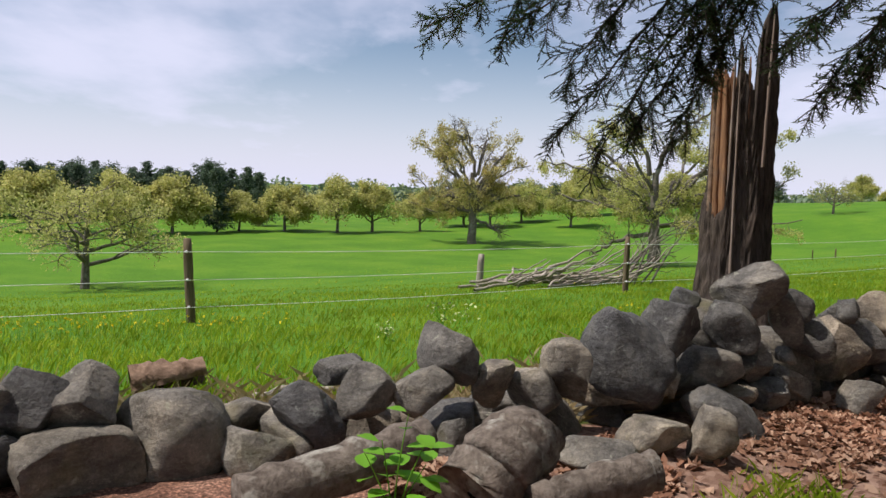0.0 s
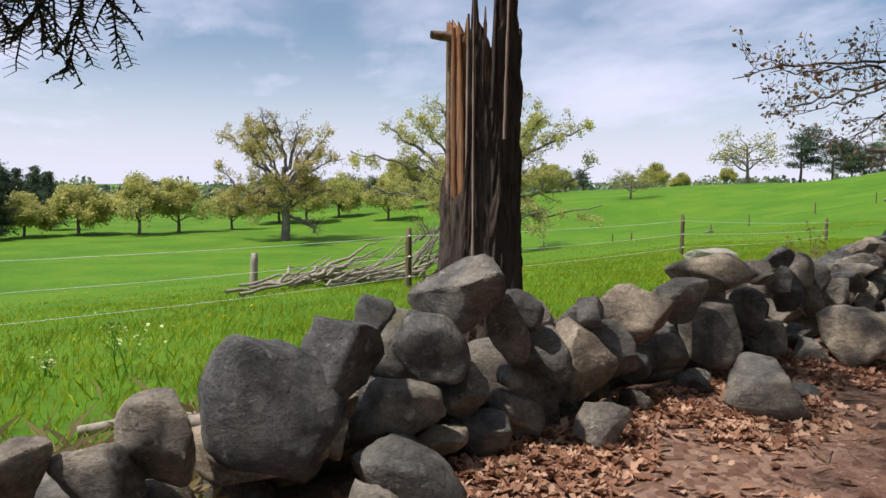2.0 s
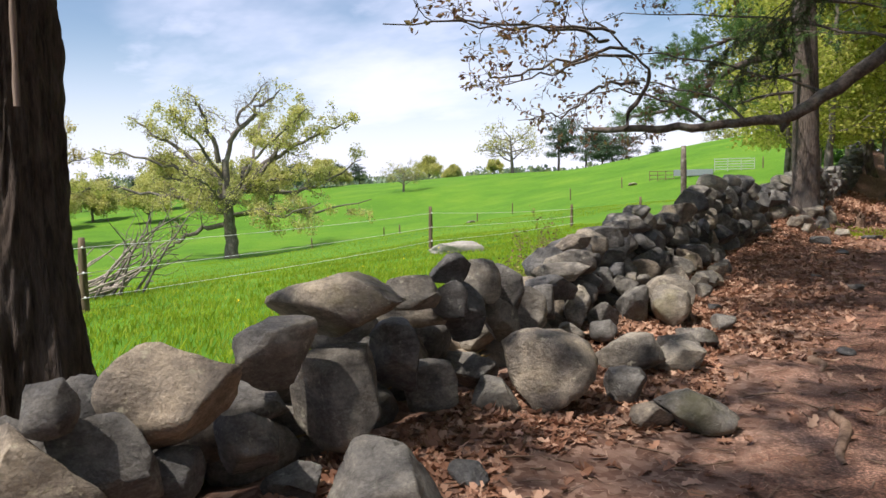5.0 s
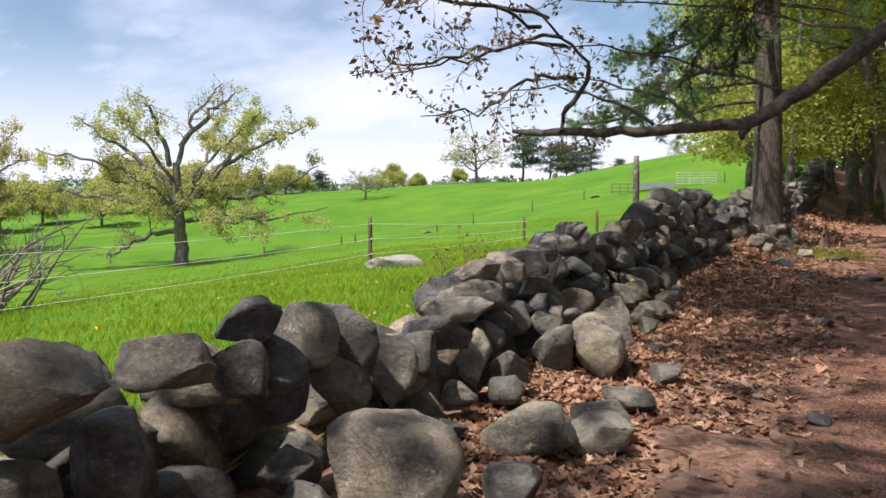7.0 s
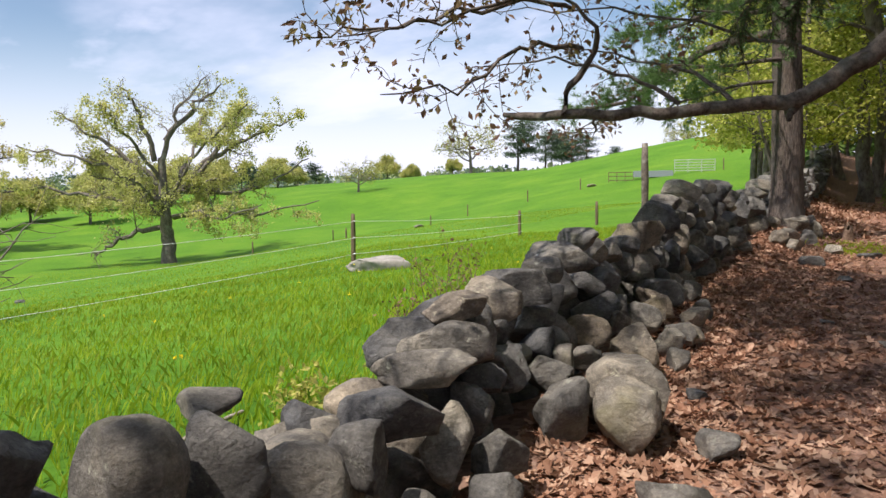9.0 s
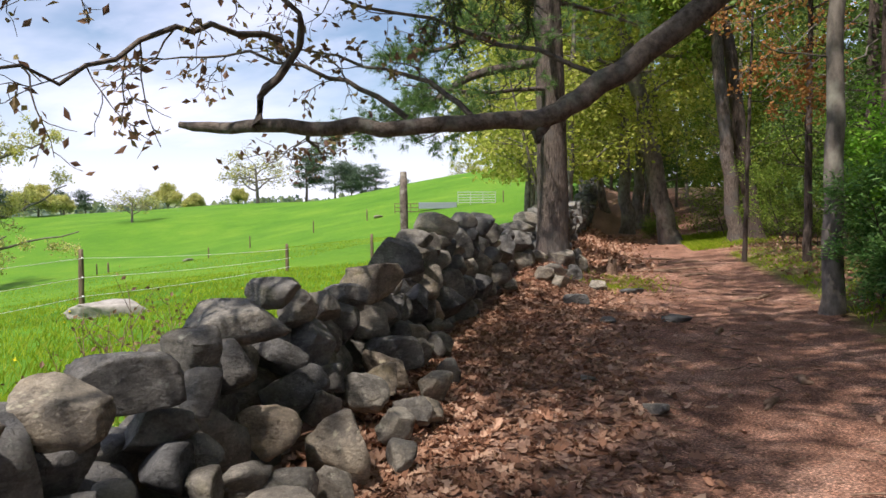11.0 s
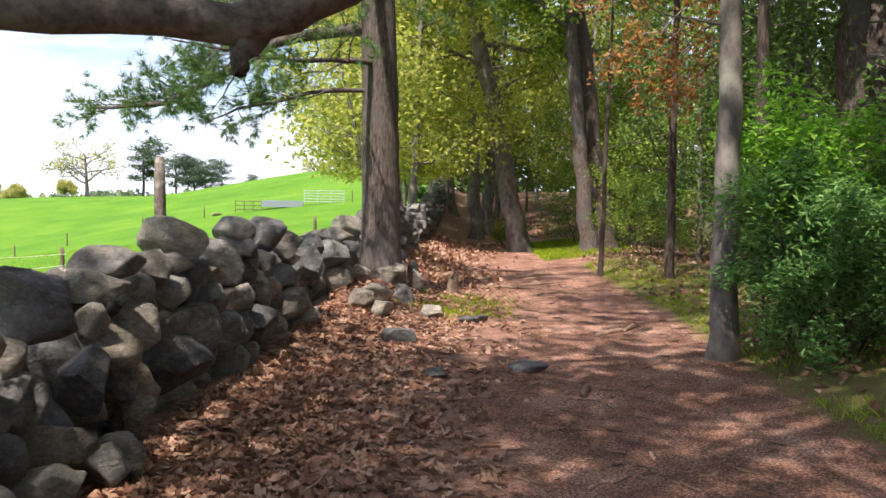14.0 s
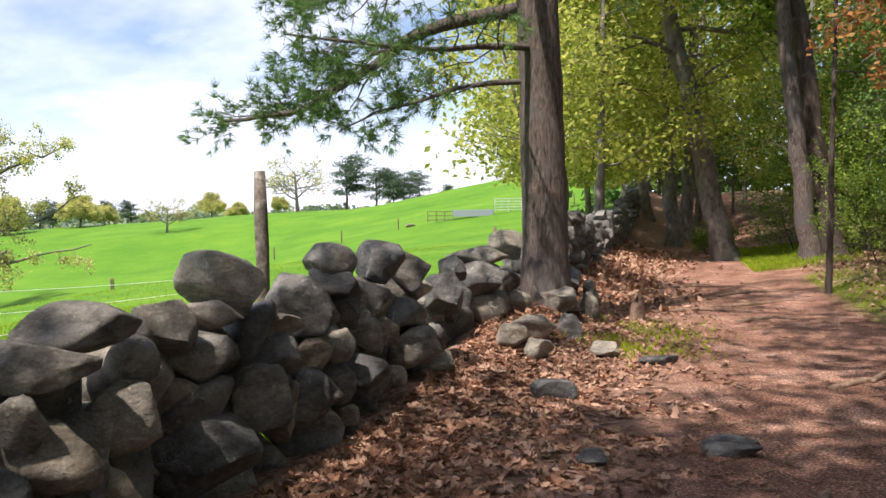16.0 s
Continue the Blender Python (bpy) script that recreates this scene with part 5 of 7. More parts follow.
def oak_limb_tree():
    """The oak whose long low limb hangs over the trail; its trunk stands off the trail."""
    g = np.random.default_rng(83)
    x, y = 16.6, 5.6
    z0 = ground_z(x, y) - 0.1
    trunk = limb_points((x, y, z0), (x, y, 3), (x - 0.2, y, 6.2), (x, y + 0.2, 11), n=16, wob=0.02)
    strands = [(trunk, np.interp(trunk[:, 2], (z0, 1, 6, 11), (0.5, 0.36, 0.3, 0.12)))]
    tips, tips2 = [], []
    low = limb_points((16.4, 5.7, 5.6), (15.0, 6.8, 4.85), (13.4, 8.0, 3.5), (12.4, 8.75, 2.5), (11.95, 9.1, 2.12), (11.75, 9.25, 2.02), (11.3, 9.5, 2.0), (10.8, 9.8, 1.94), (10.3, 10.12, 1.96), (10.1, 10.5, 1.95), (10.0, 10.75, 1.99), n=40, wob=0.012, seed=4)
    strands.append((low, np.interp(np.linspace(0, 1, 40), (0, 0.5, 0.55, 0.8, 0.93, 1), (0.12, 0.064, 0.058, 0.044, 0.034, 0.02))))
    strands.append((limb_points((11.85, 9.2, 2.05), (11.78, 9.23, 1.95), (11.76, 9.22, 1.87), n=5), np.array([0.045, 0.055, 0.052, 0.04, 0.02])))
    q = dict(TWIGS, wob=0.3, kids=(0, 4, 5))
    # the crooked branch that climbs from the limb
    climb = limb_points((10.2, 10.2, 1.95), (10.3, 10.25, 2.2), (10.55, 10.2, 2.45), (10.5, 10.1, 2.65), (10.2, 10.2, 2.9), (9.8, 10.3, 3.2), n=16, wob=0.015, seed=6)
    strands.append((climb, np.linspace(0.034, 0.014, 16)))
    for a, b, c, d in (((10.4, 10.2, 2.5), (9.6, 10.0, 2.45), (8.9, 9.75, 2.05), (8.2, 9.65, 1.98)), ((10.3, 10.2, 2.8), (9.5, 9.8, 2.75), (8.6, 9.7, 2.45), (7.9, 9.6, 2.3)),
                       ((10.2, 10.2, 2.9), (9.2, 10.4, 2.7), (8.4, 10.2, 2.5), (7.7, 9.9, 2.3)), ((10.0, 10.3, 3.0), (8.6, 9.3, 2.85), (7.4, 8.6, 2.65), (6.3, 7.9, 2.5)),
                       ((10.1, 10.3, 3.1), (8.8, 9.8, 3.0), (7.2, 8.9, 2.75), (5.7, 7.6, 2.38)), ((11.0, 9.7, 2.02), (10.8, 10.1, 2.3), (10.3, 10.6, 2.45), (9.8, 10.9, 2.4)),
                       ((11.4, 9.5, 2.05), (11.5, 10.1, 2.4), (11.3, 10.8, 2.6), (11.0, 11.4, 2.7)), ((10.5, 10.1, 1.96), (10.9, 10.6, 1.93), (11.5, 11.2, 1.9), (12.1, 11.8, 1.96)),
                       ((12.2, 8.9, 2.3), (11.6, 9.8, 2.75), (10.9, 10.6, 2.95), (10.2, 11.4, 3.0)), ((12.8, 8.4, 2.9), (12.2, 9.6, 3.3), (11.5, 10.6, 3.5), (10.6, 11.6, 3.5))):
        bough(g, limb_points(a, b, c, d, n=14, wob=0.02, seed=int(d[0] * 10)), 0.022, 0.004, q, 9, 0.55, 1, strands, tips, 0.25)
    crown = scatter(tips[::2], 2, 0.03, g)
    leaves = leaf_mesh("crown", crown, 0.062, LEAF_RED, g, 0.55, 0.1)
    q2 = dict(OAK, kids=(0, 4, 5, 8))
    high = []
    for k in range(6):
        a = k * 1.05 + 0.4
        grow(g, (x, y, 7 + k * 0.6), (math.cos(a), math.sin(a), 0.35), 6.5, 0.12, 2, q2, strands, high)
    # extra boughs above the view, added to shade the wall
    for a, b, c in (((16.6, 5.6, 6.0), (12.6, 8.0, 7.0), (9.2, 9.8, 6.6)), ((16.6, 5.6, 6.6), (12.0, 9.0, 7.8), (8.4, 10.4, 7.4)), ((16.6, 5.6, 5.8), (13.2, 8.9, 6.6), (10.8, 11.2, 6.4)),
                    ((16.6, 5.6, 7.4), (11.4, 7.6, 8.6), (6.8, 9.0, 8.2)), ((16.6, 5.6, 7.0), (13.0, 9.8, 7.8), (11.4, 12.2, 7.4)), ((16.6, 5.6, 8.0), (10.0, 8.6, 9.4), (5.0, 8.4, 8.6))):
        bough(g, limb_points(a, b, c, n=14, wob=0.06, seed=int(c[0] * 7)), 0.11, 0.03, dict(q2, wob=0.16), 13, 2.3, 1, strands, high, 0.35)
    high = [t for t in high if t[0][2] > 5.4]
    # leaf density set by the shade this crown throws on the wall
    top = leaf_mesh("high_crown", scatter(high, 6, 0.35, g), 0.2, LEAF_SPRING, g, 0.7, 0.2)
    t = tree_of("oak_tree", "old oak with a long low grey limb reaching over the trail", strands, [leaves], BARK_LIMB, "tree", (0, 0, 0), "", 9, 0.015, 20)
    tagged(part("high_crown", top, t), kind="stuff")


oak_limb_tree()


def hemlock_spray(name, label, lines, seed, length=0.29, needle=0.021, per=26, kids=34):
    """Hanging evergreen boughs: flat twigs set with short needles."""
    g = np.random.default_rng(seed)
    root = thing(name, label, "tree branch")
    strands, tips = [], []
    q = dict(wob=0.1, up=(-0.05, -0.05, -0.03), kids=(0, 11, 6), angle=(42, 48, 45), ratio=(0.5, 0.5, 0.5), first=(0.1, 0.08, 0.2), taper=0.8, thin=0.5)
    for line in lines:
        sub = []
        bough(g, limb_points(*line, n=14, wob=0.006, seed=seed), 0.009, 0.002, q, kids, length, 1, sub, tips, 0.3, 0.32, 0.22)
        strands.append(sub[0])
        strands += [(p, np.minimum(r, 0.0022)) for p, r in sub[1:]]
    for st in strands:
        if st[1][0] > 0.008:
            part("branch", tubes("branch", [st], BARK_DARK, 5), root)
    tagged(part("twig_growth", tubes("twig_growth", [st for st in strands if st[1][0] <= 0.008], BARK_DARK, 3), root), kind="stuff")
    ps, ds, ns = [], [], []
    for pts, rad in strands:
        if rad[0] > 0.008:
            continue
        seg = np.linalg.norm(np.diff(pts, axis=0), axis=1).sum()
        m = max(6, int(seg / 0.0048))
        f = np.linspace(0.03, 1, m) * (len(pts) - 1)
        p = np.stack([np.interp(f, np.arange(len(pts)), pts[:, k]) for k in range(3)], 1)
        d = unit(np.gradient(p, axis=0))
        side = unit(np.cross(d, [0, 0, 1.0])) * np.where(np.arange(m) % 2, 1, -1)[:, None]
        ps.append(p)
        ds.append(unit(side + d * 0.45 + g.normal(0, 0.18, p.shape)))
    p, d = np.concatenate(ps), np.concatenate(ds)
    w = unit(np.cross(d, [0.1, 0.2, 1.0])) * 0.0026
    tip = p + d * needle * g.uniform(0.7, 1.2, (len(p), 1))
    v = np.stack([p - w, p + w, tip + w * 0.6, tip - w * 0.6], 1).reshape(-1, 3)
    tagged(part("needle_growth", mesh_from("needle_growth", v, np.arange(4 * len(p)).reshape(-1, 4), NEEDLE_DARK, False), root), kind="stuff")
    return root


hemlock_spray("hemlock_branch", "drooping dark green hemlock branch hanging over the wall", [
    ((1.62, 2.7, 2.75), (1.35, 2.85, 2.4), (1.05, 3.02, 2.0), (0.83, 3.14, 1.7)),
    ((1.62, 2.7, 2.75), (1.38, 2.8, 2.35), (1.15, 2.98, 1.95), (0.99, 3.08, 1.63)),
    ((1.62, 2.72, 2.7), (1.45, 2.82, 2.3), (1.25, 2.95, 1.98), (1.12, 3.05, 1.74)),
    ((1.66, 2.74, 2.7), (1.52, 2.82, 2.3), (1.38, 2.94, 2.0), (1.28, 3.02, 1.75)),
    ((1.62, 2.7, 2.8), (1.3, 2.85, 2.5), (1.05, 3.0, 2.2), (0.86, 3.1, 1.96)),
    ((1.62, 2.7, 2.8), (1.42, 2.82, 2.5), (1.35, 2.9, 2.2), (1.33, 2.98, 1.98)),
    ((1.5, 2.75, 2.8), (1.05, 2.92, 2.5), (0.65, 3.05, 2.28), (0.33, 3.12, 2.12)),
    ((1.5, 2.75, 2.75), (1.15, 2.9, 2.45), (0.85, 3.05, 2.25), (0.6, 3.1, 2.11))], 91, 0.24, 0.019, kids=17)
hemlock_spray("hemlock_branch", "drooping dark green hemlock branch hanging over the wall", [
    ((2.05, 2.35, 2.6), (1.9, 2.5, 2.3), (1.75, 2.6, 2.05), (1.62, 2.66, 1.84)), ((2.05, 2.35, 2.6), (1.92, 2.45, 2.3), (1.8, 2.54, 2.05), (1.71, 2.61, 1.88)),
    ((2.0, 2.4, 2.6), (1.8, 2.55, 2.35), (1.65, 2.62, 2.15), (1.52, 2.69, 2.02))], 92, 0.22, 0.019, kids=15)
hemlock_spray("hemlock_branch", "dark hemlock boughs hanging from above the trail", [
    ((10.6, 7.2, 3.6), (10.1, 7.5, 3.2), (9.6, 7.9, 2.75), (9.2, 8.15, 2.35)), ((10.6, 7.2, 3.6), (10.1, 7.7, 3.1), (9.9, 8.1, 2.6), (9.75, 8.3, 2.25)),
    ((10.6, 7.3, 3.6), (10.4, 7.8, 3.1), (10.3, 8.1, 2.7), (10.25, 8.2, 2.4))], 93, 0.42, 0.022, kids=16)

# ---- woodland ----
def trunk_tree(x, y, r, tall, lean=(0, 0), bark=None, label="grey woodland trunk beside the trail", stubs=6, seed=1, crown=None, crown_n=0, crown_size=0.2, low=5.0, reach=3.0):
    g = np.random.default_rng(seed)
    z0 = ground_z(x, y) - 0.15
    line = limb_points((0, 0, z0), (lean[0] * 0.3, lean[1] * 0.3, tall * 0.3), (lean[0] * 0.65, lean[1] * 0.65, tall * 0.65), (lean[0], lean[1], tall), n=24, wob=r * 0.12, seed=seed)
    line[:, 0] += x
    line[:, 1] += y
    rad = np.interp(line[:, 2] - z0, (0, 0.3, 1.0, tall), (r * 1.45, r * 1.12, r, r * 0.4))
    strands, tips = [(line, rad)], []
    q = dict(TWIGS, wob=0.16, kids=(0, 3, 4))
    for k in range(stubs):
        zz = g.uniform(1.6, min(tall, low + 1))
        i = np.searchsorted(line[:, 2], zz)
        a = g.uniform(0, 6.28)
        grow(g, line[min(i, 22)], (math.cos(a), math.sin(a), g.normal(0.05, 0.2)), g.uniform(0.5, 1.5), 0.016, 1, q, strands, [])
    made = []
    if crown:
        for k in range(11):
            zz = low + (tall - low) * (k + g.random()) / 11
            i = min(np.searchsorted(line[:, 2], zz), 22)
            a = k * 2.4 + g.random()
            grow(g, line[i], (math.cos(a), math.sin(a), 0.25), reach * g.uniform(0.7, 1.2), r * 0.25, 1, dict(TWIGS, kids=(0, 8, 8)), strands, tips)
        per = max(1, crown_n // max(1, len(tips)))
        pts = scatter(tips, per, 0.28, g)
        pts = pts[pts[:, 2] > ground_z(x, y) + 1.7]
        made = [leaf_mesh("crown", pts, crown_size, crown, g, 0.65, 0.35)]
    return tree_of("tree", label, strands, made, bark or BARK_GREY, "tree", (0, 0, 0), "woodland trees", 6, 0.03, 5)


trunk_tree(17.95, 9.1, 0.125, 9, (0.25, 0.05), label="slim grey trunk with healed knots at the trail edge", stubs=3, seed=101, crown=LEAF_DEEP, crown_n=3500, crown_size=0.17, low=5.5)
trunk_tree(34.4, 19.2, 0.34, 15, (-2.6, 2.4), label="leaning grey trunk beside the narrowing trail", stubs=4, seed=102, crown=LEAF_YELLOW, crown_n=6000, crown_size=0.2, low=4.5, reach=4.0)
trunk_tree(32.7, 16.15, 0.24, 15, (-1.3, 1.1), BARK_PINE, seed=103, crown=LEAF_GREEN, crown_n=8000, crown_size=0.2, low=5.0, reach=3.6)
trunk_tree(33.5, 15.8, 0.26, 15, (-1.9, 1.6), BARK_DARK, "dark woodland trunk beside a paler one", seed=104, crown=LEAF_GREEN, crown_n=6000, crown_size=0.2, low=6.0, reach=3.6)
trunk_tree(26.0, 13.3, 0.055, 6.5, (0.1, -0.1), BARK_DARK, "thin dark sapling stem at the trail edge", 4, 105)
trunk_tree(24.75, 11.5, 0.085, 8, (0.1, 0.05), BARK_DARK, "thin dark woodland stem at the trail edge", 8, 106, LEAF_DEEP, 2500, 0.16, 4.5, 2.2)
trunk_tree(38.3, 23.2, 0.28, 14, (-0.5, 0.3), seed=107, crown=LEAF_YELLOW, crown_n=5000, crown_size=0.22, low=4.0, reach=4.2)
trunk_tree(40.5, 23.9, 0.26, 14, (0.5, -0.3), seed=108, crown=LEAF_YELLOW, crown_n=4500, crown_size=0.22, low=4.0, reach=4.2)
trunk_tree(44, 27.6, 0.22, 13, (-1.5, 1.3), seed=109, crown=LEAF_YELLOW, crown_n=4500, crown_size=0.24, low=3.0, reach=4.4)
trunk_tree(26.0, 8.7, 0.3, 14, (0.1, 0), BARK_PINE, "tall rough-barked woodland pine trunk", 22, 110)
trunk_tree(26.9, 8.4, 0.3, 14, (0.3, 0.1), BARK_PINE, "tall rough-barked woodland pine trunk", 18, 111, LEAF_DEEP, 5000, 0.2, 5.5, 3)
trunk_tree(32.8, 10.4, 0.36, 14, (-0.6, 0.3), BARK_PINE, "tall rough-barked woodland pine trunk", 5, 112, LEAF_DEEP, 5000, 0.22, 5.5, 3)
trunk_tree(21.2, 7.6, 0.06, 7, (0.3, 0.2), BARK_GREY, "thin bare stem with dead twigs", 24, 113)
trunk_tree(23.2, 9.7, 0.11, 11, (0.2, 0.1), BARK_DARK, "dark shaded trunk among dead twigs", 16, 115)
trunk_tree(22.2, 5.6, 0.2, 13, (0.2, 0.2), BARK_PINE, "tall rough-barked woodland pine trunk", 16, 116)
trunk_tree(28.6, 11.2, 0.16, 12, (0.3, 0.2), BARK_DARK, "dark shaded trunk among dead twigs", 12, 117)
trunk_tree(29.8, 8.0, 0.2, 12, (-0.3, 0.2), BARK_GREY, "grey shaded trunk deep in the woods", 10, 118)
trunk_tree(23.4, 16.9, 0.05, 4.5, (-0.9, 0.7), BARK_GREY, "thin leaning sapling by the wall", 5, 114, LEAF_YELLOW, 2500, 0.13, 1.9, 1.6)

# smaller trees of the understorey, built once and set out through the woods
def understorey(seed, tall, leaf, n, size, low, reach, label, bark=None):
    return trunk_tree(0, 0, 0.05 + tall * 0.006, tall, (0.2, 0.1), bark, label, 2, seed, leaf, n, size, low, reach)


KINDS = [understorey(201, 6.0, LEAF_DEEP, 11000, 0.11, 0.9, 2.0, "young dark green evergreen of the woodland understorey"),
         understorey(202, 7.0, LEAF_GREEN, 11000, 0.115, 1.0, 2.3, "young green-leaved tree of the woodland understorey"),
         understorey(203, 8.0, LEAF_YELLOW, 9000, 0.12, 1.6, 2.6, "young tree with sunlit yellow-green spring leaves"),
         understorey(204, 9.0, LEAF_DEEP, 10000, 0.13, 3.0, 2.6, "shaded dark-leaved woodland tree")]
base_z = ground_z(0, 0)
g_wood = np.random.default_rng(301)
first_use = set()


def set_out(kind, x, y, k, turn):
    m = pose(x, y, ground_z(x, y) - base_z * k, 0, 0, turn) @ Matrix.Diagonal((k, k, k, 1))
    if kind in first_use:
        return copy_thing(KINDS[kind], m)
    first_use.add(kind)
    KINDS[kind].matrix_basis = m
    return KINDS[kind]


for s, u, kind, k in ((26, -7.5, 0, 0.8), (29, -8.5, 1, 0.9), (33, -7.0, 1, 0.8), (37, -8, 0, 1.0), (42, -7, 1, 1.0), (20, -10, 3, 1.0), (23, -13, 0, 1.1), (28, -12, 3, 1.1), 
                      (33, -11, 0, 1.1), (39, -12, 3, 1.2), (46, -9, 0, 1.1), (52, -6, 1, 1.2), (48, -4.5, 0, 1.0), (57, -3.5, 1, 1.2), (60, -1, 0, 1.3), (64, -4, 0, 1.4), (68, 0, 2, 1.4), (30, -15, 0, 1.2),
                      (38, -17, 3, 1.3), (22, -17, 0, 1.2), (17, -15, 3, 1.2), (46, -15, 0, 1.3), (55, -11, 3, 1.4), (14, -13, 0, 1.0), (13, -18, 3, 1.3), (26, -21, 0, 1.4), (34, -22, 0, 1.4), (44, -22, 3, 1.4),
                      (31, 0.2, 2, 0.95), (33.5, 1.4, 2, 1.0), (39, 2.4, 2, 1.15), (36, 1.6, 2, 1.0), (41, 1.0, 2, 1.1), (46, 1.8, 2, 1.1), (52, 1.0, 2, 1.2), (58, 2.5, 2, 1.2), (44, -3.0, 2, 1.1), (36, -6.2, 2, 0.9),
                      (12, -9, 0, 0.8), (10.5, -11.5, 3, 1.0), (8, -10, 0, 1.0), (50, -18, 0, 1.5), (60, -12, 0, 1.5), (20, -24, 3, 1.5), (28, -28, 0, 1.6), (40, -30, 3, 1.7), (54, -26, 0, 1.7)):
    x, y = spot(s + g_wood.uniform(-0.6, 0.6), u + g_wood.uniform(-0.5, 0.5))
    set_out(kind, x, y, k, g_wood.uniform(0, 360))
for k in range(34):
    s, u = g_wood.uniform(16, 62), -g_wood.uniform(8.5, 26)
    x, y = spot(s, u)
    trunk_tree(x, y, g_wood.uniform(0.1, 0.24), 13, (g_wood.normal(0, 0.4), g_wood.normal(0, 0.4)), (BARK_DARK, BARK_PINE, BARK_GREY)[k % 3], "straight trunk standing deep in the shaded woods", 4, 400 + k)
# unseen woods added behind the walker's back, to keep skylight off the wall's face
for s, u, kind, k in ((-16, -9, 3, 1.2), (-12, -11, 0, 1.2), (-9, -8.8, 3, 1.3), (-5.5, -10.5, 0, 1.3), (-2.5, -9.2, 3, 1.4), (1, -10.8, 0, 1.2), (4, -9.5, 3, 1.3), (-14, -15, 3, 1.6), (-7, -15, 0, 1.7), (0, -15, 3, 1.7), (6, -15, 0, 1.6), (-20, -13, 0, 1.5), (-24, -8, 3, 1.4)):
    x, y = spot(s, u)
    set_out(kind, x, y, k, g_wood.uniform(0, 360))
# unseen trees added on the near side, whose crowns shade the trail and wall
for k, (x, y, lx, ly, n, reach) in enumerate(((3.6, -0.6, -1.4, 4.6, 3400, 5.0), (7.4, 1.8, -1.0, 1.6, 2600, 6.0))):
    trunk_tree(x, y, 0.26, 14, (lx, ly), BARK_PINE, "tall unseen tree added so that its crown shades the trail", 0, 500 + k, LEAF_DEEP, n, 0.26, 6.5, reach)


def deep_woods():
    """The closed far side of the woods."""
    g = np.random.default_rng(771)
    n = 16000
    s = np.concatenate([g.uniform(64, 84, n), g.uniform(-10, 75, n)])
    u = np.concatenate([g.uniform(-46, 5, n), g.uniform(-46, -30, n)])
    x, y = spot(s, u)
    z = height(x, y) + 15 * g.uniform(0, 1, 2 * n) ** 1.2
    ob = new("deep_woods", leaf_mesh("deep_woods", np.stack([x, y, z], 1), 0.75, LEAF_DEEP, g, 0.7, 0.3))
    tagged(ob, "dense dark green foliage deep in the woods", "woods", kind="stuff")


deep_woods()

# ---- ground cover ----
def lobed_leaves(name, x, y, z, size, material, gen, curl=0.5):
    """Fallen oak leaves: lobed outlines, curled and tipped."""
    out = np.array([(0, 0), (0.12, 0.17), (0.3, 0.11), (0.42, 0.27), (0.6, 0.13), (0.74, 0.22), (1, 0), (0.74, -0.2), (0.6, -0.12), (0.44, -0.27), (0.3, -0.1), (0.13, -0.16)])
    n, k = len(x), len(out)
    sz = size * gen.uniform(0.6, 1.25, n)
    a = gen.uniform(0, 6.28, n)
    px = (out[None, :, 0] - 0.5) * sz[:, None]
    py = out[None, :, 1] * sz[:, None] * gen.uniform(0.8, 1.3, n)[:, None]
    c1, c2 = gen.normal(0, curl, n)[:, None], gen.normal(0.4, curl, n)[:, None]
    t1, t2 = gen.normal(0, 0.3, n)[:, None], gen.normal(0, 0.35, n)[:, None]
    pz = (c1 * px ** 2 + c2 * py ** 2 * 3) / sz[:, None] + t1 * px + t2 * py
    v = np.stack([x[:, None] + px * np.cos(a)[:, None] - py * np.sin(a)[:, None], y[:, None] + px * np.sin(a)[:, None] + py * np.cos(a)[:, None], z[:, None] + pz + 0.012], -1)
    return mesh_from(name, v.reshape(-1, 3), np.arange(n * k).reshape(n, k), material, False)


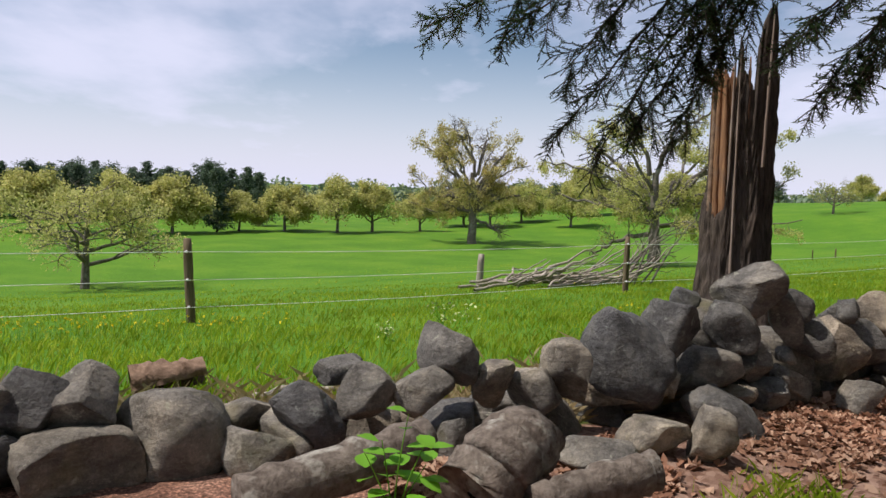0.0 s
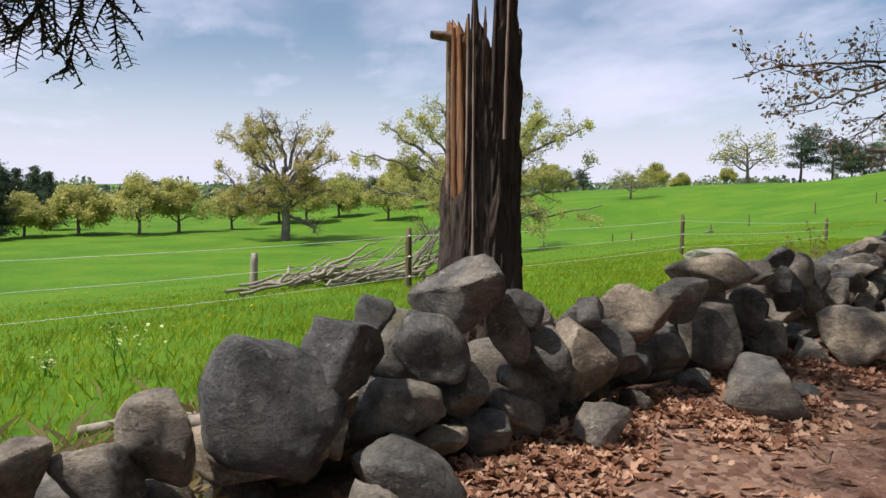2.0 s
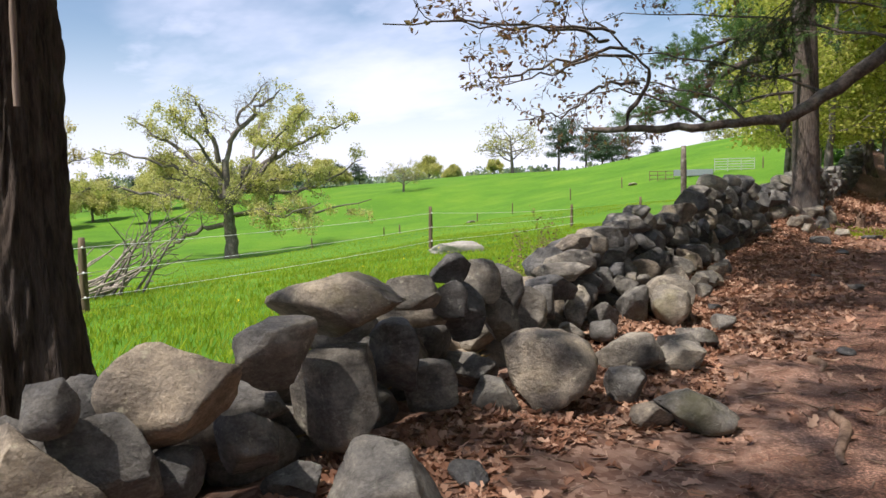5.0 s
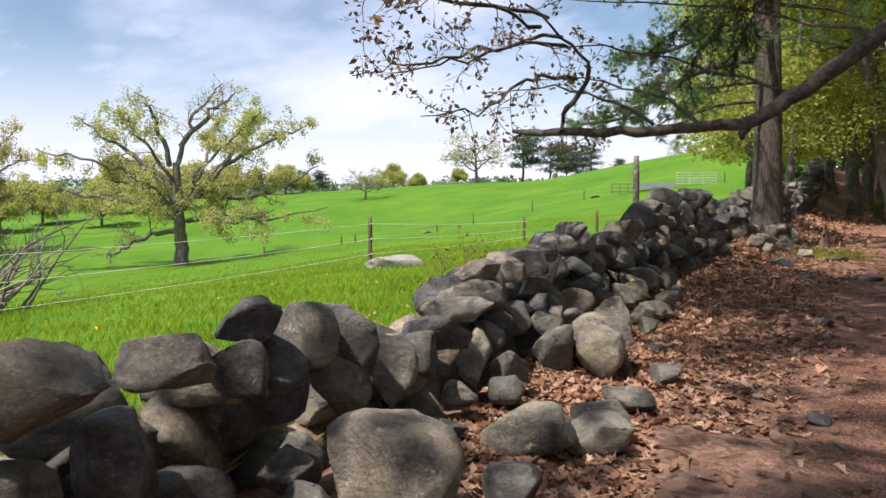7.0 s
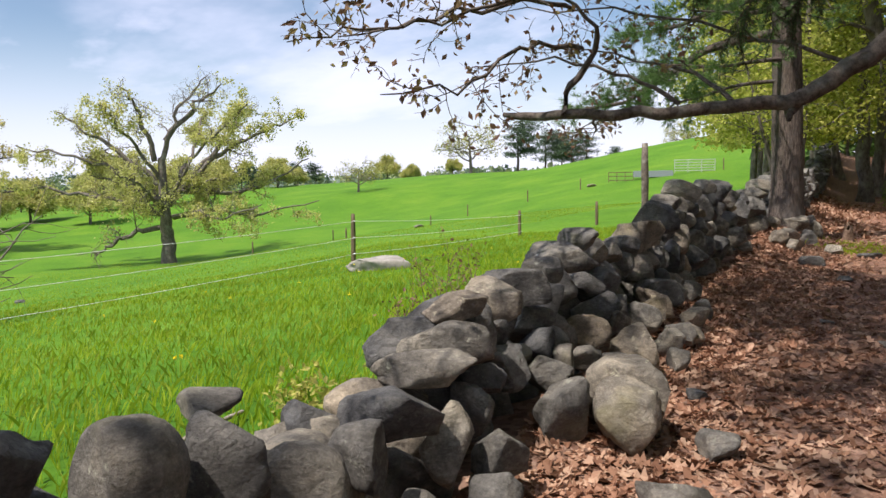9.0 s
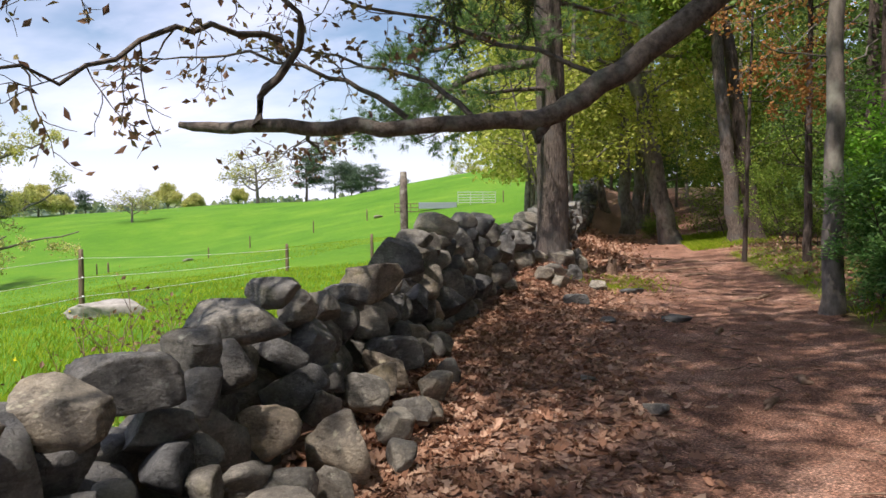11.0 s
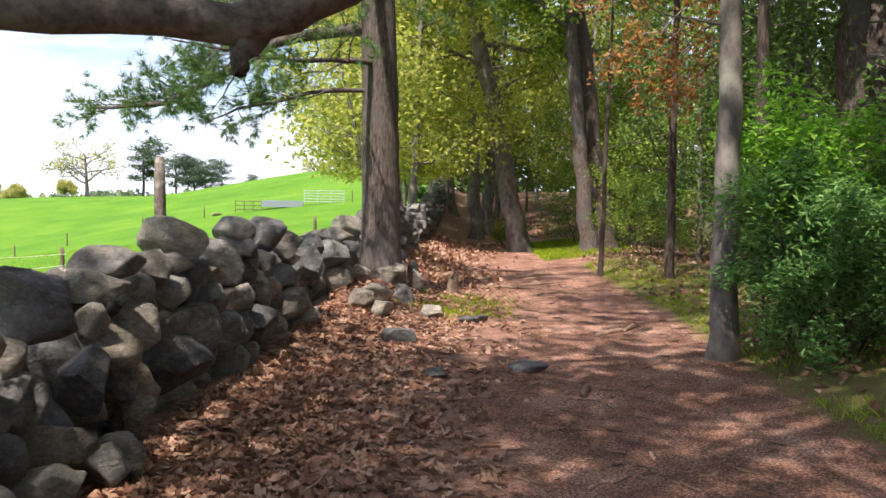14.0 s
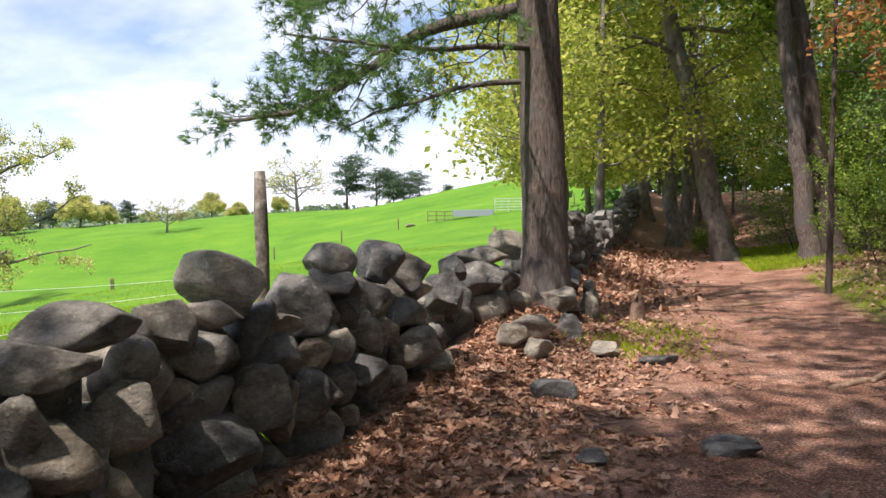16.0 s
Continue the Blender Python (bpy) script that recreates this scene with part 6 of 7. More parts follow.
def leaf_litter():
    g = np.random.default_rng(601)
    n = 26000
    s = g.uniform(-4.5, 21, n)
    u = -0.25 - np.abs(g.normal(0, 1.05, n))
    clump = np.array([noise.noise(Vector((a * 0.9, b * 1.3, 4.0))) for a, b in zip(s, u)])
    wide = np.interp(s, (-4, 0, 3, 6, 21), (0.7, 0.8, 1.0, 1.9, 1.9))
    keep = (u > -wide * 1.25 + clump * 0.9) | (g.random(n) < 0.09)
    keep &= u > -4.3
    s, u = s[keep], u[keep]
    x, y = spot(s, u)
    ob = new("leaf_litter", lobed_leaves("leaf_litter", x, y, height(x, y), 0.095, LITTER, g))
    tagged(ob, "drift of dry brown oak leaves along the wall foot", "fallen leaves", kind="stuff")
    # farther along, a coarser scatter
    n = 5000
    s, u = g.uniform(20, 36, n), -0.3 - np.abs(g.normal(0, 0.9, n))
    x, y = spot(s, u)
    p = np.stack([x, y, height(x, y) + 0.03], 1)
    ob = new("leaf_litter", leaf_mesh("leaf_litter", p, 0.13, LITTER, g, 0.7, 0.5))
    tagged(ob, "dry brown leaves heaped below the farther wall", "fallen leaves", kind="stuff")
    # woodland floor
    n = 9000
    s, u = g.uniform(6, 34, n), -g.uniform(4.9, 13, n)
    x, y = spot(s, u)
    p = np.stack([x, y, height(x, y) + 0.02], 1)
    ob = new("leaf_litter", leaf_mesh("leaf_litter", p, 0.1, LITTER, g, 0.7, 0.6))
    tagged(ob, "brown fallen leaves over the woodland floor", "fallen leaves", kind="stuff")
    # pasture side of the wall
    n = 2200
    s, u = g.uniform(-6, 4, n), 0.3 + np.abs(g.normal(0, 0.45, n))
    x, y = spot(s, u)
    ob = new("leaf_litter", lobed_leaves("leaf_litter", x, y, height(x, y) + 0.03, 0.08, LITTER, g))
    tagged(ob, "dry leaves caught in grass behind the wall", "fallen leaves", kind="stuff")


leaf_litter()


def trail_needles():
    g = np.random.default_rng(611)
    n = 22000
    s, u = g.uniform(-2, 24, n), -g.uniform(0.6, 5.0, n)
    x, y = spot(s, u)
    a = g.uniform(0, 6.28, n)
    ln, w = g.uniform(0.03, 0.085, n), 0.0028
    dx, dy = np.cos(a), np.sin(a)
    z = height(x, y) + 0.012
    v = np.stack([np.stack([x - dy * w, y + dx * w, z], 1), np.stack([x + dy * w, y - dx * w, z], 1), np.stack([x + dx * ln, y + dy * ln, z + g.uniform(0, 0.012, n)], 1)], 1)
    ob = new("pine_needle_litter", mesh_from("pine_needle_litter", v.reshape(-1, 3), np.arange(3 * n).reshape(n, 3), NEEDLE_DRY, False))
    tagged(ob, "dry tan pine needles scattered over the dirt trail", "fallen needles", kind="stuff")
    n = 1500
    s, u = g.uniform(-1, 24, n), -g.uniform(0.8, 4.9, n)
    x, y = spot(s, u)
    strands = []
    for px, py in zip(x, y):
        a, ln = g.uniform(0, 6.28), g.uniform(0.05, 0.22)
        z = ground_z(px, py) + 0.012
        p = np.array([(px + math.cos(a) * ln * f + g.normal(0, 0.006), py + math.sin(a) * ln * f + g.normal(0, 0.006), z) for f in (0, 0.5, 1)])
        strands.append((p, np.array([0.005, 0.004, 0.003]) * g.uniform(0.6, 1.5)))
    ob = new("trail_twigs", tubes("trail_twigs", strands, BARK_BROWN, 4))
    tagged(ob, "small broken twigs lying on the dirt trail", "twigs", kind="stuff")


trail_needles()


def blades(name, s, u, tall, wide, material, gen, lean=0.35, flat=False):
    x, y = (s, u) if flat else spot(s, u)
    n = len(x)
    z = height(x, y)
    a = gen.uniform(0, 6.28, n)
    h = tall * gen.uniform(0.5, 1.25, n)
    dx, dy = np.cos(a) * wide, np.sin(a) * wide
    lx, ly = gen.normal(0.12, lean, n) * h, gen.normal(0, lean, n) * h
    v = np.stack([np.stack([x - dx, y - dy, z - 0.01], 1), np.stack([x + dx, y + dy, z - 0.01], 1),
                  np.stack([x + lx * 0.4 + dx * 0.6, y + ly * 0.4 + dy * 0.6, z + h * 0.6], 1), np.stack([x + lx, y + ly, z + h], 1)], 1)
    return mesh_from(name, v.reshape(-1, 3), np.arange(4 * n).reshape(n, 4), material, False)


def grass():
    g = np.random.default_rng(621)
    n = 120000
    s = g.uniform(-11, 24, n)
    u = 0.25 + g.uniform(0, 1, n) ** 1.5 * 12
    x, y = spot(s, u)
    patch = np.sin(x * 1.3 + 2 * np.sin(y * 0.7)) * np.sin(y * 1.1)
    keep = g.random(n) < 0.75 + 0.25 * patch
    s, u = s[keep], u[keep]
    tall = np.interp(u, (0, 1.5, 6, 12), (0.11, 0.12, 0.09, 0.055))
    ob = new("pasture_grass", blades("pasture_grass", s, u, tall, np.interp(u, (0, 12), (0.005, 0.011)), GRASS, g))
    tagged(ob, "long bright green grass behind the wall", "grass", kind="stuff")
    n = 60000
    s, u = g.uniform(-35, 50, n), 9 + g.uniform(0, 1, n) ** 1.6 * 45
    ob = new("pasture_grass", blades("pasture_grass", s, u, 0.06, np.interp(u, (9, 54), (0.009, 0.02)), GRASS, g))
    tagged(ob, "short grazed green pasture grass", "grass", kind="stuff")
    n = 9000
    s, u = g.uniform(-7, 3, n), 0.2 + np.abs(g.normal(0, 0.6, n))
    ob = new("dry_grass", blades("dry_grass", s, u, 0.16, 0.004, STRAW, g, 0.8))
    tagged(ob, "straw-coloured dead grass behind the wall", "grass", kind="stuff")
    # verge on the woodland side, and small tufts on the trail
    n = 9000
    s, u = g.uniform(7, 26, n), -4.75 - np.abs(g.normal(0, 0.8, n))
    x, y = spot(s, u)
    keep = (np.sin(x * 2.1) * np.sin(y * 1.7 + 1) > -0.35) & (g.random(n) < 0.8)
    ob = new("verge_grass", blades("verge_grass", s[keep], u[keep], 0.065, 0.004, GRASS, g, 0.5))
    tagged(ob, "patchy green grass along the shaded trail edge", "grass", kind="stuff")
    s, u = g.uniform(28, 36, 6000), -4.0 - np.abs(g.normal(0, 1.1, 6000))
    ob = new("verge_grass", blades("verge_grass", s, u, 0.14, 0.008, GRASS, g, 0.5))
    tagged(ob, "sunlit green grass below the woodland trunks", "grass", kind="stuff")
    for cx, cy, r, m in ((2.15, 3.45, 0.14, 500), (2.3, 3.75, 0.2, 300), (19.3, 12.9, 0.35, 260), (20.6, 13.4, 0.4, 240), (4.2, 8.4, 0.35, 900)):
        x, y = cx + g.normal(0, r, m), cy + g.normal(0, r, m)
        ob = new("grass_tuft", blades("grass_tuft", x, y, 0.1, 0.003, GRASS, g, 0.6, True))
        tagged(ob, "small tuft of thin green grass among dead leaves", "grass", kind="stuff")


grass()


def flowers():
    g = np.random.default_rng(631)
    spots = [(-3.4 + g.normal(0, 1.3), 9.4 + g.normal(0, 0.45)) for _ in range(90)] + [(3.5 + g.normal(0, 0.7), 9.6 + g.normal(0, 0.7)) for _ in range(14)] + [(g.uniform(-6, 16), g.uniform(9, 22)) for _ in range(60)]
    pts, st = [], []
    for x, y in spots:
        s, u = along(x, y)
        if u < 0.7:
            continue
        z = ground_z(x, y)
        h = g.uniform(0.14, 0.26)
        st.append((np.array([(x, y, z), (x + 0.01, y, z + h)]), np.array([0.003, 0.002])))
        for k in range(14):
            pts.append((x + 0.01, y, z + h))
    root = thing("dandelion_patch", "yellow dandelion heads scattered through pasture grass", "flowers", kind="stuff")
    tagged(part("stem_growth", tubes("stem_growth", st, LEAF_FRESH, 3), root), kind="stuff")
    tagged(part("petal_growth", leaf_mesh("petal_growth", np.array(pts), 0.022, FLOWER, g, 0.5, 0.4), root), kind="stuff")


flowers()


def weed(x, y, tall, leaf, label, seed, stems=6, leafy=26, size=0.05, bark=None, name="weed"):
    g = np.random.default_rng(seed)
    z = ground_z(x, y)
    root = thing(name, label, "plant", (x, y, z))
    strands, tips = [], []
    q = dict(TWIGS, wob=0.12, up=(0.05, 0.1, 0.1), kids=(0, 5, 5))
    for k in range(stems):
        a = g.uniform(0, 6.28)
        grow(g, (g.normal(0, 0.05), g.normal(0, 0.05), -0.03), (math.cos(a) * 0.3, math.sin(a) * 0.3, 1), tall * g.uniform(0.6, 1.1), 0.006, 1, q, strands, tips)
    tagged(part("stem", tubes("stem", strands, bark or LEAF_FRESH, 4), root))
    tagged(part("leaf_growth", leaf_mesh("leaf_growth", scatter(tips, max(1, leafy // 6), size * 0.7, g), size, leaf, g, 0.6, 0.4), root), kind="stuff")
    return root


weed(0.62, 8.1, 0.5, FLOWER_PALE, "tall pale-headed weed standing in the pasture grass", 641, 3, 8, 0.045)
weed(0.0, 8.5, 0.3, FLOWER_PALE, "small pale-headed weed standing in the pasture grass", 642, 2, 6, 0.04)
for k, (x, y, t) in enumerate(((10.3, 12.1, 0.95), (10.9, 12.5, 0.8), (9.9, 11.7, 0.7), (9.3, 11.3, 0.6))):
    weed(x, y, t, LEAF_RED, "dry brown weed stalks behind the stone wall", 650 + k, 3, 6, 0.045, BARK_BROWN, "dry_weed")
for k, (s, u) in enumerate(((4.5, 0.75), (5.6, 0.8), (6.6, 0.9), (3.4, 0.7))):
    x, y = spot(s, u)
    weed(x, y, 0.4, LEAF_SPRING, "low leafy weed growing against the wall", 660 + k, 6, 18, 0.05)


def sprout():
    """The seedling with large bright leaves among the first stones."""
    g = np.random.default_rng(671)
    x, y = 0.27, 3.3
    z0 = ground_z(x, y)
    root = thing("seedling", "bright green seedling with broad toothed leaves among stones", "plant", (x, y, z0))
    stems = []
    leaves = []
    for dx, dz, lean in ((0.0, 0.58, 0.05), (0.06, 0.5, 0.08), (-0.05, 0.42, -0.08), (0.03, 0.36, 0.1), (-0.03, 0.46, -0.03)):
        tip = np.array([dx + lean, g.normal(0, 0.03), dz])
        stems.append((limb_points((0, 0, 0), (dx * 0.5, 0, dz * 0.5), tuple(tip), n=6), np.linspace(0.005, 0.002, 6)))
        for k in range(5):
            leaves.append(tip - np.array([lean, 0, dz]) * 0.12 * k + g.normal(0, 0.012, 3))
    part("stem", tubes("stem", stems, LEAF_FRESH, 5), root)
    for p in leaves:
        a, t = g.uniform(0, 6.28), g.uniform(-0.5, 0.3)
        d = np.array([math.cos(a) * math.cos(t), math.sin(a) * math.cos(t), math.sin(t)])
        sd = unit(np.cross(d, [0, 0, 1.0]))
        up = np.cross(sd, d)
        sz = g.uniform(0.08, 0.13)
        row_ = []
        for f, w, lift in ((0, 0.03, 0), (0.2, 0.3, 0.05), (0.45, 0.42, 0.08), (0.7, 0.34, 0.05), (0.88, 0.16, 0), (1.0, 0.01, -0.06)):
            c = p + d * f * sz
            row_ += [c - sd * w * sz + up * lift * sz, c, c + sd * w * sz + up * lift * sz]
        q = [(3 * i + j, 3 * i + j + 1, 3 * i + j + 4, 3 * i + j + 3) for i in range(5) for j in range(2)]
        part("leaf", mesh_from("leaf", np.array(row_), np.array(q), LEAF_FRESH), root)


sprout()


def log(name, label, pts, r0, r1, material, seed, sides=14):
    g = np.random.default_rng(seed)
    line = limb_points(*pts, n=18, wob=0.006, seed=seed)
    n = len(line)
    rad = np.linspace(r0, r1, n) * (1 + 0.06 * g.normal(0, 1, n))
    rad[0] *= 0.2
    rad[-1] *= 0.2
    line[0], line[-1] = line[1] * 0.98 + line[0] * 0.02, line[-2] * 0.98 + line[-1] * 0.02
    return tagged(new(name, tubes(name, [(line, rad)], material, sides)), label, "log")


log("fallen_log", "rotting grey-brown log lying across the stones", ((-0.44, 3.31, 0.16), (0.07, 3.6, 0.24), (0.46, 3.85, 0.33)), 0.13, 0.1, DEAD_WOOD, 681)
log("fallen_log", "lichen-crusted broken log end among the stones", ((0.6, 3.5, 0.12), (0.77, 3.62, 0.28), (0.97, 3.87, 0.37)), 0.21, 0.16, DEAD_WOOD, 682)
log("fallen_log", "dark barkless log resting at the wall foot", ((0.86, 3.39, 0.16), (1.19, 3.55, 0.19), (1.53, 3.73, 0.22)), 0.09, 0.1, DEAD_WOOD, 683)
log("fallen_log", "pale fallen log lying in grass behind the wall", ((0.9, 6.0, 0.1), (1.6, 6.15, 0.1), (2.3, 6.2, 0.14)), 0.05, 0.04, WOOD_GREY, 684)
log("fallen_log", "grey fallen log in the verge grass", ((19.6, 8.2, ground_z(19.6, 8.2) + 0.1), (20.7, 8.4, ground_z(20.7, 8.4) + 0.14), (21.9, 8.1, ground_z(21.9, 8.1) + 0.1)), 0.07, 0.05, BARK_GREY, 685)


def bark_shell():
    """A curl of fallen bark, hollow towards the trail."""
    g = np.random.default_rng(691)
    x, y = -1.6, 5.5
    vs = []
    n, k = 12, 14
    for i in range(n):
        f = i / (n - 1)
        for j in range(k):
            a = math.radians(-70 + 250 * j / (k - 1))
            r = 0.13 * (1 + 0.12 * g.normal()) * (1 - 0.2 * f)
            vs.append((f * 0.5, math.cos(a) * r, 0.1 + math.sin(a) * r))
    vs = np.array(vs)
    vs = np.concatenate([vs, (vs - (0, 0, 0.1)) * (1, 0.86, 0.86) + (0, 0, 0.1)])
    q = []
    for side in (0, n * k):
        for i in range(n - 1):
            for j in range(k - 1):
                q.append((side + i * k + j, side + i * k + j + 1, side + (i + 1) * k + j + 1, side + (i + 1) * k + j))
    ob = tagged(new("bark_shell", mesh_from("bark_shell", vs, np.array(q), BARK_BROWN)), "curled hollow shell of fallen brown bark in the grass", "bark")
    ob.matrix_basis = pose(x, y, ground_z(x, y), 0, -8, 25)


bark_shell()


def brush_pile():
    g = np.random.default_rng(701)
    root = thing("brush_pile", "heap of bare silvery fallen branches beside the fence", "brush pile")
    c = np.array([4.1, 18.6])
    d = unit(np.array([1.0, 0.35]))
    for k in range(46):
        f = g.uniform(-1, 1)
        p = c + d * f * 1.5 + g.normal(0, 0.4, 2)
        a = math.atan2(d[1], d[0]) + g.normal(0, 0.35)
        ln = g.uniform(1.0, 2.6)
        z = ground_z(*p)
        lift = abs(g.normal(0, 0.18))
        rise = g.uniform(-0.02, 0.22) + (0.25 if f > 0.4 else 0)
        pts = limb_points((p[0] - math.cos(a) * ln / 2, p[1] - math.sin(a) * ln / 2, z + 0.05 + lift * 0.4), (p[0], p[1], z + 0.1 + lift + g.normal(0, 0.05)), (p[0] + math.cos(a) * ln / 2, p[1] + math.sin(a) * ln / 2, z + 0.1 + lift + rise * ln), n=9, wob=0.03, seed=k)
        part("branch", tubes("branch", [(pts, np.linspace(g.uniform(0.025, 0.055), 0.01, 9))], WOOD_GREY, 6), root)
    for k in range(9):
        p = np.array([5.6, 19.3]) + g.normal(0, 0.35, 2)
        strands = []
        grow(g, (p[0], p[1], ground_z(*p)), (0.7, 0.35, 0.75), g.uniform(1.5, 2.6), 0.03, 1, dict(TWIGS, kids=(0, 6, 4)), strands, [])
        for st in strands:
            part("branch", tubes("branch", [st], BARK_GREY, 5), root)


brush_pile()


def dead_wood_behind():
    """Broken branches on the grass behind the first stones."""
    g = np.random.default_rng(711)
    for k, (x, y, ln, a) in enumerate(((1.3, 6.4, 1.3, 0.15), (2.0, 6.6, 1.0, 0.0), (-0.4, 5.6, 0.8, 0.3), (6.9, 9.6, 1.2, 0.7))):
        z = ground_z(x, y)
        pts = limb_points((x - ln / 2 * math.cos(a), y - ln / 2 * math.sin(a), z + 0.05), (x, y, z + 0.09), (x + ln / 2 * math.cos(a), y + ln / 2 * math.sin(a), z + 0.06), n=8, wob=0.015, seed=k)
        tagged(new("dead_branch", tubes("dead_branch", [(pts, np.linspace(0.035, 0.012, 8))], WOOD_GREY, 7)), "pale dead branch lying in grass behind the wall", "branch", "dead branches")


dead_wood_behind()


def roots():
    g = np.random.default_rng(721)
    for k, (s, u, ln, a) in enumerate(((15.3, -3.7, 0.7, -0.9), (15.6, -4.0, 0.5, -0.6), (20.5, -2.5, 1.6, -1.2), (21.3, -3.2, 1.5, -1.1), (22.2, -2.2, 1.3, -1.4), (23.0, -3.4, 1.6, -1.0), (24.2, -2.6, 1.5, -1.3), (19.4, -3.4, 1.0, -1.2),
                                       (2.6, -2.2, 0.9, 0.1), (3.4, -2.5, 0.8, -0.3), (4.2, -2.0, 0.6, 0.2), (8.9, -3.0, 0.4, -0.4), (9.6, -3.4, 0.25, 0.3), (12.2, -3.1, 0.35, -0.2), (18, -1.8, 0.8, -1.0))):
        x, y = spot(s, u)
        b = a + math.atan2(AX_S[1], AX_S[0])
        pts = []
        for f in np.linspace(-0.5, 0.5, 12):
            px, py = x + math.cos(b) * ln * f + 0.05 * math.sin(f * 9 + k), y + math.sin(b) * ln * f
            pts.append((px, py, ground_z(px, py) + 0.018 * math.cos(f * 3.1)))
        tagged(new("tree_root", tubes("tree_root", [(np.array(pts), 0.012 + 0.022 * np.cos(np.linspace(-1.5, 1.5, 12)))], BARK_BROWN, 8)), "brown tree root worn bare across the dirt trail", "root", "trail roots")


roots()

# stones set in the trail
for x, y, w, d, h in ((15.82, 11.05, 0.23, 0.2, 0.1), (16.73, 10.58, 0.39, 0.28, 0.12), (15.05, 7.46, 0.22, 0.19, 0.18), (16.9, 10.65, 0.34, 0.24, 0.1), (12.5, 8.7, 0.26, 0.2, 0.09), (9.3, 6.8, 0.2, 0.16, 0.06), (13.0, 9.6, 0.18, 0.14, 0.06), (18.9, 12.4, 0.4, 0.3, 0.12), (9.9, 8.6, 0.2, 0.16, 0.08)):
    ob = put_rock(None, "trail_stone", x, y, ground_z(x, y) + h * 0.3, w, d, h, 30 * w * 10, 0, True)
    tagged(ob, "small grey stone bedded in the dirt trail", "stone", "trail stones")


def snag_stub():
    x, y = 21.4, 14.2
    g = np.random.default_rng(731)
    root = thing("small_stump", "small broken brown stump beside the trail", "tree stump", (x, y, ground_z(x, y)))
    ang = np.linspace(0, 2 * np.pi, 14, endpoint=False)
    top = 0.36 + g.uniform(-0.1, 0.1, 14)
    vs = []
    for f in (0, 0.3, 0.6, 1):
        r = 0.13 - 0.05 * f + g.normal(0, 0.008, 14)
        vs.append(np.stack([np.cos(ang) * r, np.sin(ang) * r, f * top - 0.05], 1))
    vs.append(np.stack([np.cos(ang) * 0.03, np.sin(ang) * 0.03, top - 0.12], 1))
    i = np.arange(4)[:, None] * 14 + np.arange(14)[None]
    j = np.arange(4)[:, None] * 14 + (np.arange(14)[None] + 1) % 14
    part("wood", mesh_from("wood", np.concatenate(vs), np.stack([i, j, j + 14, i + 14], -1).reshape(-1, 4), BARK_BROWN), root)


snag_stub()

# ---- shrubs at the trail's woodland side ----
def shrub(x, y, wide, tall, leaf, n, size, label, seed, flat=0.5, name="shrub", low=0.08):
    """A bushy young tree: many stems and layered sprays of leaves."""
    g = np.random.default_rng(seed)
    z = ground_z(x, y)
    root = thing(name, label, "shrub", (x, y, z))
    strands, tips = [], []
    q = dict(wob=0.14, up=(0.0, 0.02, 0.08), kids=(0, 7, 12), angle=(40, 45, 60), ratio=(0.45, 0.5, 0.55), first=(0.1, 0.15, low), taper=0.8, thin=0.5)
    for k in range(4):
        a = k * 1.6 + g.random()
        grow(g, (math.cos(a) * wide * 0.14, math.sin(a) * wide * 0.14, -0.05), (math.cos(a) * 0.22, math.sin(a) * 0.22, 1), tall * g.uniform(0.75, 1.0), 0.022, 2, q, strands, tips)
    pts = np.array([t[0] for t in tips])
    half = np.percentile(np.hypot(pts[:, 0], pts[:, 1]), 92)
    k = wide / 2 / half
    strands = [(p * (k, k, 1), r) for p, r in strands]
    tips = [(p * (k, k, 1), d) for p, d in tips if p[2] > 0.04]
    for s in strands[:4]:
        part("stem", tubes("stem", [s], BARK_DARK, 5), root)
    tagged(part("twig_growth", tubes("twig_growth", strands[4:], BARK_DARK, 3), root), kind="stuff")
    per = max(1, n // len(tips))
    tagged(part("leaf_growth", leaf_mesh("leaf_growth", scatter(tips, per, size * 0.8, g) * (1, 1, 0.98) + (0, 0, 0.02), size, leaf, g, 0.35, flat), root), kind="stuff")
    return root


shrub(18.2, 8.15, 2.0, 1.55, LEAF_HEMLOCK, 20000, 0.08, "bushy dark green young hemlock at the trail edge", 741, 0.75, "hemlock_shrub")
shrub(19.4, 7.5, 2.2, 1.9, LEAF_HEMLOCK, 16000, 0.085, "bushy dark green young hemlock at the trail edge", 742, 0.75, "hemlock_shrub")
shrub(19.0, 8.75, 1.5, 2.75, LEAF_FRESH_DIM, 9000, 0.1, "leafy bright green maple sapling at the woods edge", 743, 0.75, "maple_sapling", 0.35)
shrub(20.6, 6.6, 2.4, 1.9, LEAF_HEMLOCK, 14000, 0.08, "dark hemlock sapling in the shaded woods", 745, 0.75, "hemlock_shrub")
shrub(31.3, 13.7, 3.0, 2.2, LEAF_GREEN, 10000, 0.1, "leafy green shrub under the woodland trunks", 746, 0.6)
shrub(35.6, 17.2, 3.4, 2.6, LEAF_GREEN, 10000, 0.12, "leafy green shrub under the woodland trunks", 747, 0.6)
shrub(29.0, 10.6, 3.0, 2.6, LEAF_DEEP, 10000, 0.1, "shaded green shrub under the woodland trunks", 748, 0.6)
shrub(36.5, 20.6, 1.6, 1.0, LEAF_GREEN, 4000, 0.1, "low green shrub at the trail bend", 749, 0.6)


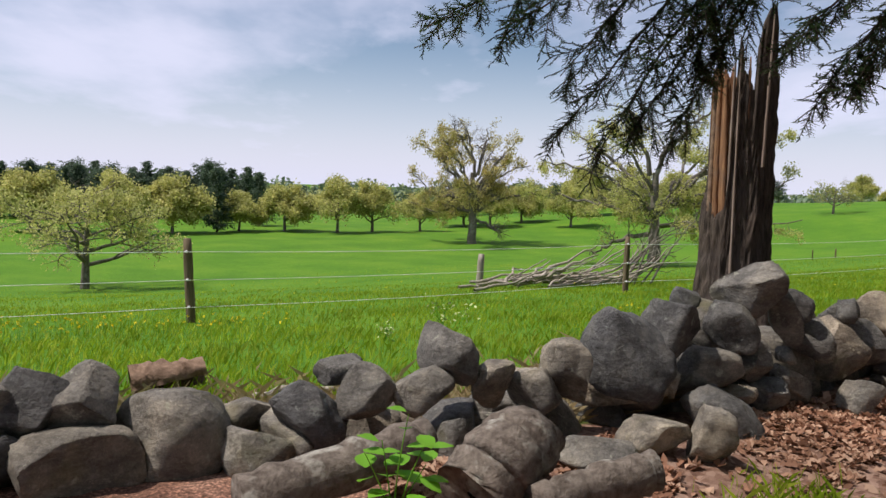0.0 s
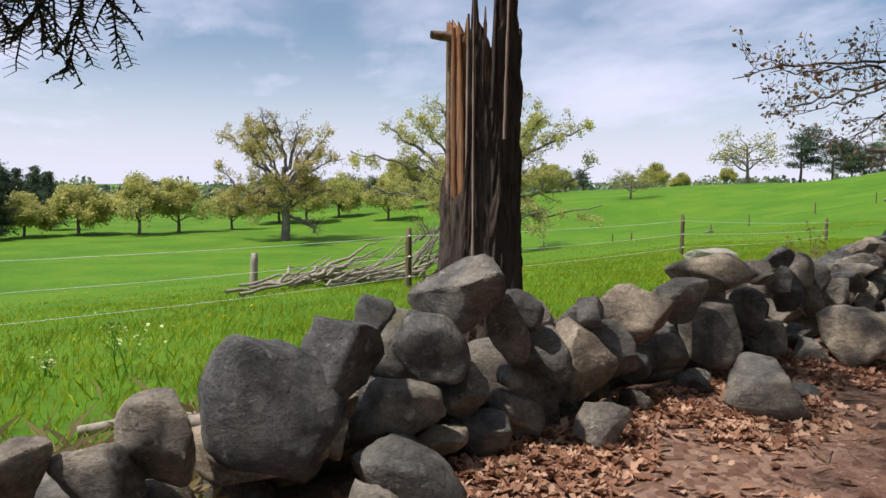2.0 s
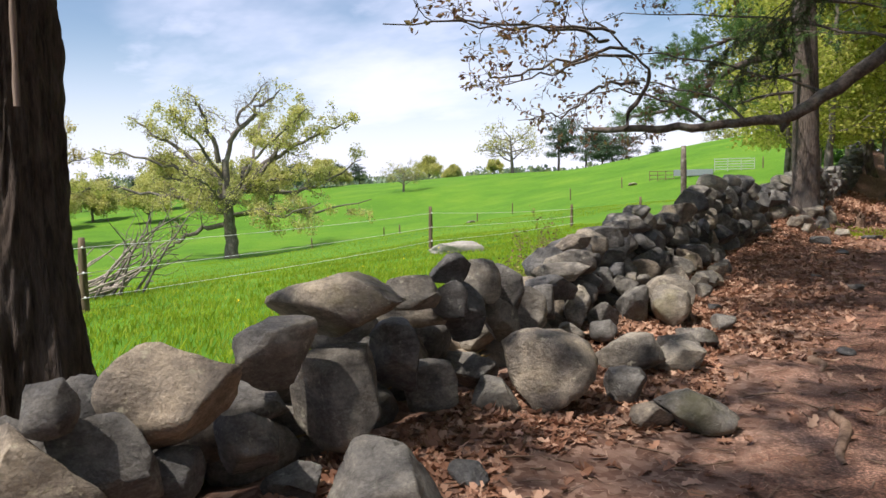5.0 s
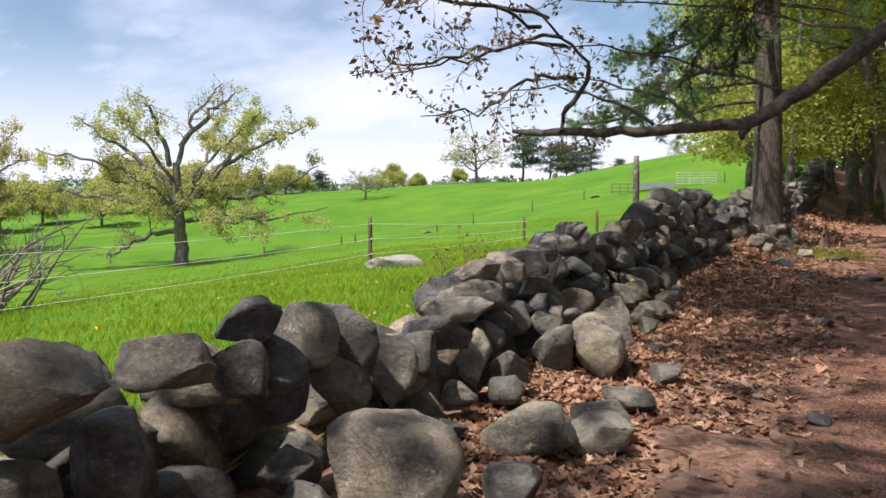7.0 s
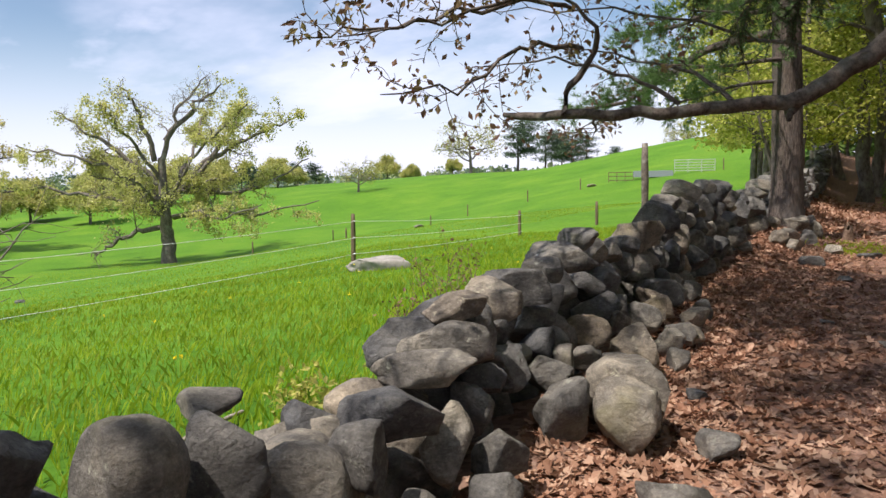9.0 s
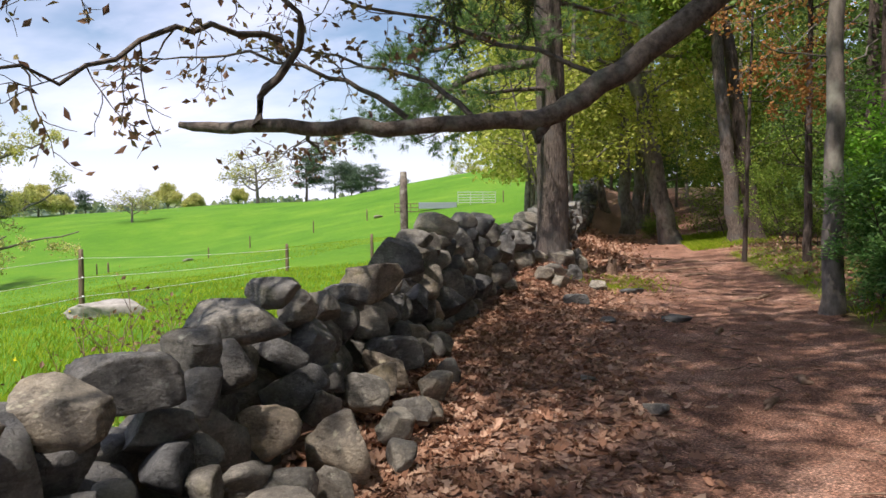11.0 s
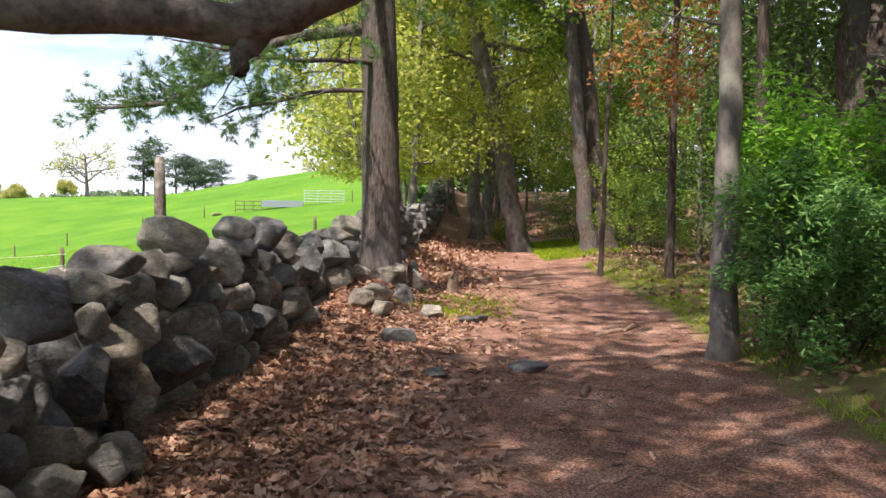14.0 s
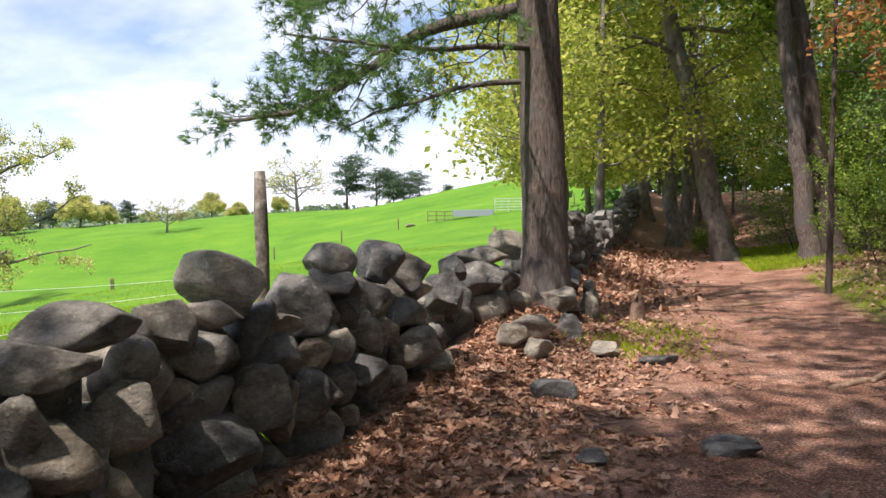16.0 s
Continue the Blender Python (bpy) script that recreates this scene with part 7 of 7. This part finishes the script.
def orange_spray():
    """The branch of copper young leaves that hangs over the trail's far side."""
    g = np.random.default_rng(751)
    root = thing("copper_branch", "bare twiggy branch with copper-orange young leaves over the trail", "tree branch")
    strands, tips = [], []
    q = dict(TWIGS, wob=0.18, kids=(0, 5, 5))
    for a, b, c in (((24.5, 10.4, 5.6), (23.4, 11.4, 4.6), (22.6, 12.2, 3.8)), ((24.5, 10.4, 5.2), (23.6, 11.0, 4.2), (22.9, 11.8, 3.4)), ((24.5, 10.2, 5.9), (23.0, 11.6, 5.2), (22.0, 12.6, 4.6)), ((24.6, 10.2, 4.6), (24.0, 10.8, 3.9), (23.4, 11.5, 3.3))):
        bough(g, limb_points(a, b, c, n=12, wob=0.04, seed=int(a[2] * 10)), 0.02, 0.005, q, 9, 0.75, 1, strands, tips, 0.25)
    for s in strands:
        if s[1][0] > 0.015:
            part("branch", tubes("branch", [s], BARK_GREY, 5), root)
    tagged(part("twig_growth", tubes("twig_growth", [s for s in strands if s[1][0] <= 0.015], BARK_GREY, 3), root), kind="stuff")
    tagged(part("leaf_growth", leaf_mesh("leaf_growth", scatter(tips[::2], 4, 0.09, g), 0.1, LEAF_ORANGE, g, 0.6, 0.2), root), kind="stuff")


orange_spray()

# ---- farm things on the far slope ----
def box_part(name, size, at, material, parent, turn=0, label=""):
    bm = bmesh.new()
    bmesh.ops.create_cube(bm, size=1.0, matrix=pose(*at, 0, 0, turn) @ Matrix.Diagonal((*size, 1)))
    bmesh.ops.bevel(bm, geom=bm.edges[:], offset=min(size) * 0.15, segments=1, affect="EDGES")
    return part(name, bm_mesh(name, bm, material, False), parent, label)


def gate(x, y, wide, tall, turn, bars, material, label, name="farm_gate"):
    root = thing(name, label, "gate", (x, y, ground_z(x, y)))
    root.rotation_euler = (0, 0, radians(turn))
    for k in range(bars):
        z = 0.2 + (tall - 0.25) * k / (bars - 1)
        box_part("rail", (wide, 0.06, 0.07), (0, 0, z), material, root)
    for px in (-wide / 2, -wide / 6, wide / 6, wide / 2):
        box_part("upright", (0.07, 0.08, tall), (px, 0, tall / 2), material, root)


gate(65.9, 54.5, 3.6, 1.25, -47, 5, METAL, "white tubular metal farm gate on the pasture slope")
gate(61.3, 59.4, 2.3, 1.0, -47, 3, WOOD_POST, "brown wooden rail panel on the pasture slope", "rail_panel")


def trough():
    x, y = 63.4, 57.3
    root = thing("water_trough", "long low grey water trough beside the gate", "trough", (x, y, ground_z(x, y)))
    root.rotation_euler = (0, 0, radians(-47))
    for sy in (-0.35, 0.35):
        box_part("side_panel", (3.6, 0.06, 0.6), (0, sy, 0.35), TROUGH, root)
    for sx in (-1.8, 1.8):
        box_part("end_panel", (0.06, 0.7, 0.6), (sx, 0, 0.35), TROUGH, root)
    box_part("bottom", (3.6, 0.7, 0.06), (0, 0, 0.12), TROUGH, root)


trough()
for k, (x, y) in enumerate(((67.6, 52.6), (70, 51), (73, 49.5), (58.5, 62), (54, 64.5), (48, 66), (42, 63), (30, 55), (36, 70), (25, 60))):
    fence_post(x, y, 1.1, 0.06, 60 + k, label="small far fence post on the pasture slope")
